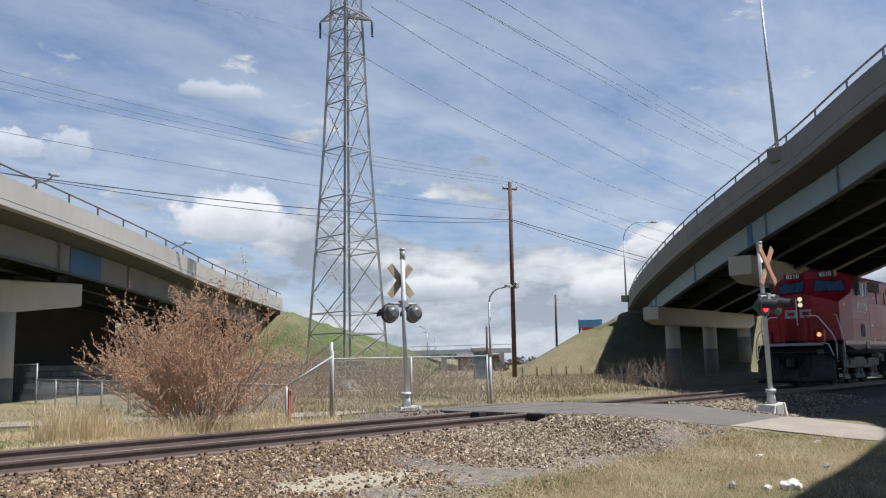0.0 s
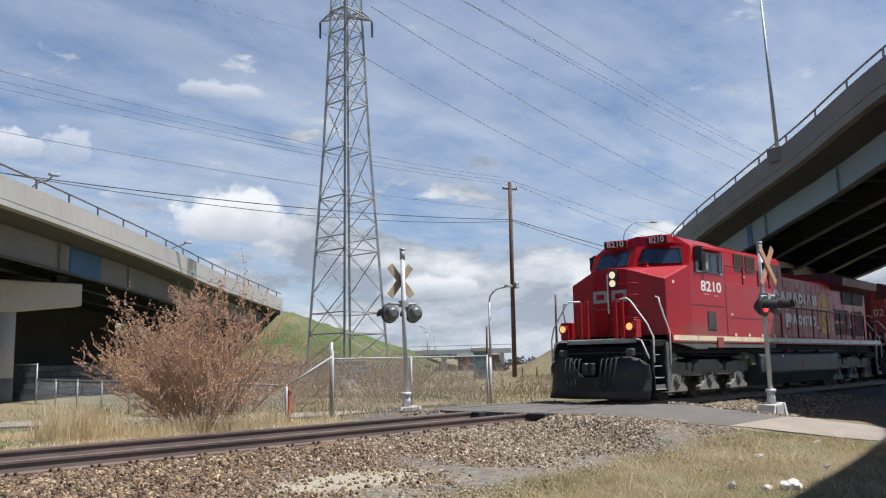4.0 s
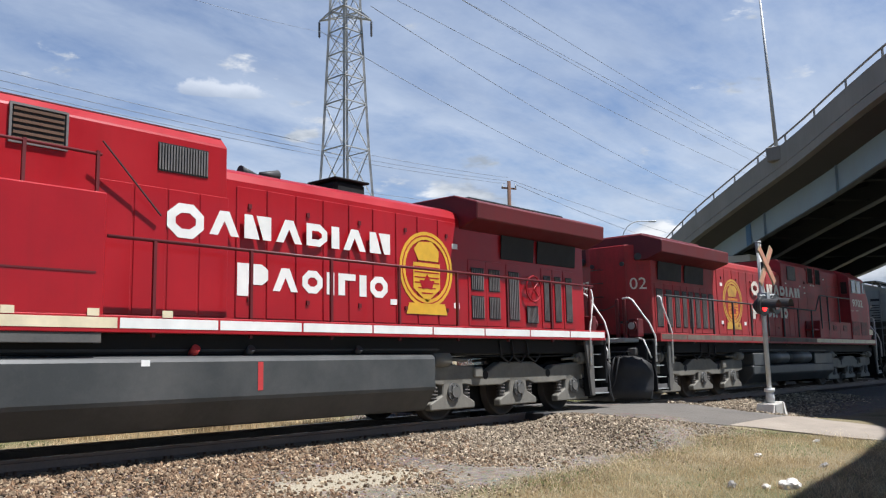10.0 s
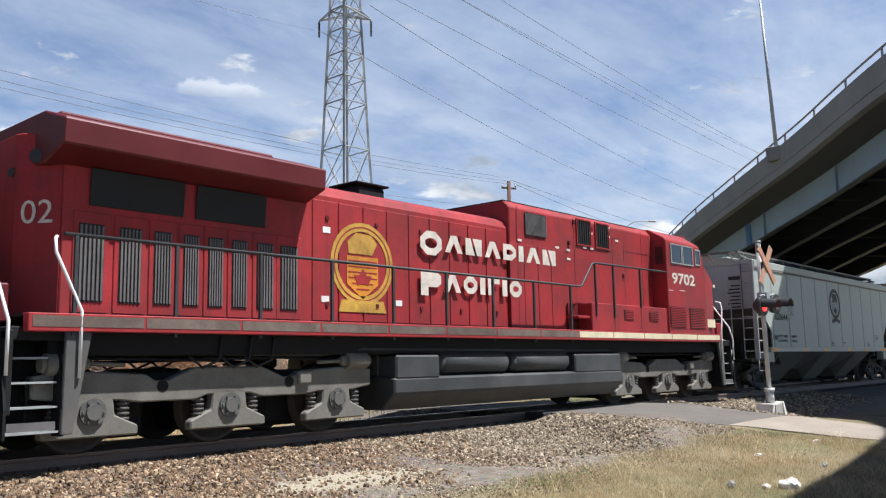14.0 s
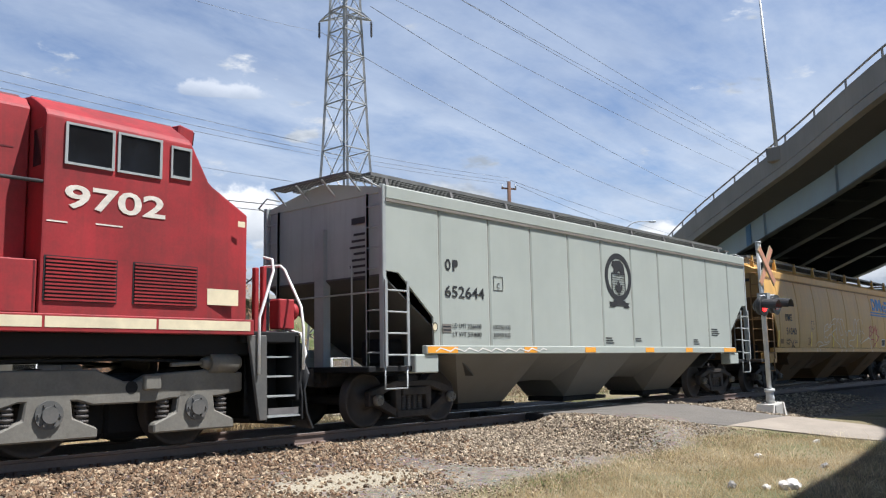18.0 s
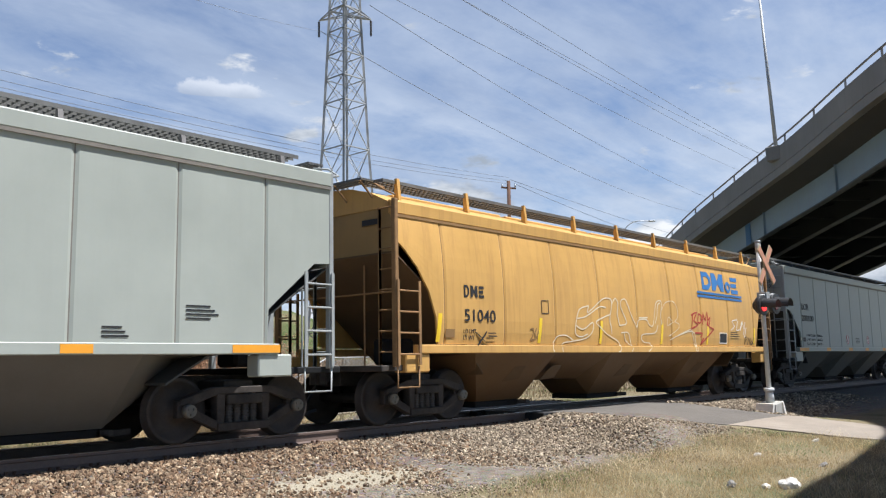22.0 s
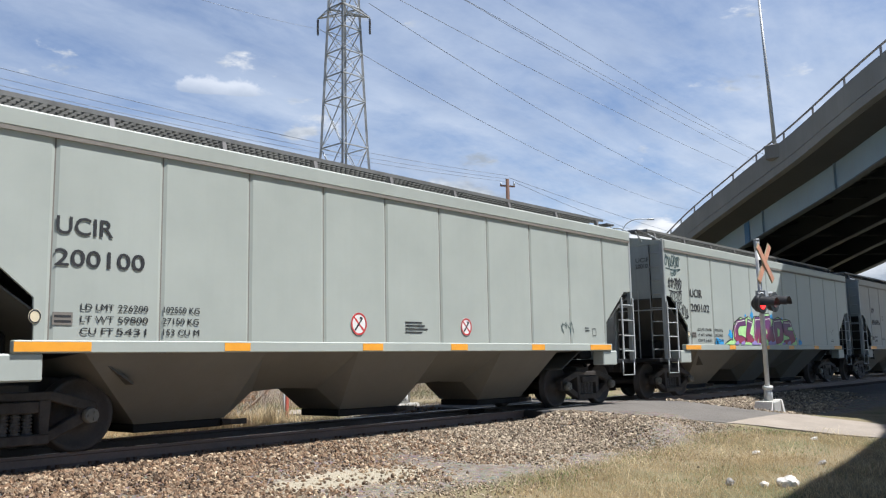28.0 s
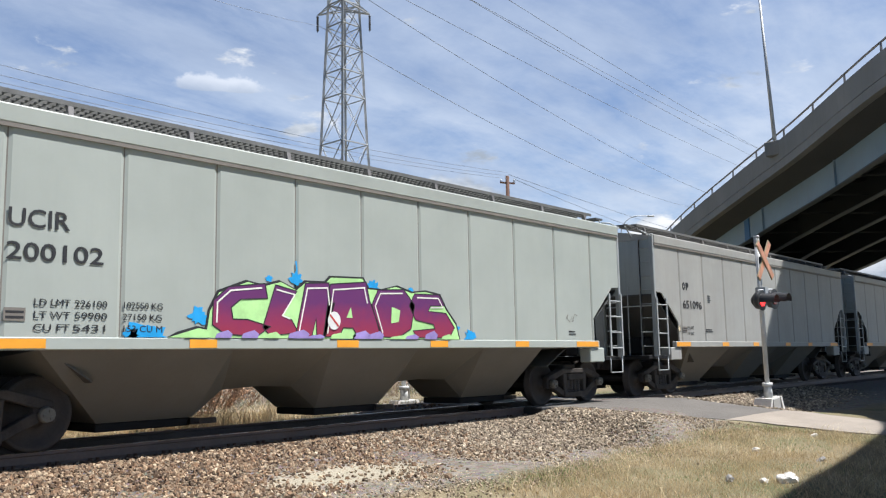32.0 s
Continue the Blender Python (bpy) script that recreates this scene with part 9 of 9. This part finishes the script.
        part("text_bar", plate([(-7.1, 2.82), (-6.75, 2.82), (-6.75, 2.838), (-7.1, 2.838)], s, 1.533), "faded_white", w, "illegible small print")
        part("text_bar", plate([(-6.4, 2.80), (-6.15, 2.80), (-6.15, 2.818), (-6.4, 2.818)], s, 1.533), "faded_white", w, "illegible small print")
        part("builder_plate", plate([(-8.95, 3.02), (-8.83, 3.02), (-8.83, 3.10), (-8.95, 3.10)], s, 1.533), "stripe_cream", w)
    # roof kit of the cab
    for k in range(2):
        part("roof_unit", bevelled(quad_box(B(), -7.2 + k * 0.95, -6.4 + k * 0.95, -0.45, 0.45, 4.50, 4.60), 0.04), dk, w, "low roof unit")
    # cabinet beside the hood, behind the cab
    if spec["cabinet"]:
        part("equipment_cabinet", bevelled(quad_box(B(), -5.62, -1.98, -1.528, 1.528, 1.70, 3.24), 0.02), red, w, "red full-width equipment cabinet")
        for s in (-1, 1):
            grille(w, -6.91, -6.40, 1.84, 2.36, s, 1.532, "grille_grey", 12)
            part("door_edge", plate([(-7.85, 2.50), (-5.65, 2.50), (-5.65, 2.53), (-7.85, 2.53)], s, 1.532), "maroon", w)
            part("door_edge", plate([(-5.3, 2.22), (-2.1, 2.22), (-2.1, 2.245), (-5.3, 2.245)], s, 1.532), "maroon", w)
            part("door_edge", plate([(-5.645, 1.75), (-5.625, 1.75), (-5.625, 3.2), (-5.645, 3.2)], s, 1.532), "maroon", w)
            part("ledge_rail", pipe(B(), [Vector((-5.6, s * 1.48, 3.75)), Vector((-2.05, s * 1.48, 3.72))], 0.02, 6), "maroon", w, "dark red ledge handrail")
            for x in (-5.55, -4.2, -3.0, -2.1):
                part("rail_post", quad_box(B(), x - 0.02, x + 0.02, s * 1.48 - 0.02, s * 1.48 + 0.02, 3.24, 3.76), "maroon", w)
            for x, z in ((-5.35, 2.30), (-5.0, 3.55), (-3.3, 3.55)):
                part("small_plate", plate([(x, z), (x + 0.16, z), (x + 0.16, z + 0.05), (x, z + 0.05)], s, 1.532 if z < 3 else 1.12), "stripe_cream", w)
    else:
        for s in (-1, 1):
            for x0, x1 in ((-7.05, -6.14), (-8.19, -7.26)):
                grille(w, x0, x1, 1.86, 2.40, s, 1.532, red, 12, False, "red louvred door")
            lo = part("side_locker", bevelled(quad_box(B(), -6.09, -2.43, min(s * 1.13, s * 1.49), max(s * 1.13, s * 1.49), 1.716, 2.34), 0.015), red, w, "low red locker along the walkway")
            for x0, x1 in ((-4.33, -3.87), (-5.58, -5.1)):
                grille(w, x0, x1, 2.0, 2.22, s, 1.491, red, 5, False, "small red louvre")
            for x in (-2.46, -3.45, -4.72, -6.06):
                part("panel_seam", plate([(x, 1.73), (x + 0.02, 1.73), (x + 0.02, 2.33), (x, 2.33)], s, 1.491), "maroon", lo)
            part("end_step", bevelled(quad_box(B(), -2.42, -1.95, min(s * 1.14, s * 1.45), max(s * 1.14, s * 1.45), 1.98, 2.04), 0.01), red, w, "red step beside the locker")
            part("end_step_riser", quad_box(B(), -2.42, -1.98, min(s * 1.14, s * 1.17), max(s * 1.14, s * 1.17), 1.72, 2.32), "maroon", w)
            # tall door and seams on the hood wall
            for pts in ([(-4.64, 2.41), (-4.64, 4.0), (-4.09, 4.0), (-4.09, 2.41)], [(-2.40, 2.36), (-2.40, 4.36)], [(-2.42, 3.66), (-4.05, 3.66)], [(-4.7, 3.72), (-5.9, 3.72)], [(-5.55, 2.36), (-5.55, 4.3)], [(-0.2, 1.75), (-0.2, 4.3)]):
                part("panel_seam", stroke(pts, 0.018, s, 1.1335 if pts[0][0] > -2 else 1.1225), "maroon", w, "dark panel joint")
            for x, z in ((-3.2, 3.98), (-3.2, 3.62), (-3.98, 3.98), (-4.38, 3.92), (-3.99, 4.2), (-2.2, 3.5), (-2.2, 3.3), (-1.75, 3.52), (-0.35, 3.55), (-2.9, 3.62)):
                part("small_plate", plate([(x, z), (x + 0.14, z), (x + 0.14, z + 0.05), (x, z + 0.05)], s, 1.135), "faded_white", w)
            for x, z in ((-3.2, 4.12), (-2.42, 4.2), (-3.98, 4.1), (-4.6, 3.1), (-2.2, 3.7)):
                part("door_latch", bevelled(quad_box(B(), x, x + 0.07, min(s * 1.12, s * 1.16), max(s * 1.12, s * 1.16), z - 0.05, z + 0.05), 0.01), "maroon", w)
            pane(w, [(cb + 0.004, s * 1.20, 3.45), (cb + 0.004, s * 1.46, 3.45), (cb + 0.004, s * 1.46, 3.98), (cb + 0.004, s * 1.20, 3.98)][::1 if s < 0 else -1], red, "cab_glass_dark", "rounded window in the cab's rear wall", 0.04, 0.015, "rear_window")
            part("light_patch", plate([(-8.85, 1.9), (-8.35, 1.9), (-8.35, 2.12), (-8.85, 2.12)], s, 1.533), "stripe_cream", w, "pale paint patch")
    # hood: tall part, long part
    bm = prism(B(), [(-1.12, 1.70), (-1.12, 4.25), (-0.98, 4.40), (0.98, 4.40), (1.12, 4.25), (1.12, 1.70)], "x", cb + 0.01, 0.05)
    part("tall_hood", bevelled(bm, 0.02), red, w, "tall red hood section behind the cab")
    bm = prism(B(), [(-1.06, 1.70), (-1.06, 3.80), (-0.98, 3.94), (-0.80, 4.02), (0.80, 4.02), (0.98, 3.94), (1.06, 3.80), (1.06, 1.70)], "x", 0.06, 9.78 if not spec["worn"] else 9.29)
    part("long_hood", bevelled(bm, 0.015), red, w, "long red engine hood")
    part("hood_roof", bevelled(quad_box(B(), 0.07, 5.3, -0.78, 0.78, 4.015, 4.03), 0.005), dk, w)
    part("hood_roof", bevelled(quad_box(B(), -5.6, 0.04, -0.97, 0.97, 4.395, 4.42), 0.005), "under_black" if spec["worn"] else dk, w, "dark sooty roof panel")
    for s in (-1, 1):
        for x0, x1 in ((-3.9, -3.25), (-3.02, -2.36)) if not spec["worn"] else ((-3.9, -3.34), (-3.09, -2.52)):
            if spec["worn"]:
                grille(w, x0, x1, 3.71, 4.27, s, 1.122, "under_black", 6, True, "black barred air intake", red)
            else:
                grille(w, x0, x1, 3.80, 4.24, s, 1.122, "plate_rust", 6, False, "louvred air intake", "grille_grey")
        if spec["worn"]:
            grille(w, -1.27, -0.48, 3.70, 4.20, s, 1.134, "grille_grey", 20, True, "grey air grille")
        else:
            grille(w, -1.07, -0.28, 3.74, 4.14, s, 1.122, "grille_grey", 18, True, "dark air grille")
        # doors along the hood
        n = 9
        for k in range(n):
            a = 0.25 + k * 0.56
            part("hood_door", bevelled(quad_box(B(), a, a + 0.53, min(s * 1.06, s * 1.078), max(s * 1.06, s * 1.078), 1.76, 3.72), 0.008), red, w)
            if k % 2 == 0:
                part("latch", quad_box(B(), a + 0.2, a + 0.26, min(s * 1.078, s * 1.10), max(s * 1.078, s * 1.10), 2.0, 2.07), "maroon", w)
                part("latch", quad_box(B(), a + 0.2, a + 0.26, min(s * 1.078, s * 1.10), max(s * 1.078, s * 1.10), 3.4, 3.47), "maroon", w)
        for k in range(4):
            a = -1.9 + k * 0.5
            part("hood_door", bevelled(quad_box(B(), a, a + 0.47, min(s * 1.12, s * 1.132), max(s * 1.12, s * 1.132), 1.76, 3.5), 0.008), red, w)
        # radiator end: doors with mesh and dark screens under the wings
        for k, (a, b) in enumerate(((5.65, 6.1), (6.2, 6.62), (6.87, 7.26), (8.12, 8.42), (8.54, 8.82), (8.97, 9.26)) if not spec["worn"] else ((5.55, 5.92), (6.02, 6.36), (6.5, 6.8), (6.92, 7.2), (7.32, 7.6), (7.75, 8.05), (8.2, 8.55), (8.72, 9.1))):
            part("hood_door", bevelled(quad_box(B(), a - 0.05, b + 0.05, min(s * 1.06, s * 1.076), max(s * 1.06, s * 1.076), 1.76, 3.05), 0.008), red, w)
            if k < 2 and not spec["worn"]:
                grille(w, a + 0.03, b - 0.03, 1.9, 2.35, s, 1.078, "grille_grey", 7)
                grille(w, a + 0.03, b - 0.03, 2.45, 2.9, s, 1.078, "grille_grey", 7)
            else:
                grille(w, a + 0.02, b - 0.02, 1.9, 2.9, s, 1.078, "grille_grey", 6)
        if not spec["worn"]:
            part("hand_brake", ring_wheel(0.27), red, w, "red hand brake wheel", at=pose(7.69, s * 1.14, 2.58, 0, 0, 90))
            grille(w, 7.50, 7.90, 1.85, 2.22, s, 1.078, "grille_grey", 9)
        for a, b in ((6.65, 7.78), (7.92, 9.40)) if not spec["worn"] else ((6.2, 7.4), (7.6, 8.95)):
            bm = B()
            slab(bm, [[(a, s * 1.064, 3.14), (b, s * 1.064, 3.14)], [(a, s * 1.10, 3.62), (b, s * 1.10, 3.62)]], (0, s * 0.02, 0))
            part("radiator_screen", bm, "grille_dark", w, "dark radiator screen")
    # radiator wings
    bm = prism(B(), [(-1.05, 3.62), (-1.52, 3.78), (-1.54, 4.10), (-0.95, 4.30), (0.95, 4.30), (1.54, 4.10), (1.52, 3.78), (1.05, 3.62)], "x", 5.36, 10.0 if not spec["worn"] else 9.52)
    part("radiator_wing", bevelled(bm, 0.02), dk, w, "overhanging dark red radiator housing")
    part("radiator_top", bevelled(quad_box(B(), 5.9, 9.3, -0.9, 0.9, 4.29, 4.36), 0.03), "under_black" if not spec["worn"] else dk, w)
    if spec["worn"]:
        # chamfered rear end with the road number across it
        part("rear_face", bevelled(prism(B(), [(9.30, -1.06), (9.66, -0.52), (9.66, 0.52), (9.30, 1.06)], "z", 1.72, 4.05), 0.012), red, w, "chamfered red rear hood end")
        for s in (-1, 1):
            ob = lettering("02" if s > 0 else "97", 0.3, "faded_white", w, 0, 0, -1, 0, width=0.5)
            ob.matrix_basis = pose(9.49, s * 0.795, 2.88, 90, 0, 90 + s * 33.7) @ Matrix.Diagonal((0.46, 0.43, 1, 1))
            part("cab_step", quad_box(B(), 9.66, 9.72, s * 0.45 - 0.1, s * 0.45 + 0.1, 2.0, 2.06), "dark_steel", w)
            part("tail_lamp", rod(B(), (9.46, s * 0.80, 3.72), (9.57, s * 0.87, 3.72), 0.09, 0.09, 14), "dark_steel", w, "round tail lamp")
    else:
        part("rear_face", bevelled(quad_box(B(), 9.56, 9.80, -1.0, 1.0, 1.72, 3.6), 0.01), dk, w)
    for s in (-1, 1):
        part("class_light", rod(B(), (9.79 - 0.14 * spec["worn"], s * 0.45, 3.55), (9.84 - 0.14 * spec["worn"], s * 0.45, 3.55), 0.06, 0.06, 12), "dark_steel", w)
    rx = 9.65 if spec["worn"] else 9.8
    for k in range(5):
        part("rear_grab", pipe(B(), [Vector((rx, -0.45, 2.0 + 0.36 * k)), Vector((rx + 0.12, -0.45, 2.0 + 0.36 * k)), Vector((rx + 0.12, -0.15, 2.0 + 0.36 * k)), Vector((rx, -0.15, 2.0 + 0.36 * k))], 0.012, 6), "dark_steel", w)
    # roof details: exhaust stack, horn, eyes
    part("exhaust_stack", bevelled(prism(B(), [(2.85, -0.34), (3.6, -0.34), (3.6, 0.34), (2.85, 0.34)], "z", 4.02, 4.34), 0.06), "under_black", w, "black exhaust stack")
    part("stack_lip", bevelled(quad_box(B(), 2.8, 3.65, -0.39, 0.39, 4.34, 4.38), 0.015), "under_black", w)
    hn = part("horn", rod(B(), (1.15, -0.3, 4.02), (1.15, -0.3, 4.14), 0.03, 0.03, 8), "dark_steel", w, "air horn cluster")
    for k, (dx, y) in enumerate(((0.35, -0.42), (-0.3, -0.3), (0.42, -0.18))):
        part("bell_mouth", rod(B(), (1.15, y, 4.15), (1.15 + dx, y, 4.17), 0.03, 0.095, 12), "dark_steel", hn)
    # painted marks
    for s in (-1, 1):
        for a, row in ((spec["name"], NAME_ONE), (spec["name2"], NAME_TWO)):
            y = 1.134 if a[0] < 0.0 else 1.082
            company_mark(w, row, a[0], a[1], a[2], a[3], s, lambda pts, y=y: plate(pts, s, y), "white_paint" if not spec["worn"] else "faded_white")
        x, z = spec["logo"]
        gold = "gold" if not spec["worn"] else "gold_worn"
        e = part("emblem", ring_plate(x, z, 0.72, 0.70, 0.15, s, 1.083), gold, w, "gold round emblem of plain shapes")
        part("shield", plate([(x - .36, z + .12), (x + .36, z + .12), (x + .36, z - .35), (x, z - .60), (x - .36, z - .35)], s, 1.083), gold if not spec["worn"] else "orange_worn", e)
        for k in range(6):
            wl = 0.33 if k < 4 else 0.33 - 0.09 * (k - 3)
            part("shield_line", plate([(x - wl, z + .03 - k * .095), (x + wl, z + .03 - k * .095), (x + wl, z + .052 - k * .095), (x - wl, z + .052 - k * .095)], s, 1.0865), red, e)
        part("ring_line", ring_plate(x, z, 0.655, 0.635, 0.022, s, 1.0865), red, e)
        part("crest", plate([(x - .34, z + .36), (x - .2, z + .50), (x + .15, z + .52), (x + .34, z + .36), (x + .32, z + .16), (x - .22, z + .16)], s, 1.083), gold, e)
        part("leaf", plate([(x, z - .08), (x + .08, z - .2), (x + .2, z - .2), (x + .12, z - .36), (x, z - .34), (x - .12, z - .36), (x - .2, z - .2), (x - .08, z - .2)], s, 1.090), red, e)
        part("ribbon", plate([(x - .55, z - .82), (x + .55, z - .82), (x + .48, z - .62), (x - .48, z - .62)], s, 1.087), gold, e)
        for dx, dz in ((-0.95, -0.68), (0.75, -0.68), (0.72, 0.45)):
            part("paint_tick", plate([(x + dx, z + dz), (x + dx + 0.16, z + dz), (x + dx + 0.16, z + dz + 0.1), (x + dx, z + dz + 0.1)], s, 1.083), "white_paint", e)
    # walkway railing
    for s in (-1, 1):
        x0 = spec["rail_x"]
        part("walkway", quad_box(B(), x0, 9.85, min(s * 1.06, s * 1.40), max(s * 1.06, s * 1.40), 1.68, 1.715), "grille_dark", w, "walkway along the hood")
        r = part("walkway_railing", pipe(B(), [Vector(p) for p in ([(x0 - 0.1, s * 1.50, spec["rail_z"]), (9.45, s * 1.50, spec["rail_z"])] if not spec["worn"] else [(-6.1, s * 1.50, 3.27), (-2.62, s * 1.50, 3.24), (-2.5, s * 1.50, 3.2), (-2.06, s * 1.50, 2.70), (-1.95, s * 1.50, 2.67), (9.45, s * 1.50, 2.67)])], 0.024, 8), "dark_steel" if spec["worn"] else "maroon", w, "dark walkway railing")
        xs = [x0 + 0.55 + k * (9.3 - x0 - 0.55) / 7 for k in range(8)]
        ends = [(x, 1.45, spec["rail_z"]) for x in xs]
        if spec["worn"]:
            ends = [(9.3 - 1.36 * k, 1.45, 2.66) for k in range(9)] + [(-2.63, 2.05, 3.24), (-3.43, 2.03, 3.25), (-4.71, 2.3, 3.26)]
        for x, z0, z1 in ends:
            part("rail_post", quad_box(B(), x - 0.022, x + 0.022, s * 1.50 - 0.022, s * 1.50 + 0.022, z0, z1), "dark_steel" if spec["worn"] else "maroon", r)
        part("stay", rod(B(), (x0 + 0.8, s * 1.2, 3.1), (x0 - 0.1, s * 1.3, 3.95), 0.014, 0.014, 6), "dark_steel", w) if spec["cabinet"] else None
    # fuel tank
    if not spec["worn"]:
        bm = prism(B(), [(-1.22, 0.24), (-1.50, 0.62), (-1.50, 1.16), (-1.40, 1.22), (1.40, 1.22), (1.50, 1.16), (1.50, 0.62), (1.22, 0.24)], "x", -3.25, 4.15)
        tk = part("fuel_tank", bevelled(bm, 0.03), "tank_black", w, "large black fuel tank")
        for s in (-1, 1):
            part("sight_gauge", plate([(0.35, 0.72), (0.44, 0.72), (0.44, 1.12), (0.35, 1.12)], s, 1.502), "sign_red", tk, "red fuel gauge strip")
            part("label", plate([(-1.45, 1.08), (-1.33, 1.08), (-1.33, 1.16), (-1.45, 1.16)], s, 1.502), "white_paint", tk)
            part("valve_box", bevelled(quad_box(B(), -3.62, -3.28, min(s * 0.9, s * 1.35), max(s * 0.9, s * 1.35), 0.85, 1.2), 0.02), "frame_grey", tk)
            for x in (-0.6, 0.3, 2.4):
                part("filler_cap", rod(B(), (x, s * 1.3, 1.22), (x, s * 1.42, 1.32), 0.06, 0.06, 10), "sign_red" if x == -0.6 else "dark_steel", tk)
    else:
        bm = prism(B(), [(-1.15, 0.28), (-1.45, 0.55), (-1.45, 0.82), (-1.05, 0.86), (1.05, 0.86), (1.45, 0.82), (1.45, 0.55), (1.15, 0.28)], "x", -3.75, 3.8)
        tk = part("fuel_tank", bevelled(bm, 0.03), "tank_black", w, "black fuel tank with air reservoirs above")
        part("tank_upper", bevelled(quad_box(B(), -3.7, 3.75, -1.0, 1.0, 0.85, 1.22), 0.02), "tank_black", tk)
        for s in (-1, 1):
            for a, b in ((-3.7, -1.75), (2.65, 3.75)):
                part("tank_end", bevelled(quad_box(B(), a, b, min(s * 1.0, s * 1.45), max(s * 1.0, s * 1.45), 0.80, 1.2), 0.03), "tank_black", tk)
            for a in (-1.65, 0.5):
                bm = rod(B(), (a + 0.1, s * 1.22, 1.06), (a + 1.95, s * 1.22, 1.06), 0.205, 0.205, 20)
                rod(bm, (a + 1.95, s * 1.22, 1.06), (a + 2.04, s * 1.22, 1.06), 0.2, 0.11, 20)
                rod(bm, (a + 0.1, s * 1.22, 1.06), (a + 0.01, s * 1.22, 1.06), 0.2, 0.11, 20)
                part("air_reservoir", bm, "tank_black", tk, "black air reservoir cylinder")
    loco_truck(w, -6.40, turn, False)
    loco_truck(w, 6.90, turn, True)
    steps_end(w, -1, red, "lamp_amber" if not spec["worn"] else "steel_light")
    steps_end(w, 1, dk, "steel_light")
    # piping under the sill
    for s in (-1, 1):
        part("air_pipe", pipe(B(), [Vector((-4.0, s * 1.25, 1.30)), Vector((-3.3, s * 1.28, 1.28)), Vector((4.4, s * 1.28, 1.30)), Vector((5.2, s * 1.2, 1.22)), Vector((9.0, s * 1.2, 1.26))], 0.03, 6), "dark_steel", w)
        for x in (6.2, 6.6, 7.1):
            part("hanging_cable", pipe(B(), [Vector((x, s * 1.32, 1.48)), Vector((x + 0.05, s * 1.34, 1.15)), Vector((x + 0.3, s * 1.32, 1.05)), Vector((x + 0.5, s * 1.3, 1.2))], 0.02, 6), "black_rubber", w)
    return w


L1 = locomotive(10.92, 0, dict(red="red_paint", dark="maroon", worn=False, cabinet=True, cab_front=-7.90, nose_top=3.14, number="8210", num_x=-6.6, num_z=2.92,
                               windows=[(-7.53, -7.08, 3.42, 4.02), (-7.04, -6.56, 3.44, 4.0), (-6.54, -6.10, 3.44, 4.0), (-6.02, -5.78, 3.42, 4.02)],
                               name=(-0.92, 3.40, 2.94, 0.36), name2=(0.27, 3.38, 2.19, 0.36), logo=(4.40, 2.76), rail_x=-1.85, rail_z=2.70),
                "clean bright red freight diesel locomotive with lit headlights")
L2 = locomotive(33.28, 180, dict(red="red_faded", dark="maroon", worn=True, cabinet=False, cab_front=-8.35, nose_top=3.22, number="9702", num_x=-7.02, num_z=3.0,
                                 windows=[(-6.96, -6.33, 3.52, 4.04), (-7.62, -7.0, 3.52, 4.04), (-8.06, -7.75, 3.56, 4.0)],
                                 name=(-1.60, 2.78, 3.12, 0.33), name2=(-0.30, 2.78, 2.37, 0.33), logo=(4.17, 2.74), rail_x=-5.5, rail_z=2.66),
                "faded dusty red freight diesel locomotive running backwards")


def motions():
    for ob, c, turn in TRAIN:
        walk(ob, [(t, pose(c - rolled(t), DY, 0, 0, 0, turn)) for t in range(33)])
    steps = [k * 0.16 for k in range(200)] + [32.0]
    for ob, u, r, turn in WHEELS:
        way = 1 if turn else -1
        walk(ob, [(t, pose(u, 0, r, 0, math.degrees(way * rolled(t) / r) % 360, 0)) for t in steps])


motions()
